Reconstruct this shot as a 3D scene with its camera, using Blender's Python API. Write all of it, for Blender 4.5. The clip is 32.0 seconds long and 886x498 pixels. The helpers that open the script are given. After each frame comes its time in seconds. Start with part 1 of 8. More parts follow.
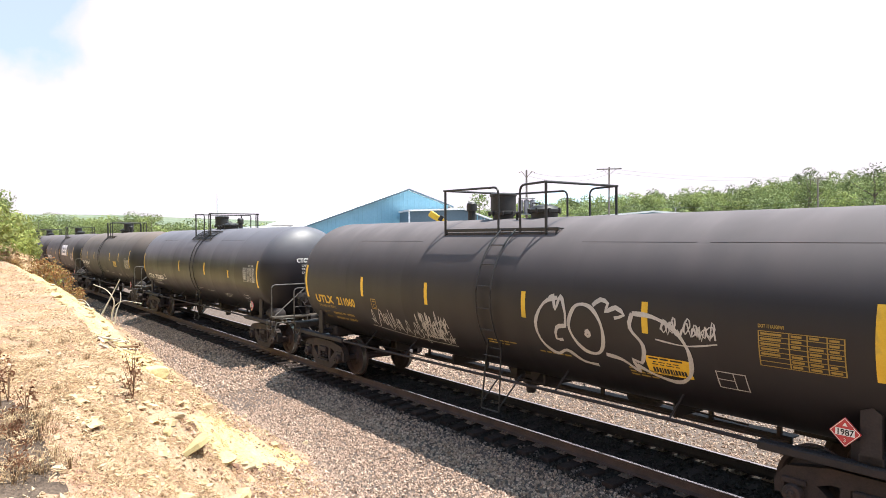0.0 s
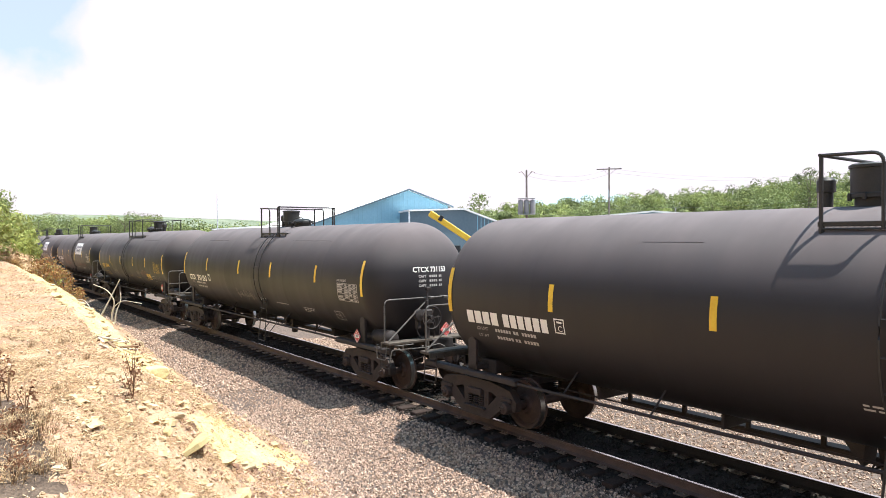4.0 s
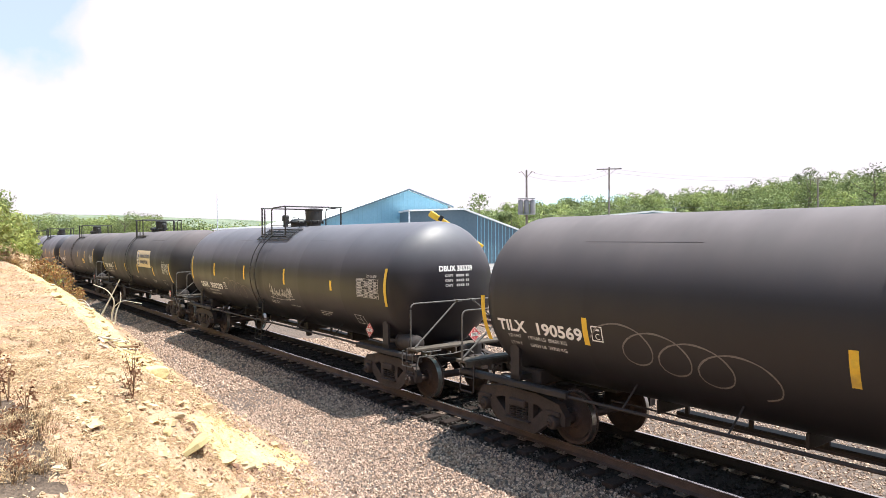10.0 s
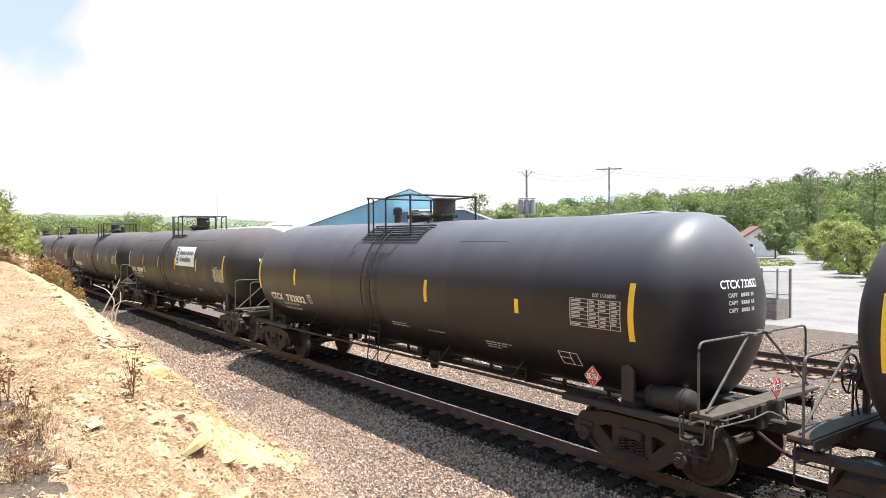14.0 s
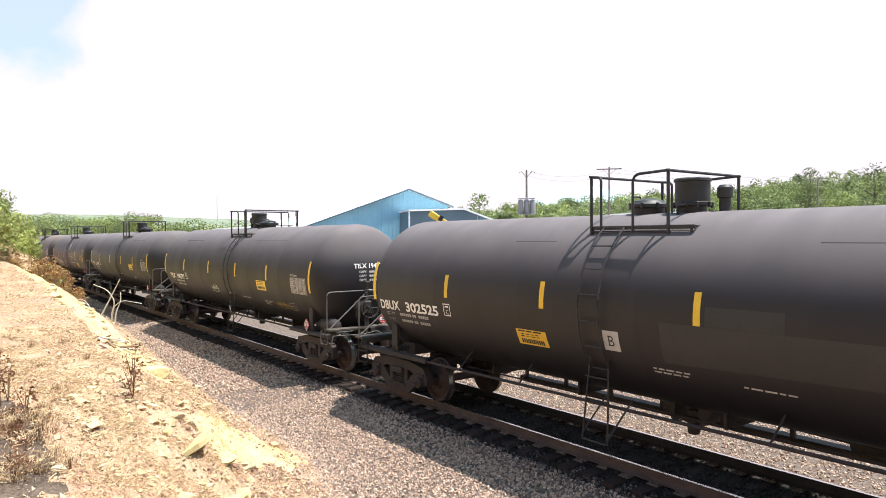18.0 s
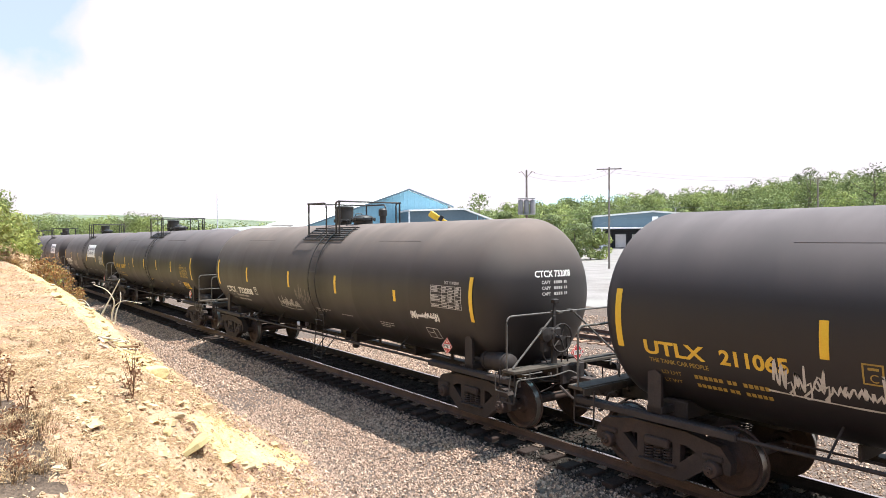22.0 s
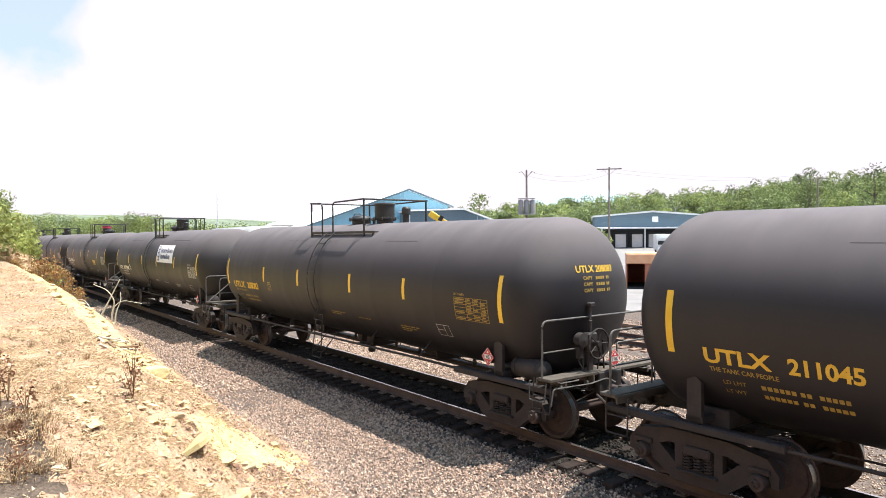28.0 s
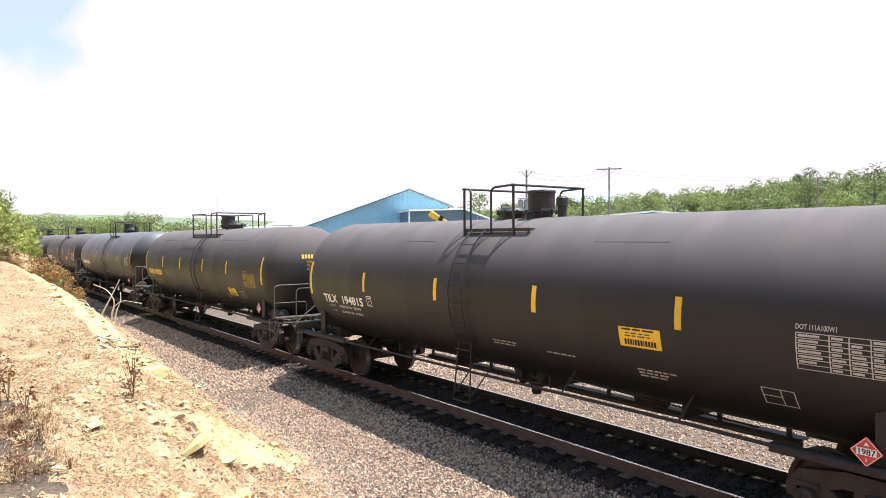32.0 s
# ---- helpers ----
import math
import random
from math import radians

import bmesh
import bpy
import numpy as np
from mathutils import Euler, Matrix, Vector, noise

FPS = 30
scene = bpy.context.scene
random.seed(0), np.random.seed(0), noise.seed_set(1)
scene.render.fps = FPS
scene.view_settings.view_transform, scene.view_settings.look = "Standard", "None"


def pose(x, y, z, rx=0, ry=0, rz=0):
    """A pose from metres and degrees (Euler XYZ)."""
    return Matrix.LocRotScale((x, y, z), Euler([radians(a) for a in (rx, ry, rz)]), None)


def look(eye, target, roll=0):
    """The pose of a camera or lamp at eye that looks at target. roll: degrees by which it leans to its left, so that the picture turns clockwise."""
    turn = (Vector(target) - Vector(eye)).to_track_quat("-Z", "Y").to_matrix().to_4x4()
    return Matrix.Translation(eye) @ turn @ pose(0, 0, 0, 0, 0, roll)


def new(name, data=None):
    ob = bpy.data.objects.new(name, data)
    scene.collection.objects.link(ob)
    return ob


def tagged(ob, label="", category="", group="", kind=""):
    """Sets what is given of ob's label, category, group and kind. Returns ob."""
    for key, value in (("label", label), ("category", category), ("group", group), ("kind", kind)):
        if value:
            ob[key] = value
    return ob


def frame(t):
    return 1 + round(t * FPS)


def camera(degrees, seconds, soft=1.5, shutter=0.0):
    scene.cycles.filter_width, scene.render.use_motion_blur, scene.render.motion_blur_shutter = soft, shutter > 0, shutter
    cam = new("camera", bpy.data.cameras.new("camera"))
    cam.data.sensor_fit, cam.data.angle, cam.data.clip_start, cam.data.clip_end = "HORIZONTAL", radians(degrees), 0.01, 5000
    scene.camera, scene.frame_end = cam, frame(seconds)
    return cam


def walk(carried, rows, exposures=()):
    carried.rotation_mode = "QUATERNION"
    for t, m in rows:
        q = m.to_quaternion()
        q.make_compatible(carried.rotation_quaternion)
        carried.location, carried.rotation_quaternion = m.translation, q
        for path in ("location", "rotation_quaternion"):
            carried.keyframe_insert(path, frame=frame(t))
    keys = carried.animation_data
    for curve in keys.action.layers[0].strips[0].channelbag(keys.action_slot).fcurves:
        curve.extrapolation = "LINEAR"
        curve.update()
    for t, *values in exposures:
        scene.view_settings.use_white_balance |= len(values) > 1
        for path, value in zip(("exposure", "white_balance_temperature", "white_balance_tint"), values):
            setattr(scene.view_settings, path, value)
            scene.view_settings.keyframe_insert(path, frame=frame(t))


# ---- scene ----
import functools

cam = camera(66.06, 32.0, soft=0.5)
EYE = pose(0, -9.56, 3.59, 88.985, 0.304, 53.205)
walk(cam, [(0.0, EYE), (32.0, EYE)], exposures=[(0.0, 0.55), (32.0, 0.55)])

# ---- light ----
SUN_TO = Vector((0.22, 0.275, 1.0)).normalized()
SUN_EL = math.asin(SUN_TO.z)
sun_data = bpy.data.lights.new("sun", "SUN")
sun_data.energy, sun_data.angle, sun_data.color = 6.9, radians(0.53), (1.0, 0.94, 0.86)
sun = new("sun", sun_data)
sun.matrix_world = look((0, 0, 60), Vector((0, 0, 60)) - SUN_TO)


BREAK_TO = (-0.9541, 0.0697, 0.2913)


def make_world():
    w = bpy.data.worlds.new("sky")
    w.use_nodes = True
    nt = w.node_tree
    nt.nodes.clear()
    out = nt.nodes.new("ShaderNodeOutputWorld")
    bg = nt.nodes.new("ShaderNodeBackground")
    sky = nt.nodes.new("ShaderNodeTexSky")
    sky.sky_type, sky.sun_disc = "NISHITA", False
    sky.sun_elevation = SUN_EL
    sky.sun_rotation = math.atan2(SUN_TO.x, SUN_TO.y)
    sky.air_density, sky.dust_density, sky.ozone_density = 1.0, 3.0, 1.0
    co = nt.nodes.new("ShaderNodeTexCoord")
    mp = nt.nodes.new("ShaderNodeMapping")
    mp.inputs["Location"].default_value = (0.35, 0.2, 0.0)
    mp.inputs["Scale"].default_value = (1.0, 1.0, 2.2)
    ns = nt.nodes.new("ShaderNodeTexNoise")
    ns.inputs["Scale"].default_value, ns.inputs["Detail"].default_value = 1.5, 5
    ns.inputs["Roughness"].default_value = 0.5
    ramp = nt.nodes.new("ShaderNodeValToRGB")
    ramp.color_ramp.elements[0].position, ramp.color_ramp.elements[1].position = 0.42, 0.60
    sep = nt.nodes.new("ShaderNodeSeparateXYZ")
    haze = nt.nodes.new("ShaderNodeMapRange")
    haze.inputs["From Min"].default_value, haze.inputs["From Max"].default_value = 0.37, 0.60
    haze.inputs["To Min"].default_value, haze.inputs["To Max"].default_value = 1.0, 0.0
    thick = nt.nodes.new("ShaderNodeMath")
    thick.operation, thick.use_clamp = "MULTIPLY_ADD", True
    thick.inputs[1].default_value = 0.25
    gain = nt.nodes.new("ShaderNodeMixRGB")
    gain.blend_type = "MULTIPLY"
    gain.inputs["Fac"].default_value = 1.0
    gain.inputs["Color2"].default_value = (2.1, 4.3, 5.0, 1)
    mix = nt.nodes.new("ShaderNodeMixRGB")
    mix.inputs["Color2"].default_value = (19.2, 17.7, 19.8, 1)
    bg.inputs["Strength"].default_value = 0.0395
    nt.links.new(co.outputs["Generated"], sep.inputs["Vector"])
    nt.links.new(sep.outputs["Z"], haze.inputs["Value"])
    nt.links.new(co.outputs["Generated"], mp.inputs["Vector"])
    nt.links.new(mp.outputs["Vector"], ns.inputs["Vector"])
    nt.links.new(ns.outputs["Fac"], ramp.inputs["Fac"])
    nt.links.new(ramp.outputs["Color"], thick.inputs[0])
    nt.links.new(haze.outputs["Result"], thick.inputs[2])
    # a clear break in the haze low in the west
    gap = nt.nodes.new("ShaderNodeVectorMath")
    gap.operation = "DOT_PRODUCT"
    gap.inputs[1].default_value = BREAK_TO
    fray = nt.nodes.new("ShaderNodeMath")
    fray.operation = "MULTIPLY_ADD"
    fray.inputs[1].default_value = 0.010
    ns2 = nt.nodes.new("ShaderNodeTexNoise")
    ns2.inputs["Scale"].default_value, ns2.inputs["Detail"].default_value = 14.0, 6
    clear = nt.nodes.new("ShaderNodeMapRange")
    clear.inputs["From Min"].default_value, clear.inputs["From Max"].default_value = 0.9990, 1.0022
    clear.inputs["To Max"].default_value = 0.46
    rest = nt.nodes.new("ShaderNodeMath")
    rest.operation, rest.use_clamp = "SUBTRACT", True
    nt.links.new(co.outputs["Generated"], gap.inputs[0])
    nt.links.new(co.outputs["Generated"], ns2.inputs["Vector"])
    nt.links.new(ns2.outputs["Fac"], fray.inputs[0])
    nt.links.new(gap.outputs["Value"], fray.inputs[2])
    nt.links.new(fray.outputs[0], clear.inputs["Value"])
    nt.links.new(thick.outputs[0], rest.inputs[0])
    nt.links.new(clear.outputs["Result"], rest.inputs[1])
    nt.links.new(rest.outputs[0], mix.inputs["Fac"])
    nt.links.new(sky.outputs["Color"], gain.inputs["Color1"])
    nt.links.new(gain.outputs["Color"], mix.inputs["Color1"])
    nt.links.new(mix.outputs["Color"], bg.inputs["Color"])
    nt.links.new(bg.outputs["Background"], out.inputs["Surface"])
    scene.world = w


make_world()


# ---- materials ----
def material(name, base, rough=0.6, metal=0.0, other=None, scale=6.0, fine=60.0, bump=0.15, spec=0.5, vary=0.0, grime=None, grime_at=0.6, space="Object", depth=0.01):
    """Two scales of noise between two colours, stains, fine relief and a little change from thing to thing."""
    m = bpy.data.materials.new(name)
    m.use_nodes = True
    nt = m.node_tree
    b = nt.nodes["Principled BSDF"]
    b.inputs["Roughness"].default_value, b.inputs["Metallic"].default_value = rough, metal
    b.inputs["Specular IOR Level"].default_value = spec
    co = nt.nodes.new("ShaderNodeTexCoord")
    n1, n2 = nt.nodes.new("ShaderNodeTexNoise"), nt.nodes.new("ShaderNodeTexNoise")
    n1.inputs["Scale"].default_value, n1.inputs["Detail"].default_value = scale, 5
    n2.inputs["Scale"].default_value, n2.inputs["Detail"].default_value = fine, 3
    for n in (n1, n2):
        nt.links.new(co.outputs[space], n.inputs["Vector"])
    mixf = nt.nodes.new("ShaderNodeMath")
    mixf.operation = "MULTIPLY_ADD"
    mixf.inputs[1].default_value = 0.45
    nt.links.new(n2.outputs["Fac"], mixf.inputs[0])
    half = nt.nodes.new("ShaderNodeMath")
    half.operation = "MULTIPLY"
    half.inputs[1].default_value = 0.55
    nt.links.new(n1.outputs["Fac"], half.inputs[0])
    nt.links.new(half.outputs[0], mixf.inputs[2])
    ramp = nt.nodes.new("ShaderNodeValToRGB")
    ramp.color_ramp.elements[0].position, ramp.color_ramp.elements[1].position = 0.36, 0.64
    ramp.color_ramp.elements[0].color = (*base, 1)
    ramp.color_ramp.elements[1].color = (*(other or [c * 1.35 for c in base]), 1)
    nt.links.new(mixf.outputs[0], ramp.inputs["Fac"])
    col = ramp.outputs["Color"]
    if grime:
        n3 = nt.nodes.new("ShaderNodeTexNoise")
        n3.inputs["Scale"].default_value, n3.inputs["Detail"].default_value = scale * 0.37, 6
        nt.links.new(co.outputs[space], n3.inputs["Vector"])
        r3 = nt.nodes.new("ShaderNodeValToRGB")
        r3.color_ramp.elements[0].position, r3.color_ramp.elements[1].position = grime_at - 0.08, grime_at + 0.08
        nt.links.new(n3.outputs["Fac"], r3.inputs["Fac"])
        mg = nt.nodes.new("ShaderNodeMixRGB")
        mg.inputs["Color2"].default_value = (*grime, 1)
        nt.links.new(r3.outputs["Color"], mg.inputs["Fac"])
        nt.links.new(col, mg.inputs["Color1"])
        col = mg.outputs["Color"]
    if vary:
        oi = nt.nodes.new("ShaderNodeObjectInfo")
        mr = nt.nodes.new("ShaderNodeMapRange")
        mr.inputs["To Min"].default_value, mr.inputs["To Max"].default_value = 1 - vary, 1 + vary
        nt.links.new(oi.outputs["Random"], mr.inputs["Value"])
        hv = nt.nodes.new("ShaderNodeHueSaturation")
        nt.links.new(mr.outputs["Result"], hv.inputs["Value"])
        nt.links.new(col, hv.inputs["Color"])
        col = hv.outputs["Color"]
    nt.links.new(col, b.inputs["Base Color"])
    if bump:
        bp = nt.nodes.new("ShaderNodeBump")
        bp.inputs["Strength"].default_value, bp.inputs["Distance"].default_value = bump, depth
        nt.links.new(n2.outputs["Fac"], bp.inputs["Height"])
        nt.links.new(bp.outputs["Normal"], b.inputs["Normal"])
    return m


def island_material(name, colours, rough=0.9, spec=0.3, transmit=0.0, bump_scale=0.0, cell=18.0, drift=0.0):
    """A colour for each loose piece of one mesh, between the colours given."""
    m = bpy.data.materials.new(name)
    m.use_nodes = True
    nt = m.node_tree
    b = nt.nodes["Principled BSDF"]
    b.inputs["Roughness"].default_value, b.inputs["Specular IOR Level"].default_value = rough, spec
    g = nt.nodes.new("ShaderNodeNewGeometry")
    ramp = nt.nodes.new("ShaderNodeValToRGB")
    els = ramp.color_ramp.elements
    for i, c in enumerate(colours):
        p = i / (len(colours) - 1)
        e = els[0] if i == 0 else els[-1] if i == len(colours) - 1 else els.new(p)
        e.position, e.color = p, (*c, 1)
    co0 = nt.nodes.new("ShaderNodeTexCoord")
    snap = nt.nodes.new("ShaderNodeVectorMath")
    snap.operation = "SNAP"
    snap.inputs[1].default_value = (1 / cell,) * 3
    wn = nt.nodes.new("ShaderNodeTexWhiteNoise")
    wn.noise_dimensions = "4D"
    nt.links.new(co0.outputs["Object"], snap.inputs[0])
    nt.links.new(snap.outputs["Vector"], wn.inputs["Vector"])
    nt.links.new(g.outputs["Random Per Island"], wn.inputs["W"])
    nt.links.new(wn.outputs["Value"], ramp.inputs["Fac"])
    col = ramp.outputs["Color"]
    if drift:
        dn = nt.nodes.new("ShaderNodeTexNoise")
        dn.inputs["Scale"].default_value, dn.inputs["Detail"].default_value = drift, 3
        nt.links.new(co0.outputs["Object"], dn.inputs["Vector"])
        dr = nt.nodes.new("ShaderNodeMapRange")
        dr.inputs["From Min"].default_value, dr.inputs["From Max"].default_value = 0.36, 0.64
        dr.inputs["To Min"].default_value, dr.inputs["To Max"].default_value = 0.5, 1.5
        nt.links.new(dn.outputs["Fac"], dr.inputs["Value"])
        dv = nt.nodes.new("ShaderNodeHueSaturation")
        nt.links.new(dr.outputs["Result"], dv.inputs["Value"])
        nt.links.new(col, dv.inputs["Color"])
        col = dv.outputs["Color"]
    if bump_scale:
        co = nt.nodes.new("ShaderNodeTexCoord")
        n = nt.nodes.new("ShaderNodeTexNoise")
        n.inputs["Scale"].default_value, n.inputs["Detail"].default_value = bump_scale, 4
        nt.links.new(co.outputs["Object"], n.inputs["Vector"])
        mul = nt.nodes.new("ShaderNodeMixRGB")
        mul.blend_type = "MULTIPLY"
        mul.inputs["Fac"].default_value = 0.6
        nt.links.new(col, mul.inputs["Color1"])
        nt.links.new(n.outputs["Fac"], mul.inputs["Color2"])
        col = mul.outputs["Color"]
    nt.links.new(col, b.inputs["Base Color"])
    if transmit:
        tr = nt.nodes.new("ShaderNodeBsdfTranslucent")
        nt.links.new(col, tr.inputs["Color"])
        mx = nt.nodes.new("ShaderNodeMixShader")
        mx.inputs["Fac"].default_value = transmit
        out = nt.nodes["Material Output"]
        nt.links.new(b.outputs["BSDF"], mx.inputs[1])
        nt.links.new(tr.outputs["BSDF"], mx.inputs[2])
        nt.links.new(mx.outputs["Shader"], out.inputs["Surface"])
    return m


def tank_paint(name, base, dust_sun, rough, dusty, spec, matt):
    """Black tank paint: a dusty crown that also carries the sun's paling in its colour, run-down streaks round the
    shell, fine orange peel.
    """
    m = bpy.data.materials.new(name)
    m.use_nodes = True
    nt = m.node_tree
    b = nt.nodes["Principled BSDF"]
    b.inputs["Specular IOR Level"].default_value = spec
    co = nt.nodes.new("ShaderNodeTexCoord")
    mp = nt.nodes.new("ShaderNodeMapping")
    mp.inputs["Scale"].default_value = (1.3, 0.35, 0.35)
    n1, n2, n3 = (nt.nodes.new("ShaderNodeTexNoise") for _ in range(3))
    n1.inputs["Scale"].default_value, n1.inputs["Detail"].default_value = 1.6, 8
    n2.inputs["Scale"].default_value, n2.inputs["Detail"].default_value = 1.1, 4
    n3.inputs["Scale"].default_value, n3.inputs["Detail"].default_value = 90, 2
    oi = nt.nodes.new("ShaderNodeObjectInfo")
    nt.links.new(co.outputs["Object"], mp.inputs["Vector"])
    off = nt.nodes.new("ShaderNodeVectorMath")
    off.operation = "ADD"
    sc = nt.nodes.new("ShaderNodeMath")
    sc.operation = "MULTIPLY"
    sc.inputs[1].default_value = 37.0
    nt.links.new(oi.outputs["Random"], sc.inputs[0])
    nt.links.new(mp.outputs["Vector"], off.inputs[0])
    nt.links.new(sc.outputs[0], off.inputs[1])
    nt.links.new(off.outputs["Vector"], n1.inputs["Vector"])
    nt.links.new(co.outputs["Object"], n2.inputs["Vector"])
    nt.links.new(co.outputs["Object"], n3.inputs["Vector"])
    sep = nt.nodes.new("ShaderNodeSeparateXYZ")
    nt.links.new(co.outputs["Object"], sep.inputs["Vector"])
    # paler towards the top: dusty, with the sun's lightening put into the colour too
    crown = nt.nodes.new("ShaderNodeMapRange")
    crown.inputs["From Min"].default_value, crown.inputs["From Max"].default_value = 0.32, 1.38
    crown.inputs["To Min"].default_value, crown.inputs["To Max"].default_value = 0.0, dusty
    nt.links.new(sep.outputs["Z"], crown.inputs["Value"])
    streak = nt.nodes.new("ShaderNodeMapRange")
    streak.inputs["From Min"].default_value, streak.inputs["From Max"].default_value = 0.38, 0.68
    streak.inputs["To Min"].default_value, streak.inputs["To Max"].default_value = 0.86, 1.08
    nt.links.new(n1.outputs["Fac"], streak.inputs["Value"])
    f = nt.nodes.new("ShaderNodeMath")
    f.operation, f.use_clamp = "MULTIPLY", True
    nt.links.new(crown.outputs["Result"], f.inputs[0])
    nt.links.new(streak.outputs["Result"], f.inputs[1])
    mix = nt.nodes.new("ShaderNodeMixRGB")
    mix.inputs["Color1"].default_value, mix.inputs["Color2"].default_value = (*base, 1), (*dust_sun, 1)
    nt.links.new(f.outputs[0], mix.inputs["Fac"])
    blot = nt.nodes.new("ShaderNodeMixRGB")
    blot.blend_type = "MULTIPLY"
    blot.inputs["Fac"].default_value = 0.35
    nt.links.new(mix.outputs["Color"], blot.inputs["Color1"])
    nt.links.new(n2.outputs["Fac"], blot.inputs["Color2"])
    nt.links.new(blot.outputs["Color"], b.inputs["Base Color"])
    rr = nt.nodes.new("ShaderNodeMapRange")
    rr.inputs["To Min"].default_value, rr.inputs["To Max"].default_value = rough - 0.08, rough + 0.12
    nt.links.new(n1.outputs["Fac"], rr.inputs["Value"])
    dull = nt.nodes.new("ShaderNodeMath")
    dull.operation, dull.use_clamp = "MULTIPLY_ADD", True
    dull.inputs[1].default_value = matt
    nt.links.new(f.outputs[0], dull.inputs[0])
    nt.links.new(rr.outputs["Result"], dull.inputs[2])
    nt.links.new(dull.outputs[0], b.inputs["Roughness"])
    bp = nt.nodes.new("ShaderNodeBump")
    bp.inputs["Strength"].default_value, bp.inputs["Distance"].default_value = 0.08, 0.004
    nt.links.new(n3.outputs["Fac"], bp.inputs["Height"])
    nt.links.new(bp.outputs["Normal"], b.inputs["Normal"])
    return m


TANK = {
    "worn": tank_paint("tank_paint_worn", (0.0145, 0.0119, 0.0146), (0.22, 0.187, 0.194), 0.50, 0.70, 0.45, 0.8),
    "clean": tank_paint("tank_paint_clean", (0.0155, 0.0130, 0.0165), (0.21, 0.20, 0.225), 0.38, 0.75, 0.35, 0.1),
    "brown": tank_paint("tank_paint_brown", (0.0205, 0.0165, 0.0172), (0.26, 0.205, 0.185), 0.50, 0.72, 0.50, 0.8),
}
M_FRAME = material("underframe_black", (0.0155, 0.0115, 0.0122), 0.75, other=(0.031, 0.023, 0.0225), scale=4, fine=40, grime=(0.048, 0.034, 0.029), grime_at=0.64, vary=0.15)
M_RUSTY = material("cast_steel", (0.017, 0.0115, 0.0110), 0.8, other=(0.036, 0.024, 0.0215), scale=5, fine=45, grime=(0.068, 0.040, 0.031), grime_at=0.66, vary=0.2, bump=0.3)
M_TREAD = material("worn_steel", (0.32, 0.30, 0.28), 0.3, 0.9, scale=20, fine=120)
M_WHEEL = material("wheel_steel", (0.026, 0.0155, 0.013), 0.75, other=(0.060, 0.034, 0.027), scale=5, fine=50)
M_RAILBLACK = material("railing_black", (0.010, 0.010, 0.011), 0.55, other=(0.022, 0.02, 0.02), scale=8, fine=60)
M_HANDRAIL = material("handrail_grey", (0.05, 0.047, 0.045), 0.55, other=(0.12, 0.108, 0.1), scale=8, fine=60)
M_PLANK = material("walkway_steel", (0.04, 0.031, 0.025), 0.8, other=(0.09, 0.072, 0.057), scale=6, fine=50, vary=0.2)
M_YELLOW = material("yellow_reflector", (0.72, 0.42, 0.02), 0.4, other=(0.80, 0.52, 0.04), scale=9, fine=80, vary=0.12, bump=0.0, grime=(0.42, 0.27, 0.05), grime_at=0.68)
M_YTEXT = material("yellow_paint", (0.60, 0.36, 0.03), 0.6, other=(0.72, 0.46, 0.05), scale=9, fine=80, bump=0.0)
M_YDIM = material("faded_yellow_paint", (0.26, 0.17, 0.03), 0.6, other=(0.36, 0.24, 0.05), scale=9, fine=80, bump=0.0)
M_WTEXT = material("white_paint", (0.72, 0.70, 0.66), 0.6, other=(0.82, 0.80, 0.78), scale=9, fine=80, bump=0.0)
M_WDIM = material("faded_white_paint", (0.36, 0.34, 0.325), 0.65, other=(0.50, 0.475, 0.455), scale=9, fine=80, bump=0.0)
M_SPRAY = material("spray_silver", (0.40, 0.38, 0.36), 0.55, other=(0.52, 0.49, 0.46), scale=5, fine=40, bump=0.0)
M_SPRAYDIM = material("spray_faded", (0.12, 0.105, 0.095), 0.6, other=(0.19, 0.165, 0.15), scale=5, fine=40, bump=0.0)
M_GOLD = material("spray_gold", (0.10, 0.072, 0.03), 0.6, other=(0.34, 0.25, 0.13), scale=2.5, fine=12, bump=0.0)
M_ORANGE = material("spray_cream", (0.34, 0.22, 0.12), 0.6, other=(0.48, 0.36, 0.22), scale=2.5, fine=12, bump=0.0)
M_RUSTSPRAY = material("spray_rust", (0.20, 0.07, 0.025), 0.6, other=(0.36, 0.18, 0.08), scale=2.5, fine=12, bump=0.0)
M_INK = material("spray_black", (0.012, 0.012, 0.012), 0.55, bump=0.0)
M_LIME = material("spray_lime", (0.22, 0.20, 0.05), 0.55, bump=0.0)
M_PINK = material("spray_rose", (0.115, 0.052, 0.042), 0.6, bump=0.0)
M_SIGNWHITE = material("sign_white", (0.74, 0.73, 0.74), 0.45, other=(0.82, 0.81, 0.82), scale=2, fine=30, bump=0.0)
M_SIGNTAN = material("sign_tan", (0.62, 0.46, 0.25), 0.45, other=(0.72, 0.55, 0.31), scale=2, fine=30, bump=0.0)
M_NAVY = material("sign_navy", (0.022, 0.028, 0.075), 0.45, other=(0.035, 0.042, 0.10), scale=4, fine=30, bump=0.0)
M_RED = material("placard_red", (0.48, 0.035, 0.04), 0.45, other=(0.55, 0.06, 0.06), scale=4, fine=30, bump=0.0)
M_SHEET = material("dirty_tan_sheet", (0.13, 0.098, 0.072), 0.65, other=(0.19, 0.145, 0.108), scale=6, fine=40, bump=0.0)
M_PATCH = material("patch_paint", (0.021, 0.02, 0.0195), 0.6, other=(0.029, 0.027, 0.026), scale=3, fine=40, bump=0.0)
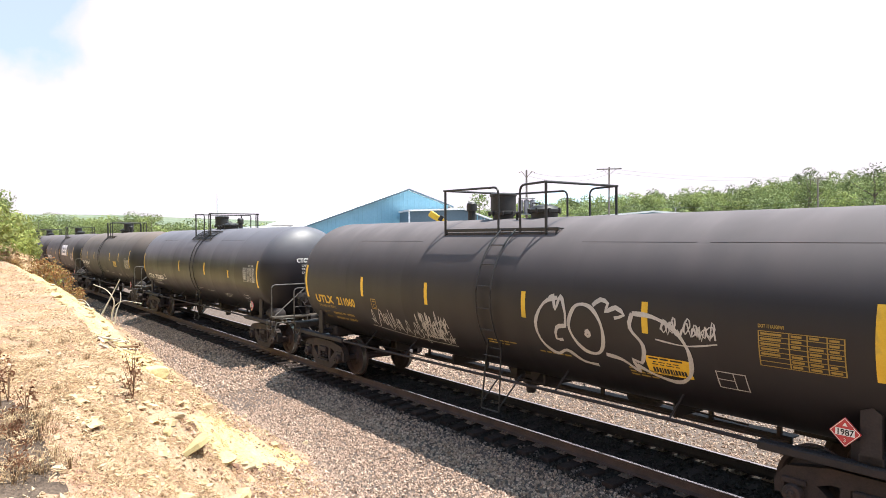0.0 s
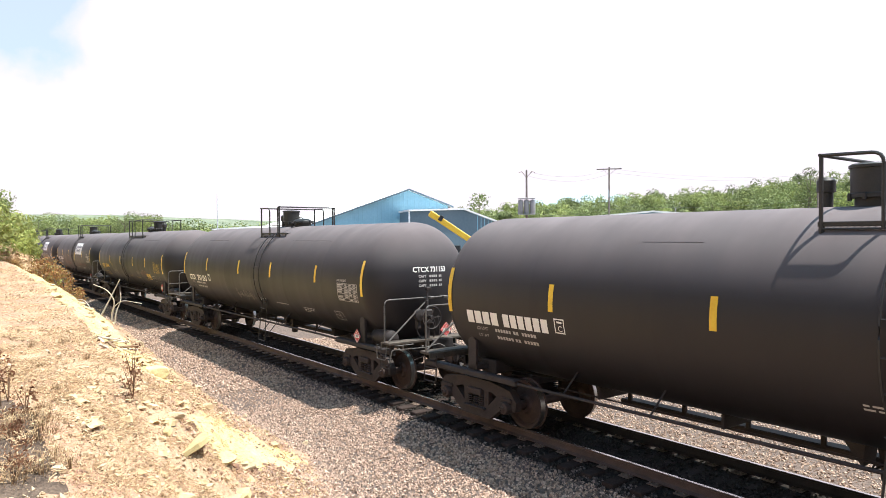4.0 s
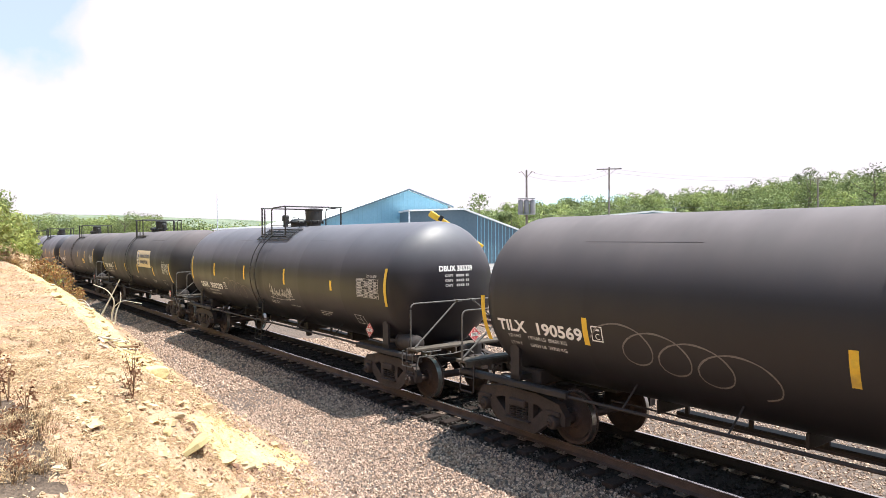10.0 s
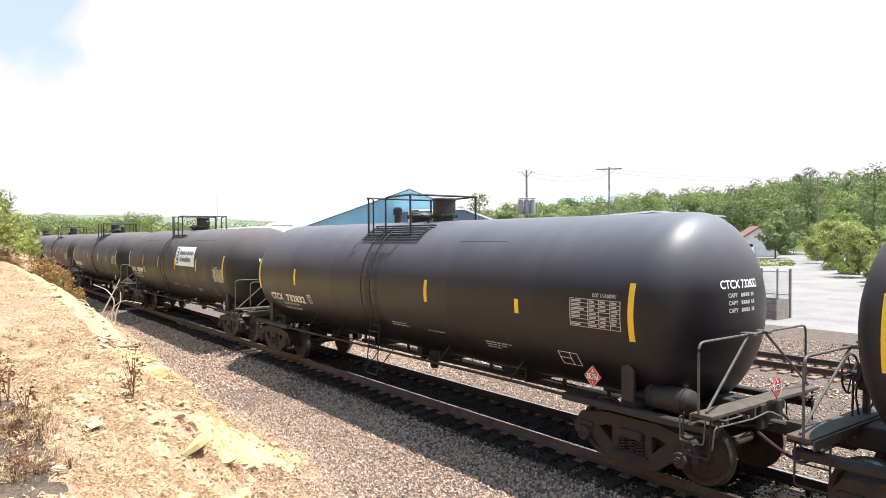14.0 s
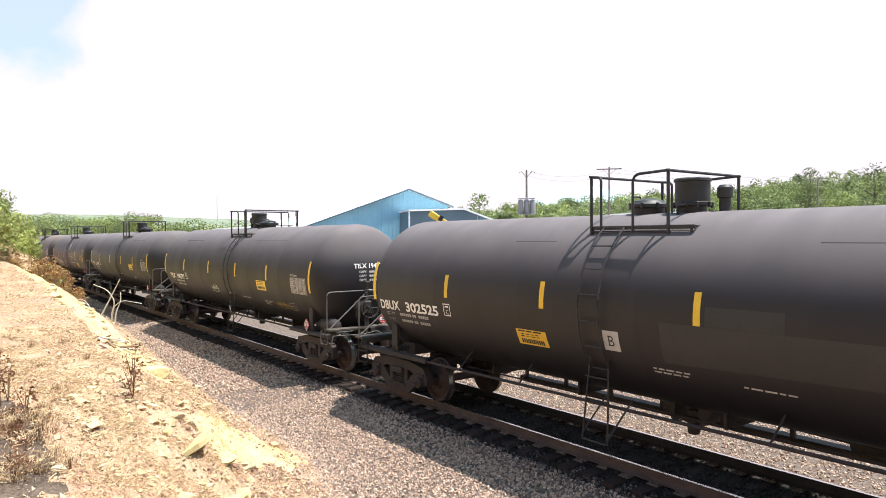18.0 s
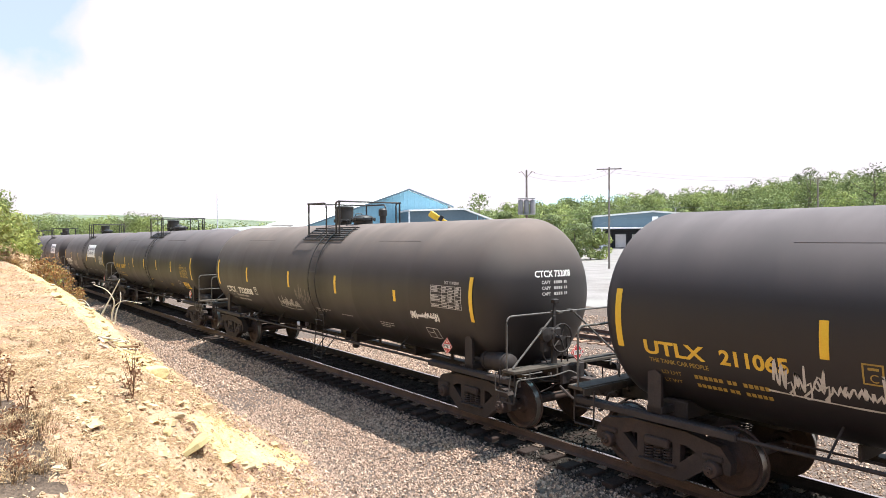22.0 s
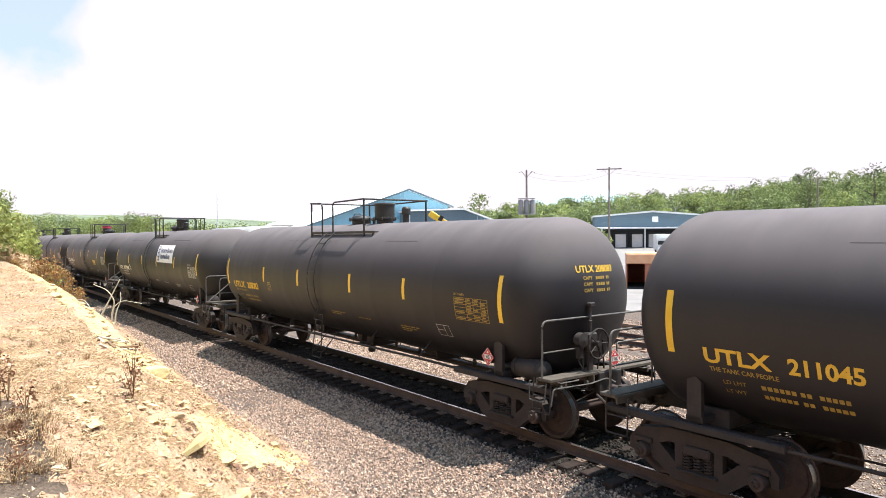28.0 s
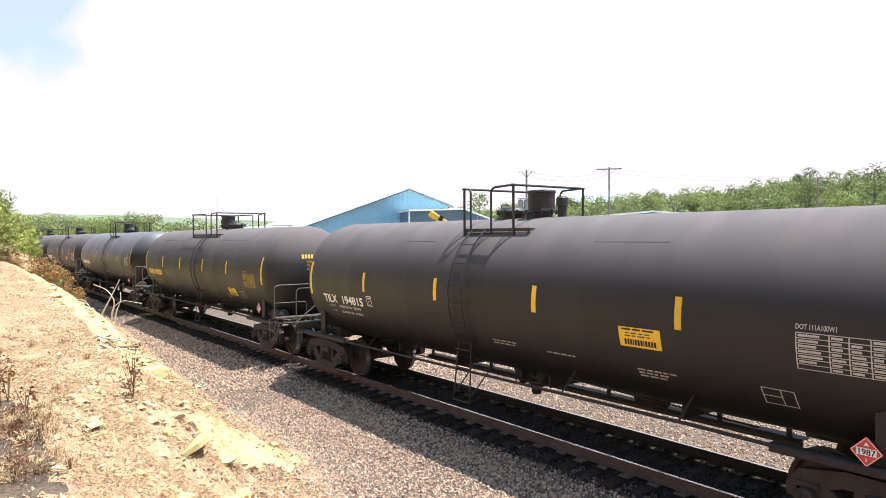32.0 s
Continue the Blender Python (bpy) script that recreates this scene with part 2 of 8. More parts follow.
M_DOMERED = material("dome_red", (0.36, 0.02, 0.06), 0.5, scale=6, fine=40)


# ---- mesh building ----
class Build:
    """Collects points and faces for one mesh."""

    def __init__(self):
        self.v, self.f, self.s = [], [], []

    def add(self, verts, faces, smooth=False):
        n = len(self.v)
        self.v += [tuple(p) for p in verts]
        self.f += [tuple(i + n for i in f) for f in faces]
        self.s += [smooth] * len(faces)
        return self

    def box(self, c, size, bevel=0.008, m=None):
        hx, hy, hz = (s / 2 for s in size)
        b = min(bevel, 0.45 * min(hx, hy, hz))
        verts, idx = [], {}
        for sx in (-1, 1):
            for sy in (-1, 1):
                for sz in (-1, 1):
                    for a in range(3):
                        p = [sx * (hx - b), sy * (hy - b), sz * (hz - b)]
                        p[a] += (sx, sy, sz)[a] * b
                        idx[sx, sy, sz, a] = len(verts)
                        verts.append(p)
        faces = []
        for a in range(3):
            o = [i for i in range(3) if i != a]
            for s in (-1, 1):
                q = []
                for u, w in ((-1, -1), (1, -1), (1, 1), (-1, 1)):
                    k = [0, 0, 0]
                    k[a], k[o[0]], k[o[1]] = s, u, w
                    q.append(idx[(*k, a)])
                faces.append(q if (s > 0) == (a != 1) else q[::-1])
            for u in (-1, 1):
                for w in (-1, 1):
                    k0, k1 = [0, 0, 0], [0, 0, 0]
                    k0[a], k1[a] = -1, 1
                    for k in (k0, k1):
                        k[o[0]], k[o[1]] = u, w
                    q = [idx[(*k0, o[0])], idx[(*k1, o[0])], idx[(*k1, o[1])], idx[(*k0, o[1])]]
                    faces.append(q if (u * w > 0) == (a != 1) else q[::-1])
        for sx in (-1, 1):
            for sy in (-1, 1):
                for sz in (-1, 1):
                    t = [idx[sx, sy, sz, 0], idx[sx, sy, sz, 1], idx[sx, sy, sz, 2]]
                    faces.append(t if sx * sy * sz > 0 else t[::-1])
        m = m or Matrix()
        c = Vector(c)
        return self.add([m @ Vector(p) + c for p in verts], faces)

    def tube(self, pts, r, n=8, caps=True):
        pts = [Vector(p) for p in pts]
        verts, faces = [], []
        up = Vector((0, 0, 1))
        for i, p in enumerate(pts):
            d = (pts[min(i + 1, len(pts) - 1)] - pts[max(i - 1, 0)]).normalized()
            a = d.cross(up)
            if a.length < 0.05:
                a = d.cross(Vector((0, 1, 0)))
            a.normalize()
            b = a.cross(d)
            rr = r[i] if isinstance(r, (list, tuple)) else r
            for k in range(n):
                t = 2 * math.pi * k / n
                verts.append(p + rr * (math.cos(t) * a + math.sin(t) * b))
        for i in range(len(pts) - 1):
            for k in range(n):
                k2 = (k + 1) % n
                faces.append((i * n + k, i * n + k2, (i + 1) * n + k2, (i + 1) * n + k))
        self.add(verts, faces, True)
        if caps:
            base = len(self.v) - len(verts)
            self.f += [tuple(base + k for k in range(n))[::-1], tuple(base + (len(pts) - 1) * n + k for k in range(n))]
            self.s += [False, False]
        return self

    def turn(self, prof, axis="z", n=24, at=(0, 0, 0)):
        """A profile of (radius, along) turned round an axis."""
        verts, faces = [], []
        for r, h in prof:
            for k in range(n):
                t = 2 * math.pi * k / n
                c, s = r * math.cos(t), r * math.sin(t)
                p = {"z": (c, s, h), "y": (s, h, c), "x": (h, c, s)}[axis]
                verts.append((p[0] + at[0], p[1] + at[1], p[2] + at[2]))
        for i in range(len(prof) - 1):
            for k in range(n):
                k2 = (k + 1) % n
                faces.append((i * n + k, i * n + k2, (i + 1) * n + k2, (i + 1) * n + k))
        return self.add(verts, faces, True)

    def prism(self, poly, y0, y1):
        """A polygon in x, z, thick along y."""
        n = len(poly)
        verts = [(x, y0, z) for x, z in poly] + [(x, y1, z) for x, z in poly]
        area = sum(poly[i][0] * poly[(i + 1) % n][1] - poly[(i + 1) % n][0] * poly[i][1] for i in range(n))
        faces = [tuple(range(n)), tuple(range(2 * n - 1, n - 1, -1))]
        faces += [(i, i + n, (i + 1) % n + n, (i + 1) % n) for i in range(n)]
        if area < 0:
            faces = [f[::-1] for f in faces]
        return self.add(verts, faces)

    def mesh(self, name, angle=35):
        me = bpy.data.meshes.new(name)
        me.from_pydata(self.v, [], self.f)
        me.polygons.foreach_set("use_smooth", self.s)
        me.update()
        if any(self.s):
            me.set_sharp_from_angle(angle=radians(angle))
        return me


def put(name, me, mat, parent=None, m=None, label=""):
    """Links a mesh as one object, under a thing or a part."""
    if mat is not None and not me.materials:
        me.materials.append(mat)
    ob = new(name, me)
    if parent is not None:
        ob.parent = parent
    if m is not None:
        ob.matrix_local = m
    if label:
        ob["label"] = label
    return ob


def part(name, b, mat, parent, label="", m=None):
    return put(name, b.mesh(name), mat, parent, m, label)


def thing(name, label, category, group="", m=None):
    e = new(name)
    e.empty_display_size = 0.2
    if m is not None:
        e.matrix_basis = m
    return tagged(e, label, category, group)


def swept(pts, bend=0.08, n=4):
    """A path with its corners rounded."""
    pts = [Vector(p) for p in pts]
    out = [pts[0]]
    for a, b, c in zip(pts, pts[1:], pts[2:]):
        d0, d1 = (a - b), (c - b)
        r = min(bend, d0.length * 0.45, d1.length * 0.45)
        p0, p1 = b + d0.normalized() * r, b + d1.normalized() * r
        for i in range(n + 1):
            t = i / n
            out.append(p0.lerp(b, t).lerp(b.lerp(p1, t), t))
    return out + [pts[-1]]


# ---- ground ----
def smooth(a, b, x):
    t = np.clip((np.asarray(x, float) - a) / (b - a), 0, 1)
    return t * t * (3 - 2 * t)


RIDGE_ANGLE = [-200, 0, 20, 24, 30, 34, 38.5, 43, 50, 60, 67, 74, 79, 84, 95, 200]
RIDGE_TOP = [9, 20, 16, 15.5, 12.5, 11, 9, 8, 5, 1, 0.0, 1.2, 3.0, 2.2, 2, 2]


def lumps(x, y, size, seed):
    """Cheap smooth noise from a few waves."""
    r = np.random.RandomState(seed)
    out = 0
    for k in range(7):
        a, p, s = r.uniform(0, 6.28), r.uniform(0, 6.28), size * r.uniform(0.5, 1.6)
        out = out + np.sin((x * math.cos(a) + y * math.sin(a)) * 6.28 / s + p)
    return out / 7


def bank_top(x):
    """Height of the dirt bank above the ballast along the track."""
    return np.interp(x, [-200, -60, -40, -28, -22, -16, -12, -8, -4, 4, 12], [3.7, 3.7, 3.55, 3.2, 2.92, 2.57, 2.32, 2.22, 2.22, 2.22, 2.12])


def bank_wide(x):
    return np.interp(x, [-60, -34, -28, -22, -17, -14, -12, -10, -8, 6], [3.6, 3.6, 3.3, 2.85, 2.95, 3.4, 3.6, 3.7, 3.7, 4.2])


def bank_foot(x):
    return np.interp(x, [-60, -35, -24, -18, -15, -12, -10.5, -9, -7.5, 6], [-3.6, -3.9, -4.25, -4.2, -4.0, -3.95, -4.3, -4.9, -5.4, -5.6])


def height(x, y):
    x, y = np.asarray(x, float), np.asarray(y, float)
    bed = np.interp(y, [-4.4, -3.2, -2.4, -1.8, -1.5, -1.3, -0.95, -0.7, 0.5, 0.64, 0.86, 1.05, 1.25, 1.6, 2.4, 8.5, 10.2, 13.2, 15, 30, 60], [-0.64, -0.58, -0.49, -0.37, -0.305, -0.26, -0.225, -0.196, -0.196, -0.24, -0.262, -0.262, -0.25, -0.27, -0.35, -0.5, -0.52, -0.52, -0.56, -0.6, -0.7])
    d = bank_foot(x) + 0.12 * lumps(x, y, 2.5, 3) - y
    rise = bank_top(x) * smooth(-0.15, 1.0, d / bank_wide(x)) * 1.0
    rough = 0.05 * lumps(x, y, 1.3, 5) + 0.03 * lumps(x, y, 0.5, 6)
    z = bed + np.where(d > -0.3, rise + rough * smooth(-0.3, 0.6, d), 0)
    r = np.hypot(x, y + 9.56)
    a = np.degrees(np.arctan2(-x, y + 9.56))
    hill = np.interp(a, RIDGE_ANGLE, RIDGE_TOP) * smooth(130, 300, r) + 6 * smooth(300, 900, r)
    hill = hill + np.interp(a, [48, 56, 64, 70, 76, 82, 92], [2, 11, 17, 21, 23, 25, 25]) * smooth(480, 900, r)
    # unseen slope behind the camera, added to darken and tint the tank sides
    behind = 7.5 * smooth(13.5, 34, -y) * smooth(-90, -40, x)
    return z + hill + behind


M_DIRT = material("dry_dirt", (0.26, 0.152, 0.098), 0.95, other=(0.56, 0.385, 0.25), scale=1.1, fine=30, bump=1.0, spec=0.1, grime=(0.43, 0.26, 0.18), grime_at=0.5, depth=0.05)
M_CLAY = material("yellow_clay", (0.45, 0.33, 0.15), 0.95, other=(0.66, 0.51, 0.26), scale=1.6, fine=18, bump=1.0, spec=0.1, depth=0.05)
# greyed green: the haze over the far hills is put into the colour
M_FARWOOD = material("hazy_far_woods", (0.12, 0.15, 0.105), 0.95, other=(0.23, 0.25, 0.19), scale=0.03, fine=0.2, bump=0.6, spec=0.0, depth=4.0)
# soil colour darkened to carry the shade among the dead weeds
M_SOILSHADE = material("shade_darkened_soil", (0.055, 0.040, 0.032), 0.95, other=(0.17, 0.122, 0.092), scale=3, fine=30, bump=1.0, spec=0.1, depth=0.05)
M_BALLAST = material("ballast_bed", (0.070, 0.053, 0.046), 0.95, other=(0.20, 0.152, 0.128), scale=9, fine=34, bump=1.0, spec=0.15, depth=0.04)
M_DARKBED = material("dark_track_bed", (0.014, 0.012, 0.011), 0.95, other=(0.04, 0.035, 0.031), scale=7, fine=30, bump=1.0, spec=0.05, depth=0.04)
M_ROAD = material("worn_asphalt", (0.18, 0.163, 0.159), 0.9, other=(0.27, 0.246, 0.24), scale=0.4, fine=9, bump=0.2, spec=0.2, grime=(0.26, 0.245, 0.23), grime_at=0.6)
M_FIELD = material("rough_grass", (0.05, 0.075, 0.02), 0.95, other=(0.12, 0.14, 0.05), scale=0.08, fine=0.7, bump=0.4, spec=0.1, depth=0.3)


def clay_spill(x, y):
    """Smooth washed-out clay at the foot of the bank."""
    u, v = (x + 10.7 - (y + 5.5)) * 0.7071, (x + 10.7 + (y + 5.5)) * 0.7071
    return (u / 1.4) ** 2 + (v / 0.62) ** 2 < 1 + 0.8 * lumps(x, y, 0.9, 42)


def bare_clay(x, y):
    """The bank's edge over the track and the spill at its foot, bare of straw."""
    low = np.where(x < -17, bank_foot(x) - 0.35, -6.5 + 0.15 * lumps(x, y, 0.8, 46))
    edge = (x < -11.5 + 0.5 * lumps(x, y, 1.1, 43)) & (x > -60) & (y > -7.12 + 0.16 * lumps(x, y, 1.8, 41)) & (y < low)
    return edge | clay_spill(x, y)


def shaded_soil(x, y):
    """Grey-brown soil under the dead weeds, with their shade put into its colour."""
    k = 0.8 * lumps(x, y, 0.5, 45)
    return ((x + 7.9) / 2.1) ** 2 + ((y + 9.03) / 0.36) ** 2 < 1 + k


def make_ground():
    def axis(lo, dense0, dense1, hi, step, grow=1.22):
        mid = list(np.arange(dense0, dense1, step))
        out, s, p = [], step, dense0
        while p > lo:
            s *= grow
            p -= s
            out.append(max(p, lo))
        right, s, p = [], step, mid[-1]
        while p < hi:
            s *= grow
            p += s
            right.append(min(p, hi))
        return np.array(out[::-1] + mid + right)

    xs = axis(-3500, -34, -1.5, 3500, 0.13)
    ys = axis(-3500, -11, 1.7, 3500, 0.11, 1.14)
    X, Y = np.meshgrid(xs, ys)
    Z = height(X, Y)
    near = (np.abs(X) < 40) & (Y < bank_foot(X) + 0.2) & (Y > -14)
    fine = np.zeros_like(Z)
    for i, (s, h) in enumerate(((0.35, 0.034), (0.2, 0.026), (0.8, 0.04))):
        fine += h * lumps(X, Y, s, 20 + i)
    crib = (np.abs(Y) < 1.3) & (X > -40) & (X < 4)
    Z = Z + np.where(near, fine, 0) + np.where(crib, 0.03 * lumps(X, Y, 0.9, 27) - 0.008, 0)
    ny, nx = X.shape
    idx = np.arange(nx * ny).reshape(ny, nx)
    faces = np.stack([idx[:-1, :-1], idx[:-1, 1:], idx[1:, 1:], idx[1:, :-1]], -1).reshape(-1, 4)
    me = bpy.data.meshes.new("ground")
    me.from_pydata(np.stack([X, Y, Z], -1).reshape(-1, 3).tolist(), [], faces.tolist())
    cx = ((X[:-1, :-1] + X[1:, 1:]) / 2).ravel()
    cy = ((Y[:-1, :-1] + Y[1:, 1:]) / 2).ravel()
    for m in (M_BALLAST, M_DIRT, M_ROAD, M_FIELD, M_DARKBED, M_CLAY, M_SOILSHADE, M_FARWOOD):
        me.materials.append(m)
    slot = np.zeros(len(cx), int)
    slot[cy < bank_foot(cx) + 0.12 * np.sin(cx * 2.1) + 0.5 * smooth(-17, -14, cx) * lumps(cx, cy, 0.8, 44)] = 1
    slot[bare_clay(cx, cy)] = 5
    slot[shaded_soil(cx, cy)] = 6
    slot[(cy > 22) & (cy < 138)] = 2
    slot[(cy >= 138) | (cy < -20) | (cx < -190) | (cx > 120)] = 3
    slot[np.hypot(cx, cy) > 420] = 7
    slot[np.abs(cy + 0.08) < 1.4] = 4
    me.polygons.foreach_set("material_index", slot)
    me.polygons.foreach_set("use_smooth", [True] * len(slot))
    me.update()
    return tagged(new("ground", me), "dry dirt bank, grey ballast, worn yard paving and grass", "ground", kind="structure")


make_ground()


def scatter(name, pts, sizes, mat, base, label, category, squash=(1, 1, 1), seed=1, parent=None):
    """Many small copies of one rough lump in a single mesh."""
    r = np.random.RandomState(seed)
    bv, bf = base
    bv = np.array(bv)
    n, k = len(pts), len(bv)
    q = r.normal(size=(n, 4))
    q /= np.linalg.norm(q, axis=1)[:, None]
    w, x, y, z = q.T
    R = np.stack([1 - 2 * (y * y + z * z), 2 * (x * y - z * w), 2 * (x * z + y * w), 2 * (x * y + z * w), 1 - 2 * (x * x + z * z), 2 * (y * z - x * w), 2 * (x * z - y * w), 2 * (y * z + x * w), 1 - 2 * (x * x + y * y)], -1).reshape(n, 3, 3)
    V = bv[None] * r.uniform(0.75, 1.25, (n, k, 1)) * r.uniform(0.65, 1.25, (n, 1, 3))
    V = np.einsum("nij,nkj->nki", R, V) * np.asarray(sizes)[:, None, None] * np.array(squash)
    V += np.asarray(pts)[:, None]
    F = (np.array(bf)[None] + (np.arange(n) * k)[:, None, None]).reshape(-1, len(bf[0]))
    me = bpy.data.meshes.new(name)
    me.from_pydata(V.reshape(-1, 3).tolist(), [], F.tolist())
    me.materials.append(mat)
    me.update()
    ob = new(name, me)
    if parent is not None:
        ob.parent = parent
    return tagged(ob, label, category, kind="stuff")


OCTA = ([(1, 0, 0), (-1, 0, 0), (0, 1, 0), (0, -1, 0), (0, 0, 1), (0, 0, -1)], [(0, 2, 4), (2, 1, 4), (1, 3, 4), (3, 0, 4), (2, 0, 5), (1, 2, 5), (3, 1, 5), (0, 3, 5)])
CUBE = ([(-1, -1, -1), (1, -1, -1), (1, 1, -1), (-1, 1, -1), (-1, -1, 1), (1, -1, 1), (1, 1, 1), (-1, 1, 1)], [(0, 3, 2, 1), (4, 5, 6, 7), (0, 1, 5, 4), (1, 2, 6, 5), (2, 3, 7, 6), (3, 0, 4, 7)])

M_STONES = island_material("ballast_stones", [(0.0918, 0.0641, 0.052), (0.4284, 0.3105, 0.2389), (0.2754, 0.1911, 0.1459), (0.612, 0.4538, 0.3556), (0.2142, 0.1337, 0.0966), (0.4692, 0.3439, 0.2689), (0.1428, 0.1003, 0.0803), (0.3672, 0.2627, 0.2051)], 0.9, 0.2, cell=22.0)


M_DARKSTONES = island_material("dark_bed_stones", [(0.015, 0.013, 0.012), (0.03, 0.026, 0.023), (0.055, 0.047, 0.04), (0.022, 0.019, 0.017)], 0.9, 0.15)


M_SHOULDER = island_material("dusty_stones", [(0.035, 0.027, 0.025), (0.15, 0.118, 0.105), (0.08, 0.06, 0.053), (0.24, 0.19, 0.17)], 0.9, 0.15)


def make_ballast():
    r = np.random.RandomState(4)
    spots = []
    for x0, x1, y0, y1, per in ((-16, -3, -5.6, -1.42, 520), (-34, -16, -4.6, -1.42, 200), (-70, -34, -4.2, -1.42, 40), (-24, 2, 1.35, 5.4, 170), (-30, 4, 5.4, 9.6, 95), (-3, 9, -5.6, -1.42, 110), (-30, 4, 13.6, 18, 55)):
        n = int((x1 - x0) * (y1 - y0) * per)
        spots.append(np.stack([r.uniform(x0, x1, n), r.uniform(y0, y1, n)], -1))
    p = np.concatenate(spots)
    n = 5200
    p = np.concatenate([p, np.stack([r.uniform(-16, -7, n), r.uniform(-6.4, -4.2, n)], -1)])
    spread = 1.1 + 1.1 * smooth(-19, -15, p[:, 0])
    p = p[p[:, 1] > bank_foot(p[:, 0]) - spread * r.uniform(0, 1, len(p)) ** 2.2 - 0.05]
    p = p[~bare_clay(p[:, 0], p[:, 1]) | (r.uniform(0, 1, len(p)) < 0.10)]
    z = height(p[:, 0], p[:, 1])
    s = r.uniform(0.017, 0.037, len(p)) * np.where(np.hypot(p[:, 0], p[:, 1] + 9) > 19, 1.45, 1.0)
    # stones thrown up over the tie ends
    n = 6500
    e = np.stack([r.uniform(-24, 0, n), -0.95 - 0.75 * r.uniform(0, 1, n) ** 0.6], -1)
    e = e[(e[:, 1] < -1.33) | (lumps(e[:, 0], e[:, 1], 1.4, 71) > 0.3)]
    t = r.uniform(0.018, 0.034, len(e))
    scatter("shoulder_stone", np.column_stack([e, height(e[:, 0], e[:, 1]) + 0.3 * t]), t, M_SHOULDER, OCTA, "dusty ballast stone lying between the tie ends", "gravel", seed=15)
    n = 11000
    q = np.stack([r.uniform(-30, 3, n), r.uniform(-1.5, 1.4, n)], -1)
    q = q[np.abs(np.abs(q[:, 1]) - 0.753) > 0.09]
    scatter("oily_stone", np.column_stack([q, height(q[:, 0], q[:, 1]) + 0.012]), r.uniform(0.02, 0.04, len(q)), M_DARKSTONES, OCTA, "dark ballast stone between the ties", "gravel", seed=9)
    scatter("ballast_stone", np.column_stack([p, z + 0.3 * s]), s, M_STONES, OCTA, "crushed grey and tan ballast stone beside the rails", "gravel", seed=8)


make_ballast()

# ---- track ----
M_RAIL = material("rail_side", (0.045, 0.029, 0.025), 0.8, other=(0.088, 0.055, 0.044), scale=4, fine=60, bump=0.3)
# darker copy of rail_side: the shade under the cars put into its colour
M_RAILSHADED = material("shaded_far_rail", (0.014, 0.010, 0.009), 0.8, other=(0.034, 0.024, 0.02), scale=4, fine=60, bump=0.3)
M_RAILTOP = material("rail_head", (0.55, 0.53, 0.50), 0.22, 0.95, scale=3, fine=90, bump=0.05)
M_TIE = material("creosote_tie", (0.016, 0.0118, 0.0108), 0.95, other=(0.038, 0.028, 0.025), scale=3, fine=30, vary=0.3, bump=0.5, spec=0.1)
M_OLDTIE = material("weathered_tie", (0.15, 0.088, 0.06), 0.9, other=(0.27, 0.165, 0.115), scale=3, fine=30, vary=0.3, bump=0.5)
M_PLATE = material("tie_plate", (0.10, 0.07, 0.052), 0.6, 0.4, other=(0.20, 0.15, 0.12), scale=6, fine=40)


def make_rail(y, z, x0, x1, parent_label, worn, side):
    prof = [(-0.07, -0.172), (0.07, -0.172), (0.07, -0.16), (0.012, -0.135), (0.010, -0.045), (0.036, -0.03), (0.036, -0.006), (0.028, 0.0), (-0.028, 0.0), (-0.036, -0.006), (-0.036, -0.03), (-0.010, -0.045), (-0.012, -0.135), (-0.07, -0.16)]
    n = len(prof)
    v = [(x0, y + a, z + b) for a, b in prof] + [(x1, y + a, z + b) for a, b in prof]
    f = [(i, i + n, (i + 1) % n + n, (i + 1) % n) for i in range(n)] + [tuple(range(n)), tuple(range(2 * n - 1, n - 1, -1))]
    me = bpy.data.meshes.new("rail")
    me.from_pydata(v, [], f)
    me.materials.append(side)
    me.materials.append(M_RAILTOP if worn else side)
    me.polygons[7].material_index = 1
    me.update()
    return tagged(new("rail", me), parent_label, "rail", "running rails", kind="structure")


def make_track(y, z, x0, x1, tie_mat, label, near0, near1, worn):
    r = random.Random(int(y * 10) + 5)
    for s in (-0.753, 0.753):
        make_rail(y + s, z, x0, x1, label, worn, M_RAILSHADED if worn and s > 0 else M_RAIL)
    bed = thing("track_bed", "row of creosoted wooden ties under the rails", "track ties")
    bed["kind"] = "structure"
    b = Build().box((0, 0, 0), (0.225, 2.6, 0.18), 0.014)
    plate = Build().box((0, 0, 0), (0.19, 0.34, 0.02), 0.004)
    for sx in (-0.06, 0.06):
        for sy in (-0.11, 0.11):
            plate.box((sx, sy, 0.02), (0.025, 0.035, 0.03), 0.004)
    tie_me, plate_me = b.mesh("tie"), plate.mesh("tie_plate")
    far = Build()
    x = x0 + 0.3
    while x < x1:
        px, rot = x + r.uniform(-0.03, 0.03), r.uniform(-1.2, 1.2)
        zz = z - 0.172 - 0.02 - 0.09
        if near0 < x < near1:
            t = put("tie", tie_me, tie_mat, bed, pose(px, y + r.uniform(-0.06, 0.06), zz, 0, 0, rot))
            for s in (-0.753, 0.753):
                put("tie_plate", plate_me, M_PLATE, t, pose(0, s, 0.1))
        elif -90 < x < 40:
            far.box((px, y, zz), (0.225, 2.6, 0.18), 0.01)
        x += 0.485
    if far.v:
        tagged(part("tie_row", far, tie_mat, bed), kind="stuff")


make_track(0, 0, -900, 200, M_TIE, "rusty steel running rail with a polished head", -32, 2, True)
make_track(11.7, -0.27, -300, 120, M_OLDTIE, "rusty siding rail on weathered ties", -26, -4, False)


# ---- tank cars ----
R, HC, SPEED, WHEEL_R = 1.51, 2.45, 14.75, 0.457
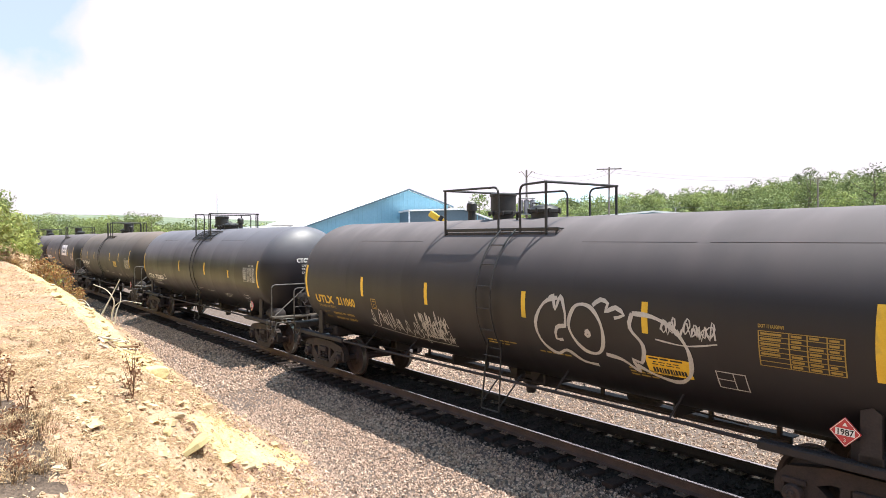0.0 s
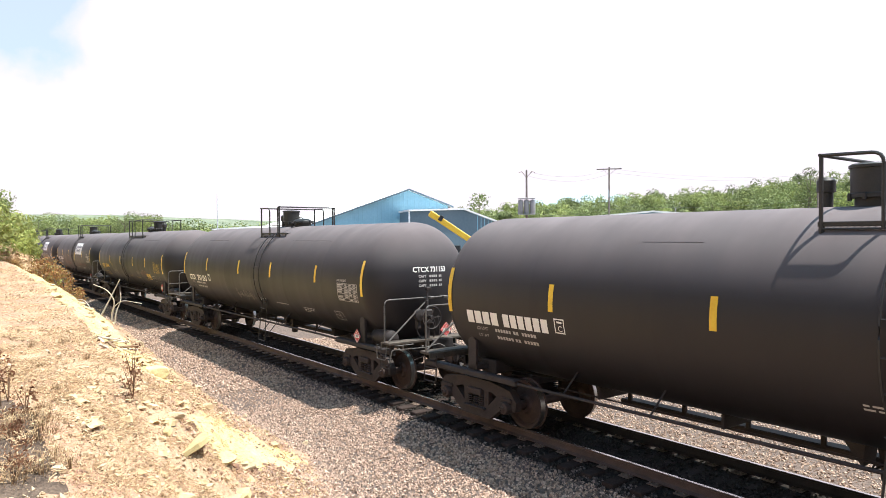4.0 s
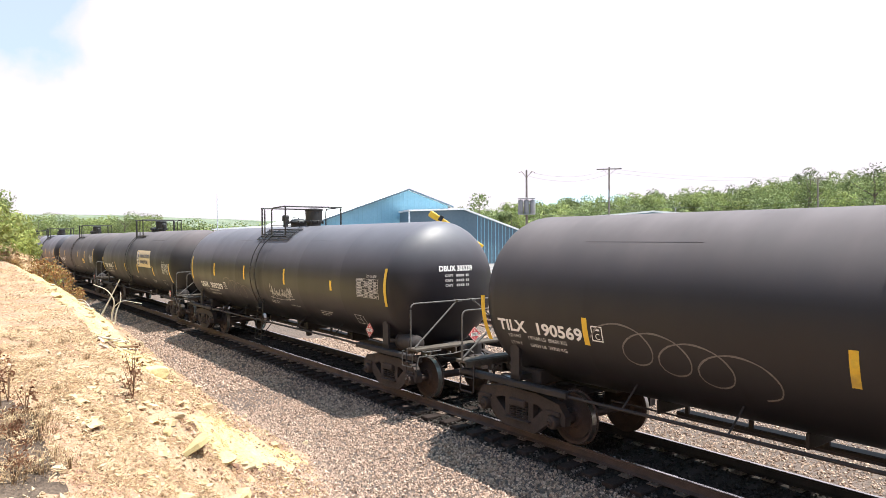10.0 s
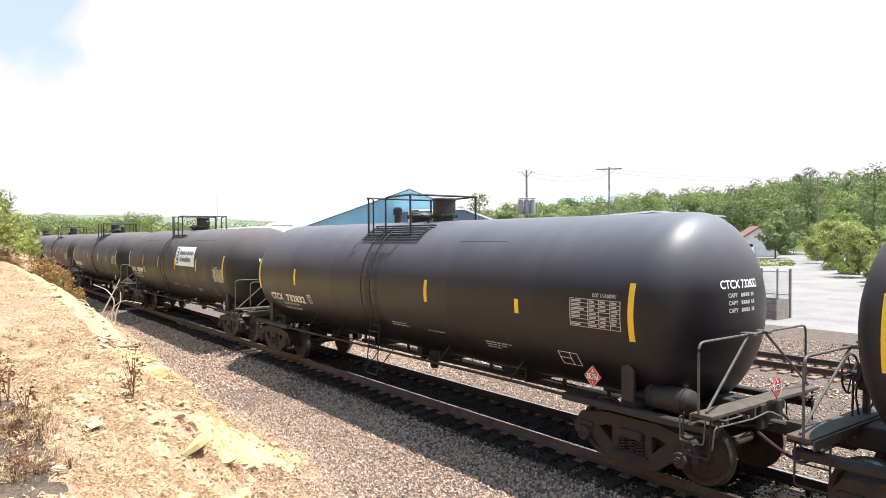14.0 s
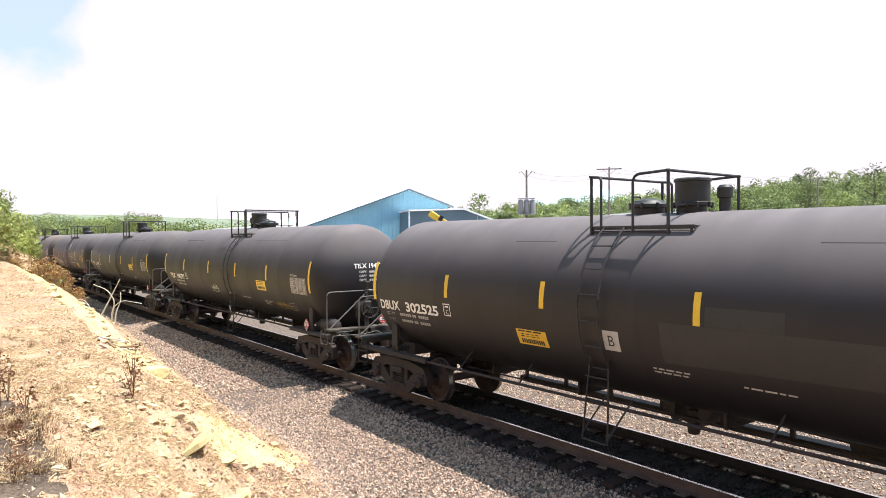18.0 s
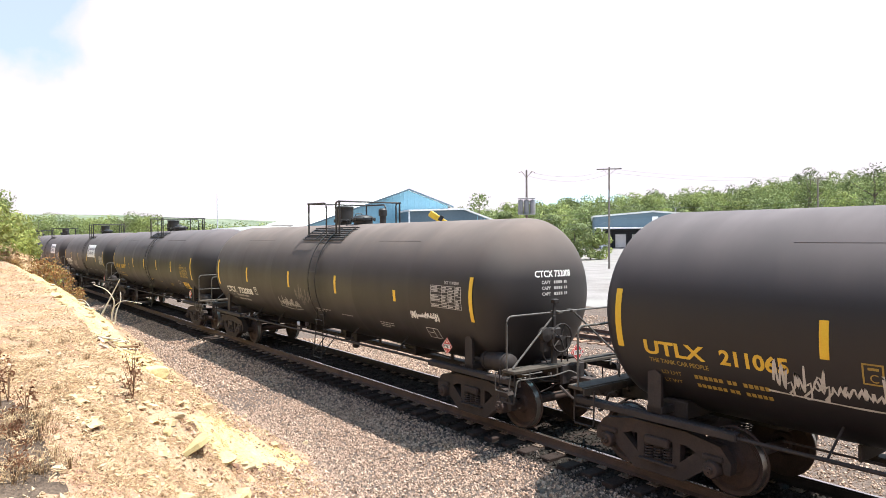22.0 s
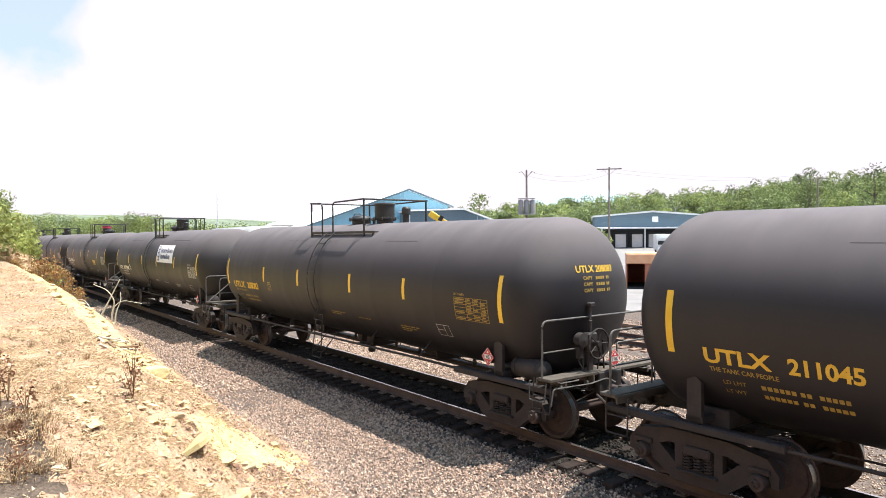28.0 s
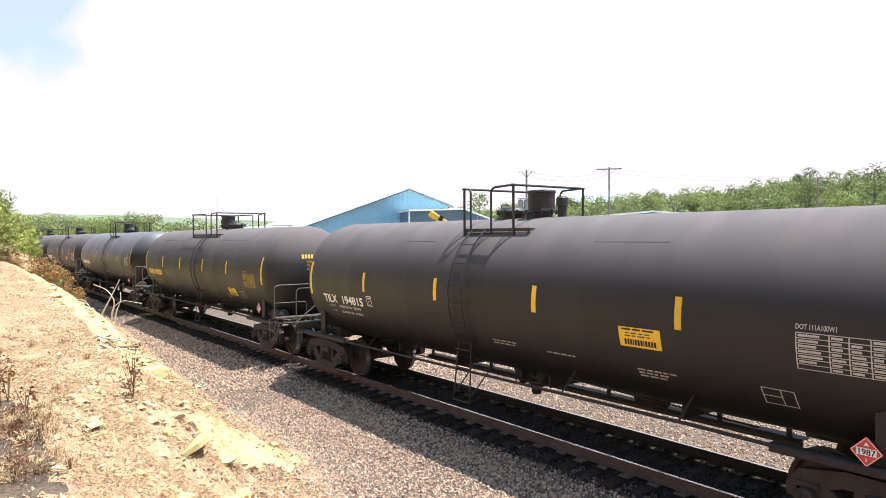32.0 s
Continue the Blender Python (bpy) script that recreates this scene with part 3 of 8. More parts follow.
HEAD = {False: (6.98, 0.80), True: (7.08, 0.88)}


def on_shell(u, h, lift=0.004):
    """A point of the near side: u along the car, h up round the shell from its waist."""
    a = h / R
    return (u, -(R + lift) * math.cos(a), (R + lift) * math.sin(a))


def shell_patch(b, corners, lift=0.004, nu=6, nh=8):
    """A sheet laid on the shell between four corners (u, h): bottom left, bottom right, top right, top left."""
    v, f = [], []
    for i in range(nh + 1):
        t = i / nh
        for j in range(nu + 1):
            s = j / nu
            u = (1 - t) * ((1 - s) * corners[0][0] + s * corners[1][0]) + t * ((1 - s) * corners[3][0] + s * corners[2][0])
            h = (1 - t) * ((1 - s) * corners[0][1] + s * corners[1][1]) + t * ((1 - s) * corners[3][1] + s * corners[2][1])
            v.append(on_shell(u, h, lift))
    w = nu + 1
    for i in range(nh):
        for j in range(nu):
            f.append((i * w + j, i * w + j + 1, (i + 1) * w + j + 1, (i + 1) * w + j))
    return b.add(v, f, True)


def rect(b, u0, h0, u1, h1, lift=0.004, lean=0.0, nu=1, nh=None):
    nh = nh or max(1, int(abs(h1 - h0) / 0.12))
    return shell_patch(b, [(u0, h0), (u1, h0), (u1 + lean, h1), (u0 + lean, h1)], lift, nu, nh)


def stroke(b, pts, width=0.05, lift=0.006, closed=False):
    """A sprayed or painted line on the shell through points (u, h), rounded off."""
    p = [Vector((x, y)) for x, y in pts]
    if closed:
        p = [p[-1]] + p + [p[0], p[1]]
    else:
        p = [p[0]] + p + [p[-1]]
    fine = []
    for a, c, d, e in zip(p, p[1:], p[2:], p[3:]):
        n = max(2, int((d - c).length / 0.07))
        for i in range(n):
            t = i / n
            fine.append(0.5 * ((2 * c) + (d - a) * t + (2 * a - 5 * c + 4 * d - e) * t * t + (3 * c - a - 3 * d + e) * t ** 3))
    fine.append(p[-2])
    v, f = [], []
    for i, q in enumerate(fine):
        d = fine[min(i + 1, len(fine) - 1)] - fine[max(i - 1, 0)]
        if d.length < 1e-6:
            d = Vector((1, 0))
        d.normalize()
        w = width * (0.5 + 0.12 * math.sin(i * 0.9))
        for s in (-1, 1):
            v.append(on_shell(q.x - s * d.y * w, q.y + s * d.x * w, lift))
    for i in range(len(fine) - 1):
        f.append((2 * i, 2 * i + 1, 2 * i + 3, 2 * i + 2))
    return b.add(v, f, True)


@functools.lru_cache(maxsize=None)
def letters(text, size, stretch=1.0, slant=0.0, bold=0.0):
    """Flat letters as points and triangles."""
    cu = bpy.data.curves.new("letters", "FONT")
    cu.body, cu.size, cu.resolution_u = text, size, 3
    cu.offset, cu.shear = bold, slant
    ob = bpy.data.objects.new("letters", cu)
    me = bpy.data.meshes.new_from_object(ob)
    v = [(p.co.x * stretch, p.co.y) for p in me.vertices]
    f = [tuple(p.vertices) for p in me.polygons]
    bpy.data.objects.remove(ob)
    bpy.data.curves.remove(cu)
    bpy.data.meshes.remove(me)
    return v, f


def shell_text(b, text, u, h, size, width=None, slope=0.0, lift=0.005, **k):
    """Letters painted on the shell with their lower left corner at u, h."""
    v, f = letters(text, size, **k)
    span = max(p[0] for p in v) if v else 1
    s = width / span if width else 1.0
    return b.add([on_shell(u + x * s, h + y + slope * x * s, lift) for x, y in v], f)


def bars(b, u0, h0, widths, tall, gap, lift=0.005):
    u = u0
    for w in widths:
        rect(b, u, h0, u + w, h0 + tall, lift)
        u += w + gap
    return b


# meshes that all cars share
def tank_mesh(half, deep, rear=0.0):
    prof = [(0.0, -half - deep)]
    for i in range(1, 13):
        a = math.pi / 2 * i / 12
        prof.append((R * math.sin(a), -half - deep * math.cos(a)))
    for u in (-4.9, -2.45, 0, 2.45, 4.9):
        prof += [(R, u - 0.02), (R + 0.0012, u), (R, u + 0.02)]
    prof += [(a, -h) for a, h in prof[:13][::-1]]
    prof = [(a, h - rear) if i < 13 else (a, h) for i, (a, h) in enumerate(prof)]
    b = Build().turn(prof, "x", 96)
    return b.mesh("tank", 40)


def sill_mesh():
    b = Build()
    b.box((6.75, 0, -1.42), (2.9, 0.42, 0.30), 0.02)
    b.box((6.55, 0, -1.36), (0.42, 2.0, 0.26), 0.02)
    b.box((8.16, 0, -1.42), (0.08, 0.62, 0.36), 0.015)
    return b.mesh("stub_sill")


def saddle_mesh():
    b = Build()
    for y in (-1, 1):
        poly = [(-0.11, -1.40), (0.11, -1.40), (0.11, -0.84), (0.02, -0.77), (-0.11, -0.82)]
        b.prism(poly, y * 1.27 - 0.03, y * 1.27 + 0.03)
        b.box((0, y * 1.0, -1.36), (0.26, 0.6, 0.10), 0.01)
    b.box((0, 0, -1.44), (0.5, 1.5, 0.12), 0.02)
    return b.mesh("saddle")


def side_frame_mesh():
    b = Build()
    t = 0.075
    b.prism([(-1.13, 0.58), (-0.98, 0.77), (-0.46, 0.86), (0.46, 0.86), (0.98, 0.77), (1.13, 0.58), (1.12, 0.42), (1.03, 0.42), (0.99, 0.57), (0.74, 0.56), (0.46, 0.665), (-0.46, 0.665), (-0.74, 0.56), (-0.99, 0.57), (-1.03, 0.42), (-1.12, 0.42)], -t, t)
    b.prism([(-0.84, 0.62), (-0.60, 0.60), (-0.31, 0.36), (0.31, 0.36), (0.60, 0.60), (0.84, 0.62), (0.78, 0.43), (0.41, 0.15), (-0.41, 0.15), (-0.78, 0.43)], -t * 0.98, t * 0.98)
    for s in (-1, 1):
        b.box((s * 0.30, 0, 0.50), (0.13, 0.14, 0.40), 0.01)
        b.box((s * 0.875, 0, 0.60), (0.30, 0.22, 0.08), 0.015)
        b.box((s * 0.74, 0, 0.52), (0.05, 0.13, 0.20), 0.01)
    b.box((0, 0, 0.62), (0.42, 0.26, 0.13), 0.02)
    b.box((0, -0.02, 0.325), (0.62, 0.24, 0.03), 0.008)
    return b.mesh("side_frame")


def spring_mesh():
    b = Build()
    pts = [(0.068 * math.cos(i * 0.9), 0.068 * math.sin(i * 0.9), 0.345 + 0.21 * i / 35) for i in range(36)]
    b.tube(pts, 0.014, 5)
    return b.mesh("spring")


def bearing_mesh():
    b = Build()
    b.turn([(0.0, -0.20), (0.05, -0.20), (0.06, -0.17), (0.105, -0.165), (0.12, -0.14), (0.12, 0.08), (0.0, 0.08)], "y", 16)
    for k in range(3):
        a = k * 2.094 + 0.5
        b.box((0.032 * math.cos(a), -0.21, 0.032 * math.sin(a)), (0.022, 0.03, 0.022), 0.004)
    return b.mesh("bearing_cap")


def wheelset_mesh():
    b = Build()
    b.turn([(0.0, -1.12), (0.07, -1.12), (0.08, -0.8), (0.085, 0.8), (0.07, 1.12), (0.0, 1.12)], "y", 14)
    for s in (-1, 1):
        pr = [(0.10, -0.09), (0.16, -0.085), (0.19, -0.03), (0.36, 0.0), (0.40, -0.055), (0.452, -0.07), (0.457, 0.0), (0.460, 0.035), (0.483, 0.045), (0.486, 0.06), (0.475, 0.07), (0.40, 0.07), (0.36, 0.04), (0.19, 0.02), (0.16, 0.07), (0.10, 0.075)]
        b.turn([(r, s * (0.70 - h) if s > 0 else -(0.70 - h)) for r, h in pr], "y", 32)
    me = b.mesh("wheelset")
    me.materials.append(M_WHEEL)
    me.materials.append(M_TREAD)
    n0 = 14 * 5
    for w in range(2):
        for ring in (5, 6):
            for k in range(32):
                me.polygons[n0 + w * 32 * 15 + ring * 32 + k].material_index = 1
    return me


def truck_bolster_mesh():
    b = Build().box((0, 0, 0.66), (0.36, 2.2, 0.20), 0.03)
    b.turn([(0.0, 0.74), (0.2, 0.74), (0.2, 0.80), (0.0, 0.80)], "z", 20)
    for s in (-1, 1):
        b.box((s * 0.42, 0, 0.36), (0.08, 1.5, 0.12), 0.015)
        for y in (-0.72, 0.72):
            b.box((s * 0.40, y, 0.44), (0.07, 0.10, 0.30), 0.012)
    return b.mesh("bolster")


def coupler_mesh():
    b = Build().box((0.30, 0, 0), (0.62, 0.15, 0.17), 0.02)
    b.prism([(0.50, -0.14), (0.78, -0.14), (0.78, 0.14), (0.50, 0.14)], -0.16, 0.02)
    b.box((0.74, 0.08, 0), (0.12, 0.16, 0.24), 0.03)
    b.tube(swept([(0.2, -0.35, -0.05), (0.45, -0.34, -0.2), (0.6, -0.2, -0.34), (0.72, -0.1, -0.36)], 0.1), 0.024, 6)
    b.tube([(0.1, -0.75, -0.12), (0.1, -0.2, 0.0), (0.35, 0, 0.06)], 0.012, 6)
    return b.mesh("coupler")


def end_deck_mesh():
    b = Build()
    b.box((0, 0, 0), (0.30, 2.96, 0.055), 0.008)
    for y in (-1.1, -0.4, 0.4, 1.1):
        b.box((-0.02, y, -0.09), (0.34, 0.05, 0.12), 0.006)
    b.box((-0.17, 0, -0.05), (0.03, 2.96, 0.12), 0.006)
    return b.mesh("end_walkway")


def end_rail_mesh():
    b = Build()
    b.tube(swept([(-0.05, -1.47, 0.0), (-0.05, -1.47, 0.95), (-0.05, 1.47, 0.95), (-0.05, 1.47, 0.0)], 0.13, 5), 0.018, 8)
    return b.mesh("end_handrail")


def end_brace_mesh(s):
    b = Build()
    b.tube([(0.02, s * 1.40, 0.03), (-0.05, s * 0.22, 0.95)], 0.019, 7)
    b.box((-0.06, s * 0.2, 0.95), (0.2, 0.12, 0.05), 0.008)
    return b.mesh("end_brace")


def low_rail_mesh():
    b = Build().tube(swept([(-0.05, -1.44, 0.42), (-0.05, -0.45, 0.42), (-0.1, -0.40, 0.02)], 0.06), 0.014, 7)
    return b.mesh("grab_rail")


def lever_mesh():
    """Bent rod from the corner to the coupler."""
    b = Build().tube(swept([(0.14, -1.46, -0.42), (0.14, -1.40, -0.14), (0.16, -0.5, -0.16), (0.2, -0.12, -0.1), (0.34, -0.06, -0.16)], 0.06), 0.013, 7)
    for y in (-1.2, -0.55):
        b.box((0.1, y, -0.14), (0.08, 0.05, 0.07), 0.008)
    return b.mesh("uncoupling_lever")


def hose_mesh():
    b = Build().tube(swept([(0.02, 0.45, -0.22), (0.2, 0.42, -0.28), (0.36, 0.36, -0.56), (0.56, 0.24, -0.68), (0.7, 0.1, -0.62)], 0.12), 0.026, 7)
    b.box((0.7, 0.08, -0.61), (0.1, 0.06, 0.07), 0.015)
    b.tube(swept([(-0.2, -0.9, -0.05), (0.05, -0.7, -0.25), (0.1, -0.1, -0.32), (-0.1, 0.3, -0.2)], 0.1), 0.018, 6)
    return b.mesh("air_hose")


def corner_step_mesh():
    """Short step iron at the corner of the end platform."""
    b = Build().tube(swept([(-0.3, -1.47, -0.05), (-0.3, -1.52, -0.05), (-0.3, -1.52, -0.36), (0.05, -1.52, -0.36), (0.05, -1.47, -0.05)], 0.03), 0.012, 6)
    return b.mesh("corner_step")


def grab_iron_mesh():
    b = Build().tube(swept([(0.14, -0.22, -0.04), (0.22, -0.22, -0.04), (0.22, 0.22, -0.04), (0.14, 0.22, -0.04)], 0.03), 0.012, 6)
    return b.mesh("grab_iron")


def brake_wheel_mesh():
    b = Build()
    pts = [(0.02, 0.26 * math.cos(i * 0.3142), 0.26 * math.sin(i * 0.3142)) for i in range(21)]
    b.tube(pts, 0.016, 6, False)
    for k in range(5):
        a = k * 1.2566
        b.tube([(0, 0, 0), (0.02, 0.26 * math.cos(a), 0.26 * math.sin(a))], 0.011, 5)
    b.turn([(0.0, -0.10), (0.05, -0.10), (0.05, 0.05), (0.0, 0.05)], "x", 10)
    return b.mesh("brake_wheel")


def brake_stand_mesh():
    b = Build()
    b.box((-0.10, 0, 0.0), (0.16, 0.26, 0.36), 0.03)
    b.box((-0.10, 0, 0.28), (0.07, 0.07, 0.24), 0.015)
    b.box((-0.10, 0, -0.45), (0.06, 0.12, 0.66), 0.01)
    b.tube(swept([(-0.1, 0.1, 0.1), (-0.05, 0.22, -0.2), (-0.1, 0.15, -0.7)], 0.1), 0.014, 6)
    b.turn([(0.0, -0.20), (0.10, -0.20), (0.13, -0.16), (0.13, -0.04), (0.0, -0.02)], "x", 14, (0, -0.22, 0.06))
    b.box((-0.12, -0.24, -0.16), (0.10, 0.12, 0.22), 0.02)
    b.tube(swept([(-0.1, -0.24, -0.1), (-0.1, -0.3, -0.3), (-0.05, -0.1, -0.62)], 0.08), 0.012, 6)
    b.tube([(-0.1, 0.0, 0.4), (-0.12, 0.04, 0.62)], 0.03, 6)
    b.box((-0.12, 0.05, 0.66), (0.10, 0.14, 0.08), 0.015)
    b.tube([(-0.06, 0.3, 0.02), (-0.06, 0.34, -0.72)], 0.016, 6)
    return b.mesh("brake_housing")


def air_tank_mesh():
    b = Build().turn([(0.0, -0.40), (0.12, -0.39), (0.17, -0.35), (0.185, -0.29), (0.185, 0.29), (0.17, 0.35), (0.12, 0.39), (0.0, 0.40)], "x", 20)
    for u in (-0.25, 0.25):
        b.turn([(0.19, u - 0.02), (0.197, u - 0.02), (0.197, u + 0.02), (0.19, u + 0.02)], "x", 20)
    return b.mesh("air_reservoir")


def ladder_mesh(low, hi):
    b = Build()
    rad = R + 0.075
    for y in (-0.2, 0.2):
        pts = [(y, -rad * math.cos(a), rad * math.sin(a)) for a in np.linspace(low, hi, 18)]
        b.tube(pts, 0.016, 6)
    n = int(rad * (hi - low) / 0.39)
    for i in range(n + 1):
        a = low + (hi - low) * i / n
        p = (-rad * math.cos(a), rad * math.sin(a))
        b.tube([(-0.2, *p), (0.2, *p)], 0.012, 6)
    return b.mesh("side_ladder")


def stirrup_mesh():
    b = Build()
    y = -1.36
    b.tube(swept([(-0.18, y + 0.06, -0.75), (-0.25, y - 0.06, -2.04), (0.25, y - 0.06, -2.04), (0.18, y + 0.06, -0.75)], 0.04), 0.015, 6)
    for z in (-1.05, -1.40, -1.74):
        b.tube([(-0.22, y - 0.02, z), (0.22, y - 0.02, z)], 0.012, 6)
    b.tube([(0.25, y - 0.05, -1.95), (0.40, -1.0, -1.38)], 0.014, 6)
    b.tube([(-0.25, y - 0.05, -1.95), (-0.10, -1.0, -1.38)], 0.014, 6)
    return b.mesh("step_ladder")


def sill_step_mesh():
    b = Build()
    b.tube(swept([(-0.2, 0, 0), (-0.2, -0.02, -0.55), (0.2, -0.02, -0.55), (0.2, 0, 0)], 0.05), 0.014, 6)
    b.tube([(-0.2, -0.01, -0.28), (0.2, -0.01, -0.28)], 0.012, 6)
    return b.mesh("sill_step")


def side_pipe_mesh():
    b = Build()
    b.tube(swept([(-5.5, -1.30, -1.48), (-4.4, -1.32, -1.47), (4.4, -1.32, -1.44), (5.5, -1.30, -1.46)], 0.2), 0.027, 7)
    for u in (-4.3, -2.6, 1.9, 4.1):
        b.tube([(u, -1.32, -1.46), (u + 0.05, -1.02, -1.12)], 0.016, 5)
    return b.mesh("side_pipe")


def side_beam_mesh():
    b = Build()
    b.box((0, 0.80, -1.98), (9.6, 0.06, 0.10), 0.01)
    b.box((0, 0.90, -1.93), (9.6, 0.22, 0.025), 0.006)
    b.tube([(-4.8, 0.86, -1.77), (4.8, 0.86, -1.77)], 0.028, 6)
    for u in np.arange(-4.6, 4.7, 1.15):
        b.box((float(u), 0.80, -1.70), (0.07, 0.06, 0.62), 0.006)
    return b.mesh("side_walkway")


def brake_gear_mesh():
    b = Build()
    b.tube([(-5.5, 0.25, -1.50), (5.5, 0.25, -1.50)], 0.03, 7)
    b.tube([(-5.3, -0.35, -1.66), (5.3, -0.35, -1.66)], 0.016, 6)
    b.tube([(-1.6, 0.5, -1.62), (4.6, -0.1, -1.62)], 0.015, 6)
    b.turn([(0.0, 2.2), (0.17, 2.2), (0.17, 2.75), (0.06, 2.8), (0.0, 3.0)], "x", 14, (0, 0.35, -1.62))
    for u in (-4.3, -2.0, 0.8, 3.6):
        b.box((u, 0, -1.56), (0.05, 0.9, 0.22), 0.01)
    return b.mesh("brake_rigging")


def outlet_mesh():
    b = Build()
    b.turn([(0.0, -1.98), (0.08, -1.98), (0.10, -1.94), (0.10, -1.80), (0.16, -1.78), (0.16, -1.70), (0.11, -1.68), (0.14, -1.52), (0.26, -1.47), (0.0, -1.42)], "z", 16)
    b.box((0.16, 0, -1.62), (0.34, 0.34, 0.10), 0.02)
    b.tube([(0.0, -0.1, -1.72), (0.0, -0.55, -1.70), (0.05, -0.6, -1.60)], 0.014, 6)
    for s in (-1, 1):
        b.prism([(s * 0.2, -1.50), (s * 0.50, -1.46), (s * 0.24, -1.80)], -0.2, 0.2)
    return b.mesh("bottom_outlet")


def flat_platform_mesh(u0, u1):
    """Narrow flat grating in an angle frame beside the fittings."""
    b = Build()
    z, mid, long = 1.27, (u0 + u1) / 2, u1 - u0
    b.box((mid, -0.93, z), (long, 0.045, 0.06), 0.006)
    b.box((mid, -0.55, z), (long, 0.045, 0.06), 0.006)
    for u in np.arange(u0 + 0.02, u1, 0.075):
        b.box((float(u), -0.74, z + 0.005), (0.014, 0.36, 0.03), 0.002)
    for k in range(4):
        b.box((mid, -0.61 - 0.09 * k, z + 0.008), (long, 0.010, 0.022), 0.002)
    for u in (u0 + 0.06, u1 - 0.06):
        b.tube([(u, -0.92, z), (u, -0.95, 1.12)], 0.02, 6)
    return b.mesh("platform")


def platform_mesh(u0, u1, low):
    """Grating of long slats that follows the shell down from the fittings."""
    b = Build()
    mid, long, rad = (u0 + u1) / 2, u1 - u0, R + 0.04
    on = lambda y: (y, math.sqrt(rad * rad - y * y))
    y, z = on(-0.66)
    b.box((mid, y, z), (long + 0.1, 0.06, 0.035), 0.006)
    for y in (y for y in (-0.75, -0.83, -0.905, -0.975, -1.04, -1.10) if y > low):
        y, z = on(y)
        tilt = Matrix.Rotation(math.asin(-y / rad), 3, "X")
        b.box((mid, y, z), (long, 0.034, 0.022), 0.003, tilt)
    for u in np.linspace(u0 + 0.06, u1 - 0.06, 26 if low > -1 else 4):
        b.tube([(float(u), *on(y)) for y in (-0.66, -0.75, -0.83, -0.905, -0.975, -1.04, -1.11) if y > low], 0.009 if low > -1 else 0.016, 5)
    return b.mesh("platform")


def railing_mesh(u0, a, c, u1, side, top):
    """One side of the safety railing: two hoops with a way in between them, on corner posts."""
    b = Build()
    y, z0, z1 = side * 0.95, 1.20, top
    b.tube([(u0 - 0.02, y, 1.21), (u1 + 0.02, y, 1.21)], 0.014, 6)
    for post, way in ((u0, a), (u1, c)):
        b.tube(swept([(post, y, z1), (way, y, z1 - 0.02), (way, y, z0)], 0.13 if abs(way - post) > 0.3 else 0.07), 0.022, 7)
        b.tube([(post, y, 1.12), (post, y, z1 + 0.02)], 0.026, 7)
    return b.mesh("side_railing")


def end_railing_mesh(u, top=2.12):
    b = Build()
    b.tube([(u, -0.99, top), (u, 0.99, top)], 0.022, 7)
    return b.mesh("end_railing")


def dome_mesh():
    b = Build().turn([(0.0, 1.44), (0.215, 1.44), (0.215, 1.60), (0.285, 1.61), (0.285, 1.66), (0.265, 1.67), (0.265, 1.98), (0.285, 1.985), (0.285, 2.02), (0.255, 2.04), (0.0, 2.06)], "z", 28)
    for k in range(8):
        a = k * 0.785
        b.box((0.29 * math.cos(a), 0.29 * math.sin(a), 1.62), (0.045, 0.045, 0.09), 0.008)
    return b.mesh("valve_housing")


def manway_mesh():
    b = Build().turn([(0.0, 1.44), (0.26, 1.44), (0.26, 1.60), (0.32, 1.61), (0.32, 1.66), (0.28, 1.68), (0.25, 1.72), (0.10, 1.76), (0.0, 1.765)], "z", 24)
    for k in range(8):
        a = k * 0.785 + 0.3
        b.box((0.315 * math.cos(a), 0.315 * math.sin(a), 1.635), (0.05, 0.045, 0.10), 0.006, Matrix.Rotation(a, 3, "Z"))
    b.tube(swept([(-0.24, -0.1, 1.68), (-0.24, -0.1, 1.80), (-0.24, 0.1, 1.80), (-0.24, 0.1, 1.68)], 0.03), 0.014, 6)
    return b.mesh("manway")


def vent_mesh():
    b = Build().turn([(0.0, 1.44), (0.125, 1.44), (0.125, 1.49), (0.085, 1.5), (0.085, 1.70), (0.115, 1.71), (0.115, 1.86), (0.085, 1.90), (0.0, 1.91)], "z", 16)
    return b.mesh("relief_valve")


def fitting_plate_mesh():
    b = Build()
    b.box((0.35, 0, 1.47), (1.3, 0.5, 0.05), 0.02)
    b.tube([(0.1, 0.35, 1.46), (0.1, 0.35, 1.66)], 0.045, 8)
    b.tube([(0.8, -0.35, 1.44), (0.8, -0.35, 1.60), (0.95, -0.35, 1.62)], 0.03, 7)
    return b.mesh("fitting_plate")


def placard_mesh():
    b = Build()
    d = 0.19
    b.prism([(0, -d), (d, 0), (0, d), (-d, 0)], -0.008, 0.008)
    return b.mesh("placard")


def placard_face():
    b = Build()
    b.prism([(-0.115, -0.045), (0.115, -0.045), (0.115, 0.045), (-0.115, 0.045)], -0.0105, -0.008)
    for a, c in (((-0.17, 0), (0, 0.17)), ((0, 0.17), (0.17, 0)), ((0.17, 0), (0, -0.17)), ((0, -0.17), (-0.17, 0))):
        dx, dz = (c[0] - a[0]), (c[1] - a[1])
        n = (-dz * 0.03, dx * 0.03)
        b.prism([a, c, (c[0] + n[0], c[1] + n[1]), (a[0] + n[0], a[1] + n[1])], -0.0105, -0.008)
    b.prism([(-0.03, 0.075), (0.03, 0.075), (0.0, 0.125)], -0.0105, -0.008)
    return b.mesh("placard_border")


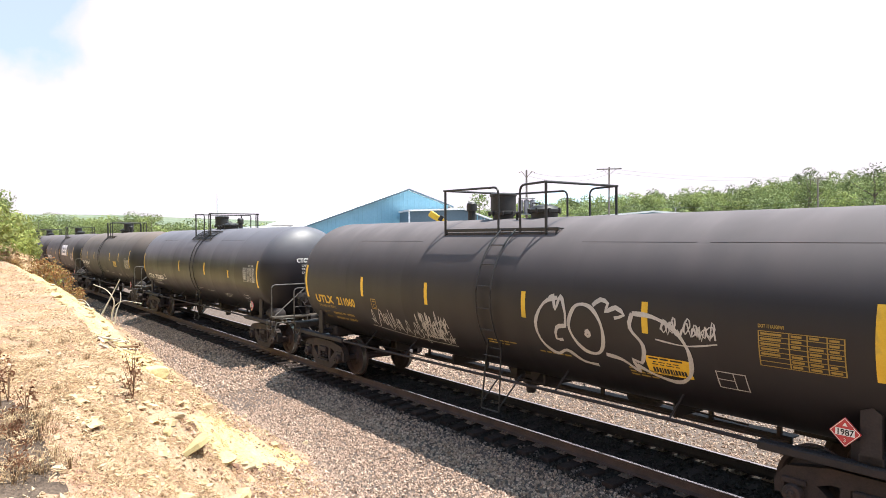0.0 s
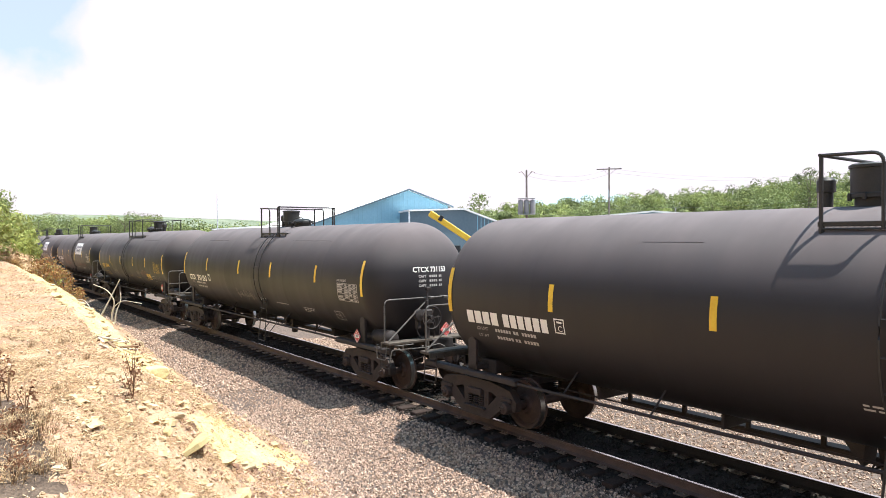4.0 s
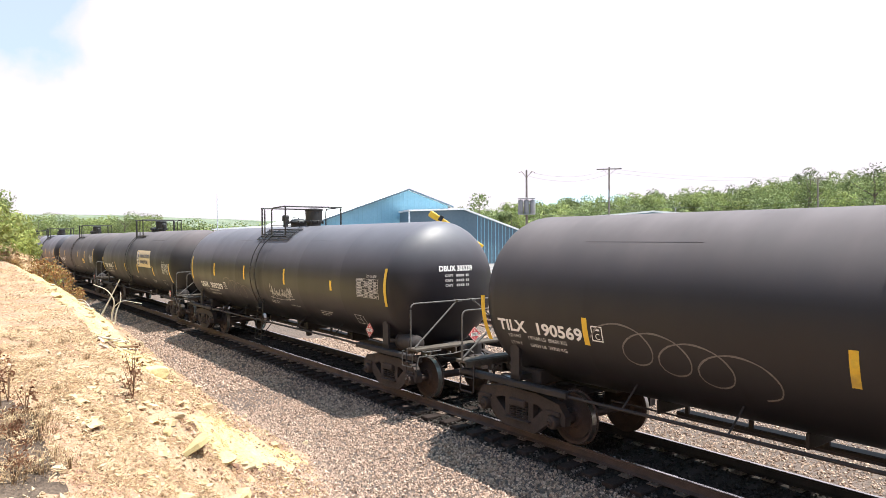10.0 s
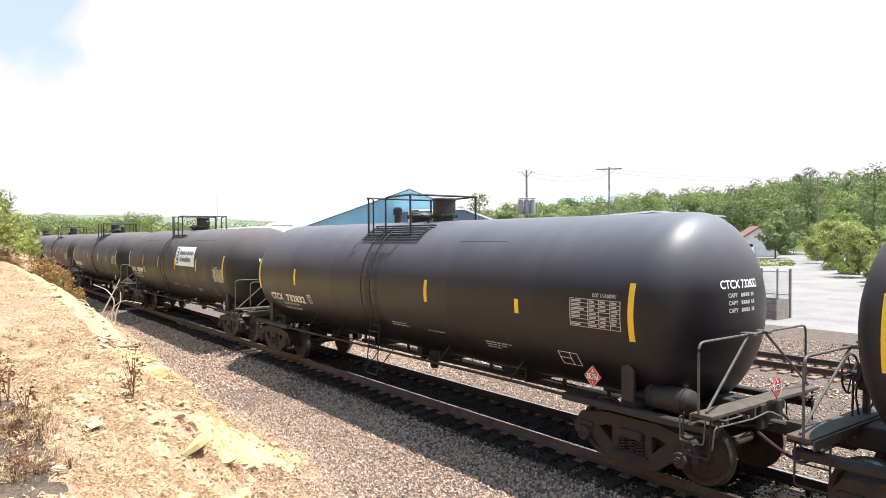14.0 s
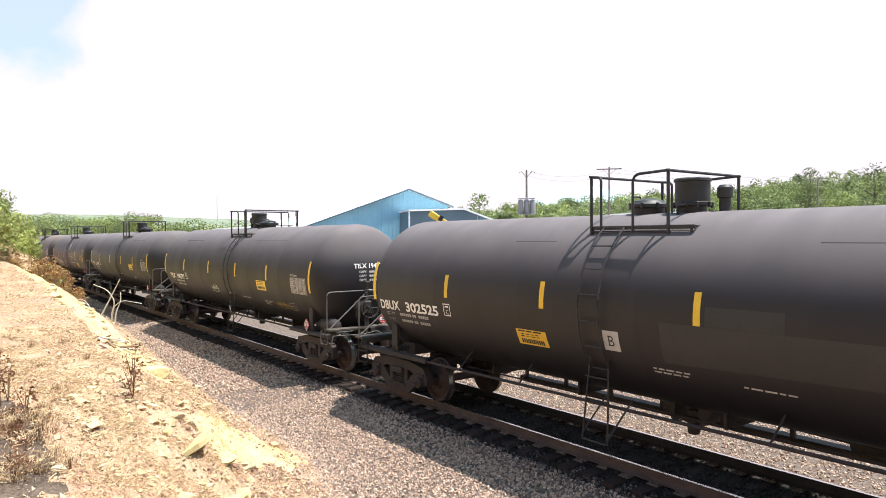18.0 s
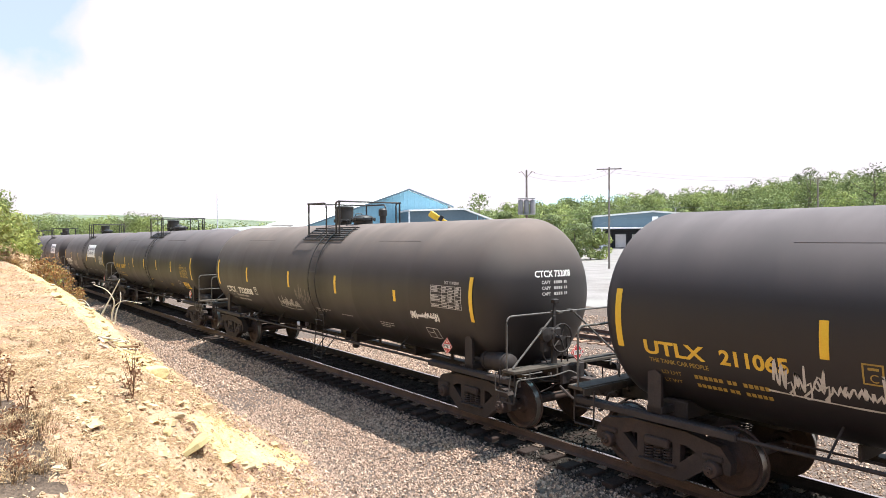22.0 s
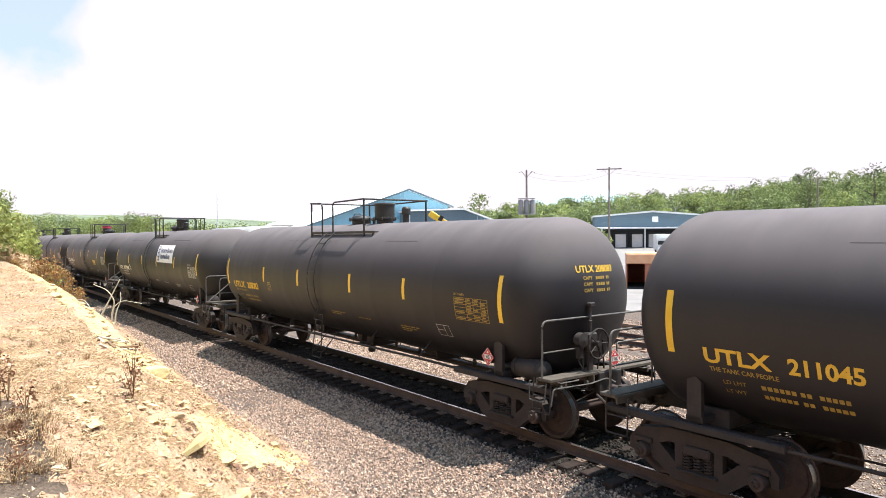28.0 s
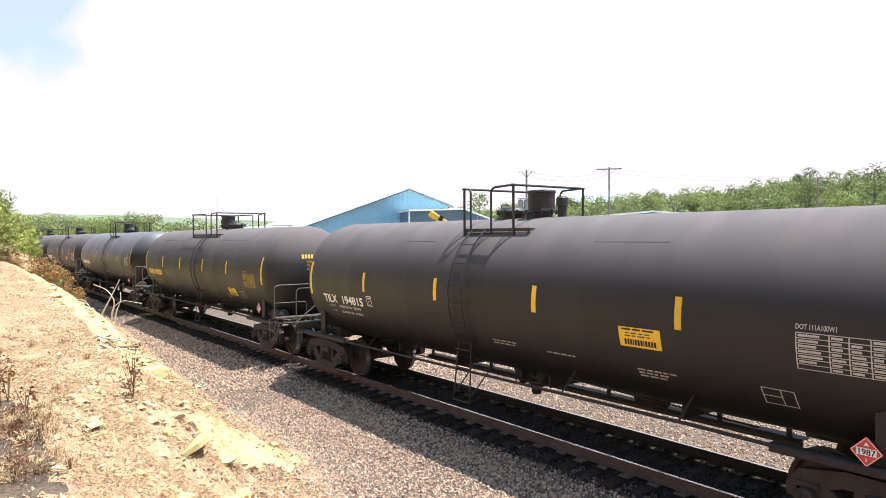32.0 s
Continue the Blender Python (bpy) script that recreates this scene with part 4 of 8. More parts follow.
def placard_text():
    b = Build()
    v, f = letters("1987", 0.105, 1.0, 0.0, 0.002)
    w = max(p[0] for p in v)
    b.add([(x - w / 2, -0.012, y - 0.036) for x, y in v], f)
    return b.mesh("placard_number")


def placard_class():
    b = Build()
    v, f = letters("3", 0.07)
    b.add([(x - 0.02, -0.012, y - 0.125) for x, y in v], f)
    return b.mesh("placard_class")


MESH = {
    "tank": tank_mesh(*HEAD[False]), "tank_long": tank_mesh(*HEAD[True]), "tank_rear": tank_mesh(*HEAD[False], 0.28), "sill": sill_mesh(), "saddle": saddle_mesh(), "frame": side_frame_mesh(), "spring": spring_mesh(), "bearing": bearing_mesh(), "wheelset": wheelset_mesh(),
    "bolster": truck_bolster_mesh(), "coupler": coupler_mesh(), "deck": end_deck_mesh(), "sidesill": Build().box((0, 0, 0), (2.75, 0.07, 0.10), 0.012).box((0, 0.05, 0.05), (2.75, 0.12, 0.014), 0.004).mesh("side_sill"), "endrail": end_rail_mesh(), "brace_n": end_brace_mesh(-1), "brace_f": end_brace_mesh(1), "wheel": brake_wheel_mesh(), "lowrail": low_rail_mesh(), "lever": lever_mesh(), "hose": hose_mesh(), "corner": corner_step_mesh(), "iron": grab_iron_mesh(),
    "stand": brake_stand_mesh(), "air": air_tank_mesh(), "ladder": ladder_mesh(-0.62, 0.93), "stirrup": stirrup_mesh(), "step": sill_step_mesh(),
    "pipe": side_pipe_mesh(), "beam": side_beam_mesh(), "gear": brake_gear_mesh(), "outlet": outlet_mesh(), "dome": dome_mesh(), "manway": manway_mesh(), "vent": vent_mesh(),
    "fitplate": fitting_plate_mesh(), "placard": placard_mesh(), "pl_face": placard_face(), "pl_text": placard_text(), "pl_class": placard_class(),
}
# railing from, way in from and to, railing to, end of the grating
for kind, (u0, a, c, u1, deck_end) in {"long": (-1.57, 0.10, 0.70, 1.36, 1.65), "long_back": (-1.68, -1.02, -0.40, 1.25, 1.70), "short": (-0.42, 0.26, 0.89, 1.01, 1.50), "short_back": (-1.26, -1.06, -0.44, 0.19, 0.62), "mid": (-0.99, 0.09, 0.65, 0.84, 1.30), "old": (-1.22, 0.10, 0.74, 1.0, 1.12), "mid_back": (-1.42, -1.19, -0.63, 0.42, 0.95)}.items():
    MESH["platform_" + kind] = platform_mesh(u0 - 0.04, deck_end, -0.99 if kind == "old" else -1.2) if kind in ("mid", "mid_back", "old") else flat_platform_mesh(u0 - 0.04, deck_end)
    MESH["platform_" + kind + "_far"] = MESH["platform_" + kind].copy()
    MESH["platform_" + kind + "_far"].transform(Matrix.Diagonal((1, -1, 1, 1)))
    MESH["platform_" + kind + "_far"].flip_normals()
    for side, s in (("near", -1), ("far", 1)):
        MESH["rail_%s_%s" % (side, kind)] = railing_mesh(u0, a, c, u1, s, 2.10)
    for e, u in (("a", u0), ("b", u1)):
        MESH["railend_%s_%s" % (e, kind)] = end_railing_mesh(u, 2.10)

WHEELSETS = {-1: [], 1: []}


def add_truck(car, u):
    t = put("truck", MESH["bolster"], M_RUSTY, car, pose(u, 0, 0), "rust-brown cast steel two-axle truck")
    for y in (-1.14, 1.14):
        put("side_frame", MESH["frame"], M_RUSTY, t, pose(0, y, 0, 0, 0, 0 if y < 0 else 180))
        for x in (-0.16, 0.0, 0.16):
            put("spring", MESH["spring"], M_RUSTY, t, pose(x, y * 1.03, 0))
        for x in (-0.875, 0.875):
            put("bearing_cap", MESH["bearing"], M_RUSTY, t, pose(x, y, 0.457, 0, 0, 0 if y < 0 else 180))
    for s in (-1, 1):
        WHEELSETS[s].append(put("wheelset", MESH["wheelset"], None, t, pose(s * 0.875, 0, WHEEL_R)))


TWO_SIDES = ((-1, Matrix()), (1, Matrix.Rotation(math.pi, 4, "Z")))


def tank_car(spec):
    """A tank car with its middle at the origin, rail top at height zero."""
    car = thing("tank_car", spec["label"], "tank car", "freight train")
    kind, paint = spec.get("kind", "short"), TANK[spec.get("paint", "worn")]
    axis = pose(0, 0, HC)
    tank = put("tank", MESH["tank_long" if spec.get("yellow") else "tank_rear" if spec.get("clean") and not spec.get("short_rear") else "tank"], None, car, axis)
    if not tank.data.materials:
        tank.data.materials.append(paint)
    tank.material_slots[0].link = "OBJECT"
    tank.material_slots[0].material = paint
    for m in (Matrix(), Matrix.Rotation(math.pi, 4, "Z")):
        put("stub_sill", MESH["sill"], M_FRAME, car, m @ axis)
    for u in (-6.68, 6.68):
        put("saddle", MESH["saddle"], M_FRAME, car, pose(u, 0, HC))
        add_truck(car, u)
        for y in (-1.33, 1.33):
            put("side_sill", MESH["sidesill"], M_FRAME, car, pose(u * 1.015, y, 0.98))
    for s, m in ((1, Matrix()), (-1, Matrix.Rotation(math.pi, 4, "Z"))):
        put("coupler", MESH["coupler"], M_RUSTY, car, m @ pose(7.98, 0, 0.88))
        deck = put("end_walkway", MESH["deck"], M_PLANK, car, m @ pose(8.02, 0, 1.20))
        put("end_handrail", MESH["endrail"], M_HANDRAIL, deck, pose(0, 0, 0.02))
        if spec.get("braces", True):
            put("end_brace", MESH["brace_n"], M_HANDRAIL, deck, pose(0, 0, 0.02))
            put("end_brace", MESH["brace_f"], M_HANDRAIL, deck, pose(0, 0, 0.02))
        else:
            put("grab_rail", MESH["lowrail"], M_HANDRAIL, deck, pose(0, 0, 0.02))
            put("grab_rail", MESH["lowrail"], M_HANDRAIL, deck, pose(-0.1, 0, 0.02, 0, 0, 180))
        put("uncoupling_lever", MESH["lever"], M_HANDRAIL, deck)
        put("air_hose", MESH["hose"], M_FRAME, deck)
        put("corner_step", MESH["corner"], M_HANDRAIL, deck)
        for y in (-1.08, 1.08):
            put("grab_iron", MESH["iron"], M_HANDRAIL, deck, pose(0, y, 0))
        for y in (-1.4, 1.4):
            put("sill_step", MESH["step"], M_FRAME, deck, pose(-0.12, y, -0.02, 0, 0, 0 if y < 0 else 180))
    end = Matrix() if kind in ("short", "long_back", "mid") else Matrix.Rotation(math.pi, 4, "Z")
    put("brake_housing", MESH["stand"], M_FRAME, car, end @ pose(8.10, -0.32, 1.72))
    put("brake_wheel", MESH["wheel"], M_FRAME, car, end @ pose(8.18, -0.32, 1.72))
    if spec.get("air", True):
        put("air_reservoir", MESH["air"], M_FRAME, car, pose(7.22, -1.0, 1.22))
    moved = spec.get("top_shift", 0.0)
    lad = spec.get("ladder", 0.35) + moved
    for s, m in TWO_SIDES:
        side_u = lad if s < 0 else -lad
        put("side_ladder", MESH["ladder"], M_RAILBLACK, car, m @ pose(side_u, 0, HC))
        put("step_ladder", MESH["stirrup"], M_RAILBLACK, car, m @ pose(side_u, 0, HC))
        put("side_pipe", MESH["pipe"], M_FRAME, car, m @ axis)
    put("side_walkway", MESH["beam"], M_FRAME, car, axis)
    put("brake_rigging", MESH["gear"], M_FRAME, car, axis)
    put("bottom_outlet", MESH["outlet"], M_FRAME, car, axis)
    top = pose(moved, 0, HC)
    plat = put("platform", MESH["platform_" + kind], M_RAILBLACK, car, top)
    put("platform", MESH["platform_" + kind + "_far"], M_RAILBLACK, car, top)
    for n in ("near", "far"):
        put("side_railing", MESH["rail_%s_%s" % (n, kind)], M_RAILBLACK, plat)
    for n in ("a", "b"):
        put("end_railing", MESH["railend_%s_%s" % (n, kind)], M_RAILBLACK, plat)
    d, mw, ve = (u + moved for u in spec.get("fit", (-0.08, 0.85, -0.6)))
    put("valve_housing", MESH["dome"], None, car, pose(d, 0, HC))
    h = car.children[-1]
    if not h.data.materials:
        h.data.materials.append(M_RAILBLACK)
    if spec.get("red_dome"):
        ring = Build().turn([(0.266, 1.85), (0.271, 1.85), (0.271, 1.978), (0.266, 1.978)], "z", 28)
        put("painted_band", ring.mesh("painted_band"), M_DOMERED, h, None, "red painted band round the housing")
    put("manway", MESH["manway"], M_RAILBLACK, car, pose(mw, 0, HC))
    put("relief_valve", MESH["vent"], M_RAILBLACK, car, pose(ve, 0, HC))
    put("fitting_plate", MESH["fitplate"], M_RAILBLACK, car, pose(min(d, mw), 0, HC))
    mark_car(car, spec, axis)
    return car


HEAD_Y = -0.52


def mark_car(car, spec, axis):
    lift = spec.get("stripe_h", 0.10)
    wide = 0.105
    marks = spec.get("stripes", (-7.05, -4.2, -1.6, 1.3, 3.9, 7.05))
    for u in marks:
        end = abs(u) > 6.5
        tall, mid = (0.86, lift + 0.02) if end else (0.45, lift + 0.03)
        if spec.get("short_last") and u == marks[-2]:
            tall, mid = 0.25, mid - 0.10
        b = Build()
        rect(b, u - wide / 2, mid - tall / 2, u + wide / 2, mid + tall / 2, 0.004)
        part("reflective_stripe", b, M_YELLOW, car, m=axis)
    ink = M_YTEXT if spec.get("yellow") else M_WTEXT
    dim = M_YDIM if spec.get("yellow") else M_WDIM
    tx0, tx1, tm = spec.get("text", (-6.6, -4.5, -0.36))
    th = tm - 0.125
    mark = spec.get("mark", "")
    if mark:
        b = Build()
        if " " in mark:
            a, c = mark.split(" ")
            w = tx1 - tx0
            k0, k1 = (0.475, 0.56) if spec.get("yellow") else (0.36, 0.45)
            shell_text(b, a, tx0, th, 0.285, w * k0 * 0.97, bold=0.009)
            n = Build()
            shell_text(n, c, tx0 + w * k1, th, 0.285, w * (1 - k1) * 0.97, bold=0.009)
            tagged(part("car_number", n, ink, car, m=axis), kind="stuff")
        part("reporting_mark", b, ink, car, m=axis)
    else:
        b = Build()
        bars(b, tx0, th, (0.18, 0.18, 0.18, 0.18), 0.24, 0.045)
        part("reporting_mark", b, ink, car, m=axis)
        b = Build()
        bars(b, tx0 + 1.0, th, (0.15, 0.15, 0.15, 0.15, 0.15, 0.15), 0.24, 0.04)
        tagged(part("car_number", b, ink, car, m=axis), kind="stuff")
    r = random.Random(spec["n"])
    low = th - 0.13
    if spec.get("yellow"):
        b = Build()
        shell_text(b, "THE TANK CAR PEOPLE", tx0 + 0.06, low, 0.095, 0.92, bold=0.002)
        tagged(part("slogan_lettering", b, dim, car, m=axis), kind="stuff")
        low -= 0.18
    for word in ("LD LMT", "LT WT"):
        b = Build()
        shell_text(b, word, tx0 + 0.20, low, 0.095)
        if spec.get("weights"):
            shell_text(b, spec["weights"][word], tx0 + 0.68, low, 0.10)
            tagged(part("weight_lettering", b, ink, car, m=axis), kind="stuff")
            low -= 0.15
            continue
        bars(b, tx0 + 0.72, low, [r.uniform(0.05, 0.06) for _ in range(6)], 0.066, 0.018)
        bars(b, tx0 + 1.20, low, (0.055, 0.055), 0.066, 0.018)
        bars(b, tx0 + 1.42, low, [r.uniform(0.05, 0.06) for _ in range(5)], 0.066, 0.018)
        tagged(part("weight_lettering", b, dim, car, m=axis), kind="stuff")
        low -= 0.15
    # small box beside the number
    b = Build()
    u, h, w = tx1 + (0.78 if spec.get("yellow") else 0.16), th + 0.03, 0.22
    for q in ((u, h, u + w, h + 0.02), (u, h + 0.23, u + w, h + 0.25), (u, h, u + 0.02, h + 0.25), (u + w - 0.02, h, u + w, h + 0.25)):
        rect(b, *q)
    rect(b, u + 0.06, h + 0.175, u + w - 0.05, h + 0.205)
    shell_text(b, "E" if spec["n"] == 12 else "C", u + 0.07, h + 0.035, 0.14)
    part("plate_box", b, dim if spec.get("yellow") else ink, car, m=axis)
    # test table
    tu, t0 = spec.get("table_u", 5.50 if spec.get("yellow") else 5.80), spec.get("table_h", -0.46 if spec.get("yellow") else -0.43)
    b = Build()
    if spec.get("table_sheet"):
        w = Build()
        rect(w, tu, t0 - 0.01, tu + 1.0, t0 + 0.46, 0.004, nu=2)
        part("table_sheet", w, M_SHEET if spec["table_sheet"] == "tan" else M_WDIM, car, "tan lettered sheet" if spec["table_sheet"] == "tan" else "pale lettered sheet", m=axis)
    for k in range(8):
        rect(b, tu, t0 + k * 0.062, tu + 1.0, t0 + k * 0.062 + 0.010, 0.006)
    for k in (0, 0.37, 0.58, 0.80, 0.985):
        rect(b, tu + k, t0, tu + k + 0.015, t0 + 0.444, 0.006)
    for k in range(7):
        for j, (x0, x1) in enumerate(((0.03, 0.34), (0.40, 0.55), (0.61, 0.77), (0.83, 0.96))):
            if r.random() < 0.85:
                rect(b, tu + x0, t0 + k * 0.062 + 0.022, tu + x0 + (x1 - x0) * r.uniform(0.6, 1), t0 + k * 0.062 + 0.05, 0.006)
    part("test_table", b, M_PATCH if spec.get("table_sheet") is True else M_YDIM if spec.get("yellow") else M_WDIM, car, m=axis)
    b = Build()
    shell_text(b, "DOT 111A100W1", tu + (0.45 if spec.get("clean") else 0.0), t0 + 0.48, 0.06 if spec.get("yellow") else 0.085, 0.32 if spec.get("yellow") else 0.46, bold=0.002)
    part("class_lettering", b, dim, car, m=axis)
    # outlined service box
    b = Build()
    u, h, w, e = spec.get("svc_u", 4.85 if spec.get("yellow") else 5.28), -0.92 if spec.get("yellow") else -1.05, 0.42, 0.014
    for q in ((u, h, u + w, h + e), (u, h + 0.26, u + w, h + 0.26 + e), (u, h, u + e, h + 0.26), (u + w - e, h, u + w, h + 0.26), (u + 0.24, h, u + 0.24 + e, h + 0.26), (u, h + 0.14, u + 0.24, h + 0.14 + e)):
        rect(b, *q)
    part("service_box", b, M_WDIM if not spec.get("clean") else M_WTEXT, car, m=axis)
    # emergency notice
    if spec.get("notice"):
        u, h = spec["notice"]
        b = Build()
        rect(b, u, h, u + 0.72, h + 0.30, 0.005, nu=3, nh=3)
        s = part("notice", b, M_YELLOW, car, "yellow notice plate", m=axis)
        b = Build()
        bars(b, u + 0.09, h + 0.035, (0.036,) * 3 + (0.02,) + (0.036,) * 3 + (0.02,) + (0.036,) * 4, 0.085, 0.013, 0.008)
        bars(b, u + 0.10, h + 0.165, (0.10, 0.07, 0.13, 0.06), 0.016, 0.03, 0.008)
        bars(b, u + 0.12, h + 0.205, (0.06, 0.11, 0.07, 0.09), 0.016, 0.03, 0.008)
        bars(b, u + 0.06, h + 0.255, (0.16, 0.14, 0.19), 0.026, 0.03, 0.008)
        part("notice_lettering", b, M_INK, s)
    # loading lines low on the shell
    for u, h, rows in ((1.55, -0.86, 1), (3.4, -0.87, 3), (0.2, -0.8, 2)):
        b = Build()
        for k in range(rows):
            bars(b, u, h - 0.06 * k, [r.uniform(0.06, 0.16) for _ in range(5 - k)], 0.028, 0.03)
        part("loading_lettering", b, M_WDIM if not spec.get("yellow") else M_YDIM, car, m=axis)
    k = spec["n"]
    for u0, u1 in ((-4.8, -2.2), (2.3, 4.4), (4.6, 6.8)) if k in (0, 18, 23) else ((-5.2, -3.1), (2.2 + 0.3 * (k % 4), 4.6 + 0.2 * (k % 3))) if k % 3 else ((-2.9, -1.9), (2.4, 3.8)):
        b = Build().tube([on_shell(u, 1.16, 0.001) for u in np.linspace(u0, u1, 9)], 0.0035, 6)
        part("weld_seam", b, TANK[spec.get("paint", "worn")], car, "raised seam along the tank", m=axis)
    # marks on the end of the tank
    half, deep = HEAD[bool(spec.get("yellow"))]

    def on_head(y, z, lift=0.006):
        q = min(0.999, math.hypot(y, z) / R)
        return (half + deep * math.sqrt(1 - q * q) + lift, y, z)

    head_z = 0.50 if spec.get("yellow") else 0.37 if spec.get("clean") else 0.31
    b = Build()
    if mark:
        v, f = letters(mark, 0.17, bold=0.004)
        k = 0.94 / max(p[0] for p in v)
        b.add([on_head(HEAD_Y + x * k, head_z + y) for x, y in v], f)
    else:
        for y in np.arange(HEAD_Y, HEAD_Y + 0.9, 0.095):
            b.add([on_head(y, head_z), on_head(y + 0.07, head_z), on_head(y + 0.07, head_z + 0.12), on_head(y, head_z + 0.12)], [(0, 1, 2, 3)])
    tagged(part("end_lettering", b, ink, car, m=axis), kind="stuff")
    for row in range(3):
        b = Build()
        z, y = head_z - 0.13 - 0.11 * row, HEAD_Y + 0.14
        v, f = letters("CAPY", 0.085, bold=0.003)
        b.add([on_head(y + p, z + q) for p, q in v], f)
        y += 0.30
        for w in (0.06, 0.06, 0.06, 0.06, -0.04, 0.05, 0.05):
            if w > 0:
                b.add([on_head(y, z), on_head(y + w - 0.015, z), on_head(y + w - 0.015, z + 0.055), on_head(y, z + 0.055)], [(0, 1, 2, 3)])
            y += abs(w)
        tagged(part("capacity_row", b, dim, car, m=axis), kind="stuff")
    # hazard placards
    for m in (pose(spec.get("plac_u", 6.43 if spec.get("yellow") else 6.50), -1.34, spec.get("plac_z", 1.36 if spec.get("yellow") else 1.19)), pose(8.24, 0.06, 1.42, 0, 0, 90)):
        p = put("hazard_placard", MESH["placard"], M_RED, car, m @ Matrix.Scale(0.9, 4), "red diamond hazard placard")
        put("placard_border", MESH["pl_face"], M_WTEXT, p)
        put("placard_number", MESH["pl_text"], M_INK, p)
        put("placard_class", MESH["pl_class"], M_WTEXT, p)
    if spec.get("banner"):
        banner(car, axis, *spec["banner"])
    if spec.get("patch"):
        b = Build()
        shell_patch(b, [(0.43, -0.66), (5.24, -0.52), (5.22, -0.04), (0.43, -0.06)], 0.0025, 8, 8)
        shell_patch(b, [(1.13, -0.052), (2.18, -0.048), (2.18, 0.21), (1.13, 0.21)], 0.0035, 4, 3)
        part("repainted_patch", b, M_PATCH, car, "greyer repainted patch", m=axis)
        b = Build()
        rect(b, -0.6, -0.6, -0.3, -0.28, 0.005, nu=2, nh=3)
        plate = part("letter_plate", b, M_WDIM, car, "small white plate with a black letter", m=axis)
        b = Build()
        shell_text(b, "B", -0.52, -0.52, 0.24, lift=0.009)
        part("plate_letter", b, M_INK, plate)
    for g in spec.get("spray", ()):
        g(car, axis)


def banner(car, axis, u, h, mat):
    """A lettered sheet, its words kept as plain bars."""
    b = Build()
    w, tall = 2.50, 0.80
    shell_patch(b, [(u + 0.34, h), (u + 0.34 + w, h), (u + w, h + tall), (u, h + tall)], 0.008, 12, 10)
    s = part("banner", b, mat, car, "large company banner sheet", m=axis)
    b = Build()

    def slanted(x0, y0, x1, y1, lift=0.012):
        t0, t1 = y0 / tall, y1 / tall
        l0, l1 = 0.34 * (1 - t0), 0.34 * (1 - t1)
        shell_patch(b, [(u + l0 + x0, h + y0), (u + l0 + x1, h + y0), (u + l1 + x1, h + y1), (u + l1 + x0, h + y1)], lift, 2, 5)

    slanted(0.14, 0.07, 0.38, 0.73)
    slanted(0.41, 0.07, 0.425, 0.73)
    slanted(0.45, 0.07, 0.46, 0.73)
    part("banner_emblem", b, M_NAVY, s)
    b = Build()
    for k in range(4):
        slanted(0.19, 0.13 + 0.155 * k, 0.32, 0.22 + 0.155 * k, 0.015)
    tagged(part("emblem", b, M_SIGNWHITE, s), kind="stuff")
    b = Build()
    r = random.Random(3)
    # each word as slanted upright bars: capitals and tall letters stand higher
    for y, x, tops, pitch in ((0.44, 0.58, "Cxxxxxlxl", 0.104), (0.44, 1.56, "Clxlxxlx", 0.104), (0.17, 0.62, "Cxlxxlxxp", 0.098), (0.17, 1.55, "Clxxp", 0.108)):
        for c in tops:
            hi = 0.215 if c in "Cl" else 0.155
            lo = -0.05 if c == "p" else 0.0
            wide = pitch * (0.62 if c == "l" else 0.86)
            slanted(x, y + lo, x + wide * 0.36, y + hi)
            slanted(x + wide * 0.62, y, x + wide, y + (hi if c == "C" else 0.15))
            x += pitch
    tagged(part("banner_lettering", b, M_NAVY, s), kind="stuff")


# sprayed marks
def squiggle(r, u, h, length, tall):
    """One run-on line of curls, hooks and spikes."""
    pts, x, w = [(u, h + 0.3 * tall)], u, tall * 0.42
    while x < u + length:
        lean, big = r.uniform(0.0, 0.35), r.uniform(0.7, 1.15)
        move = r.choice((
            ((0.1, 1.0), (0.35, 0.1), (0.5, 0.9), (0.8, 0.0)),
            ((0.5, 0.9), (0.9, 0.6), (0.5, 0.2), (0.1, 0.5), (0.6, 0.7), (1.1, 0.1)),
            ((0.3, 0.6), (0.1, 0.9), (-0.1, 0.4), (0.4, -0.1), (0.9, 0.3)),
            ((0.3, 0.4), (0.5, 0.1), (0.7, 0.45), (0.9, 0.1), (1.1, 0.5)),
            ((0.2, 1.2), (0.1, 0.3), (0.7, 0.5), (0.6, -0.3), (0.2, -0.2), (0.9, 0.2)),
        ))
        pts += [(x + (px + lean * py) * w * big + r.uniform(-0.02, 0.02), h + py * tall * big) for px, py in move]
        x += w * r.uniform(0.7, 1.0) * big
    return pts


def scrawl(u, h, length, tall, mat, seed, width=0.045, passes=1, slope=0.0):
    """A quick sprayed scribble."""
    def draw(car, axis):
        r = random.Random(seed)
        b = Build()
        for k in range(passes):
            stroke(b, [(x, y + slope * (x - u)) for x, y in squiggle(r, u, h - 0.55 * tall * k, length, tall)], width * 0.75)
            if r.random() < 0.6:
                stroke(b, [(u - 0.1, h - 0.55 * tall * k - 0.06), (u + length * 0.5, h - 0.55 * tall * k - 0.1 + slope * length * 0.5), (u + length + 0.1, h - 0.55 * tall * k - 0.02 + slope * length)], width * 0.7)
        part("sprayed_tag", b, mat, car, "spray-painted scribble", m=axis)
    return draw


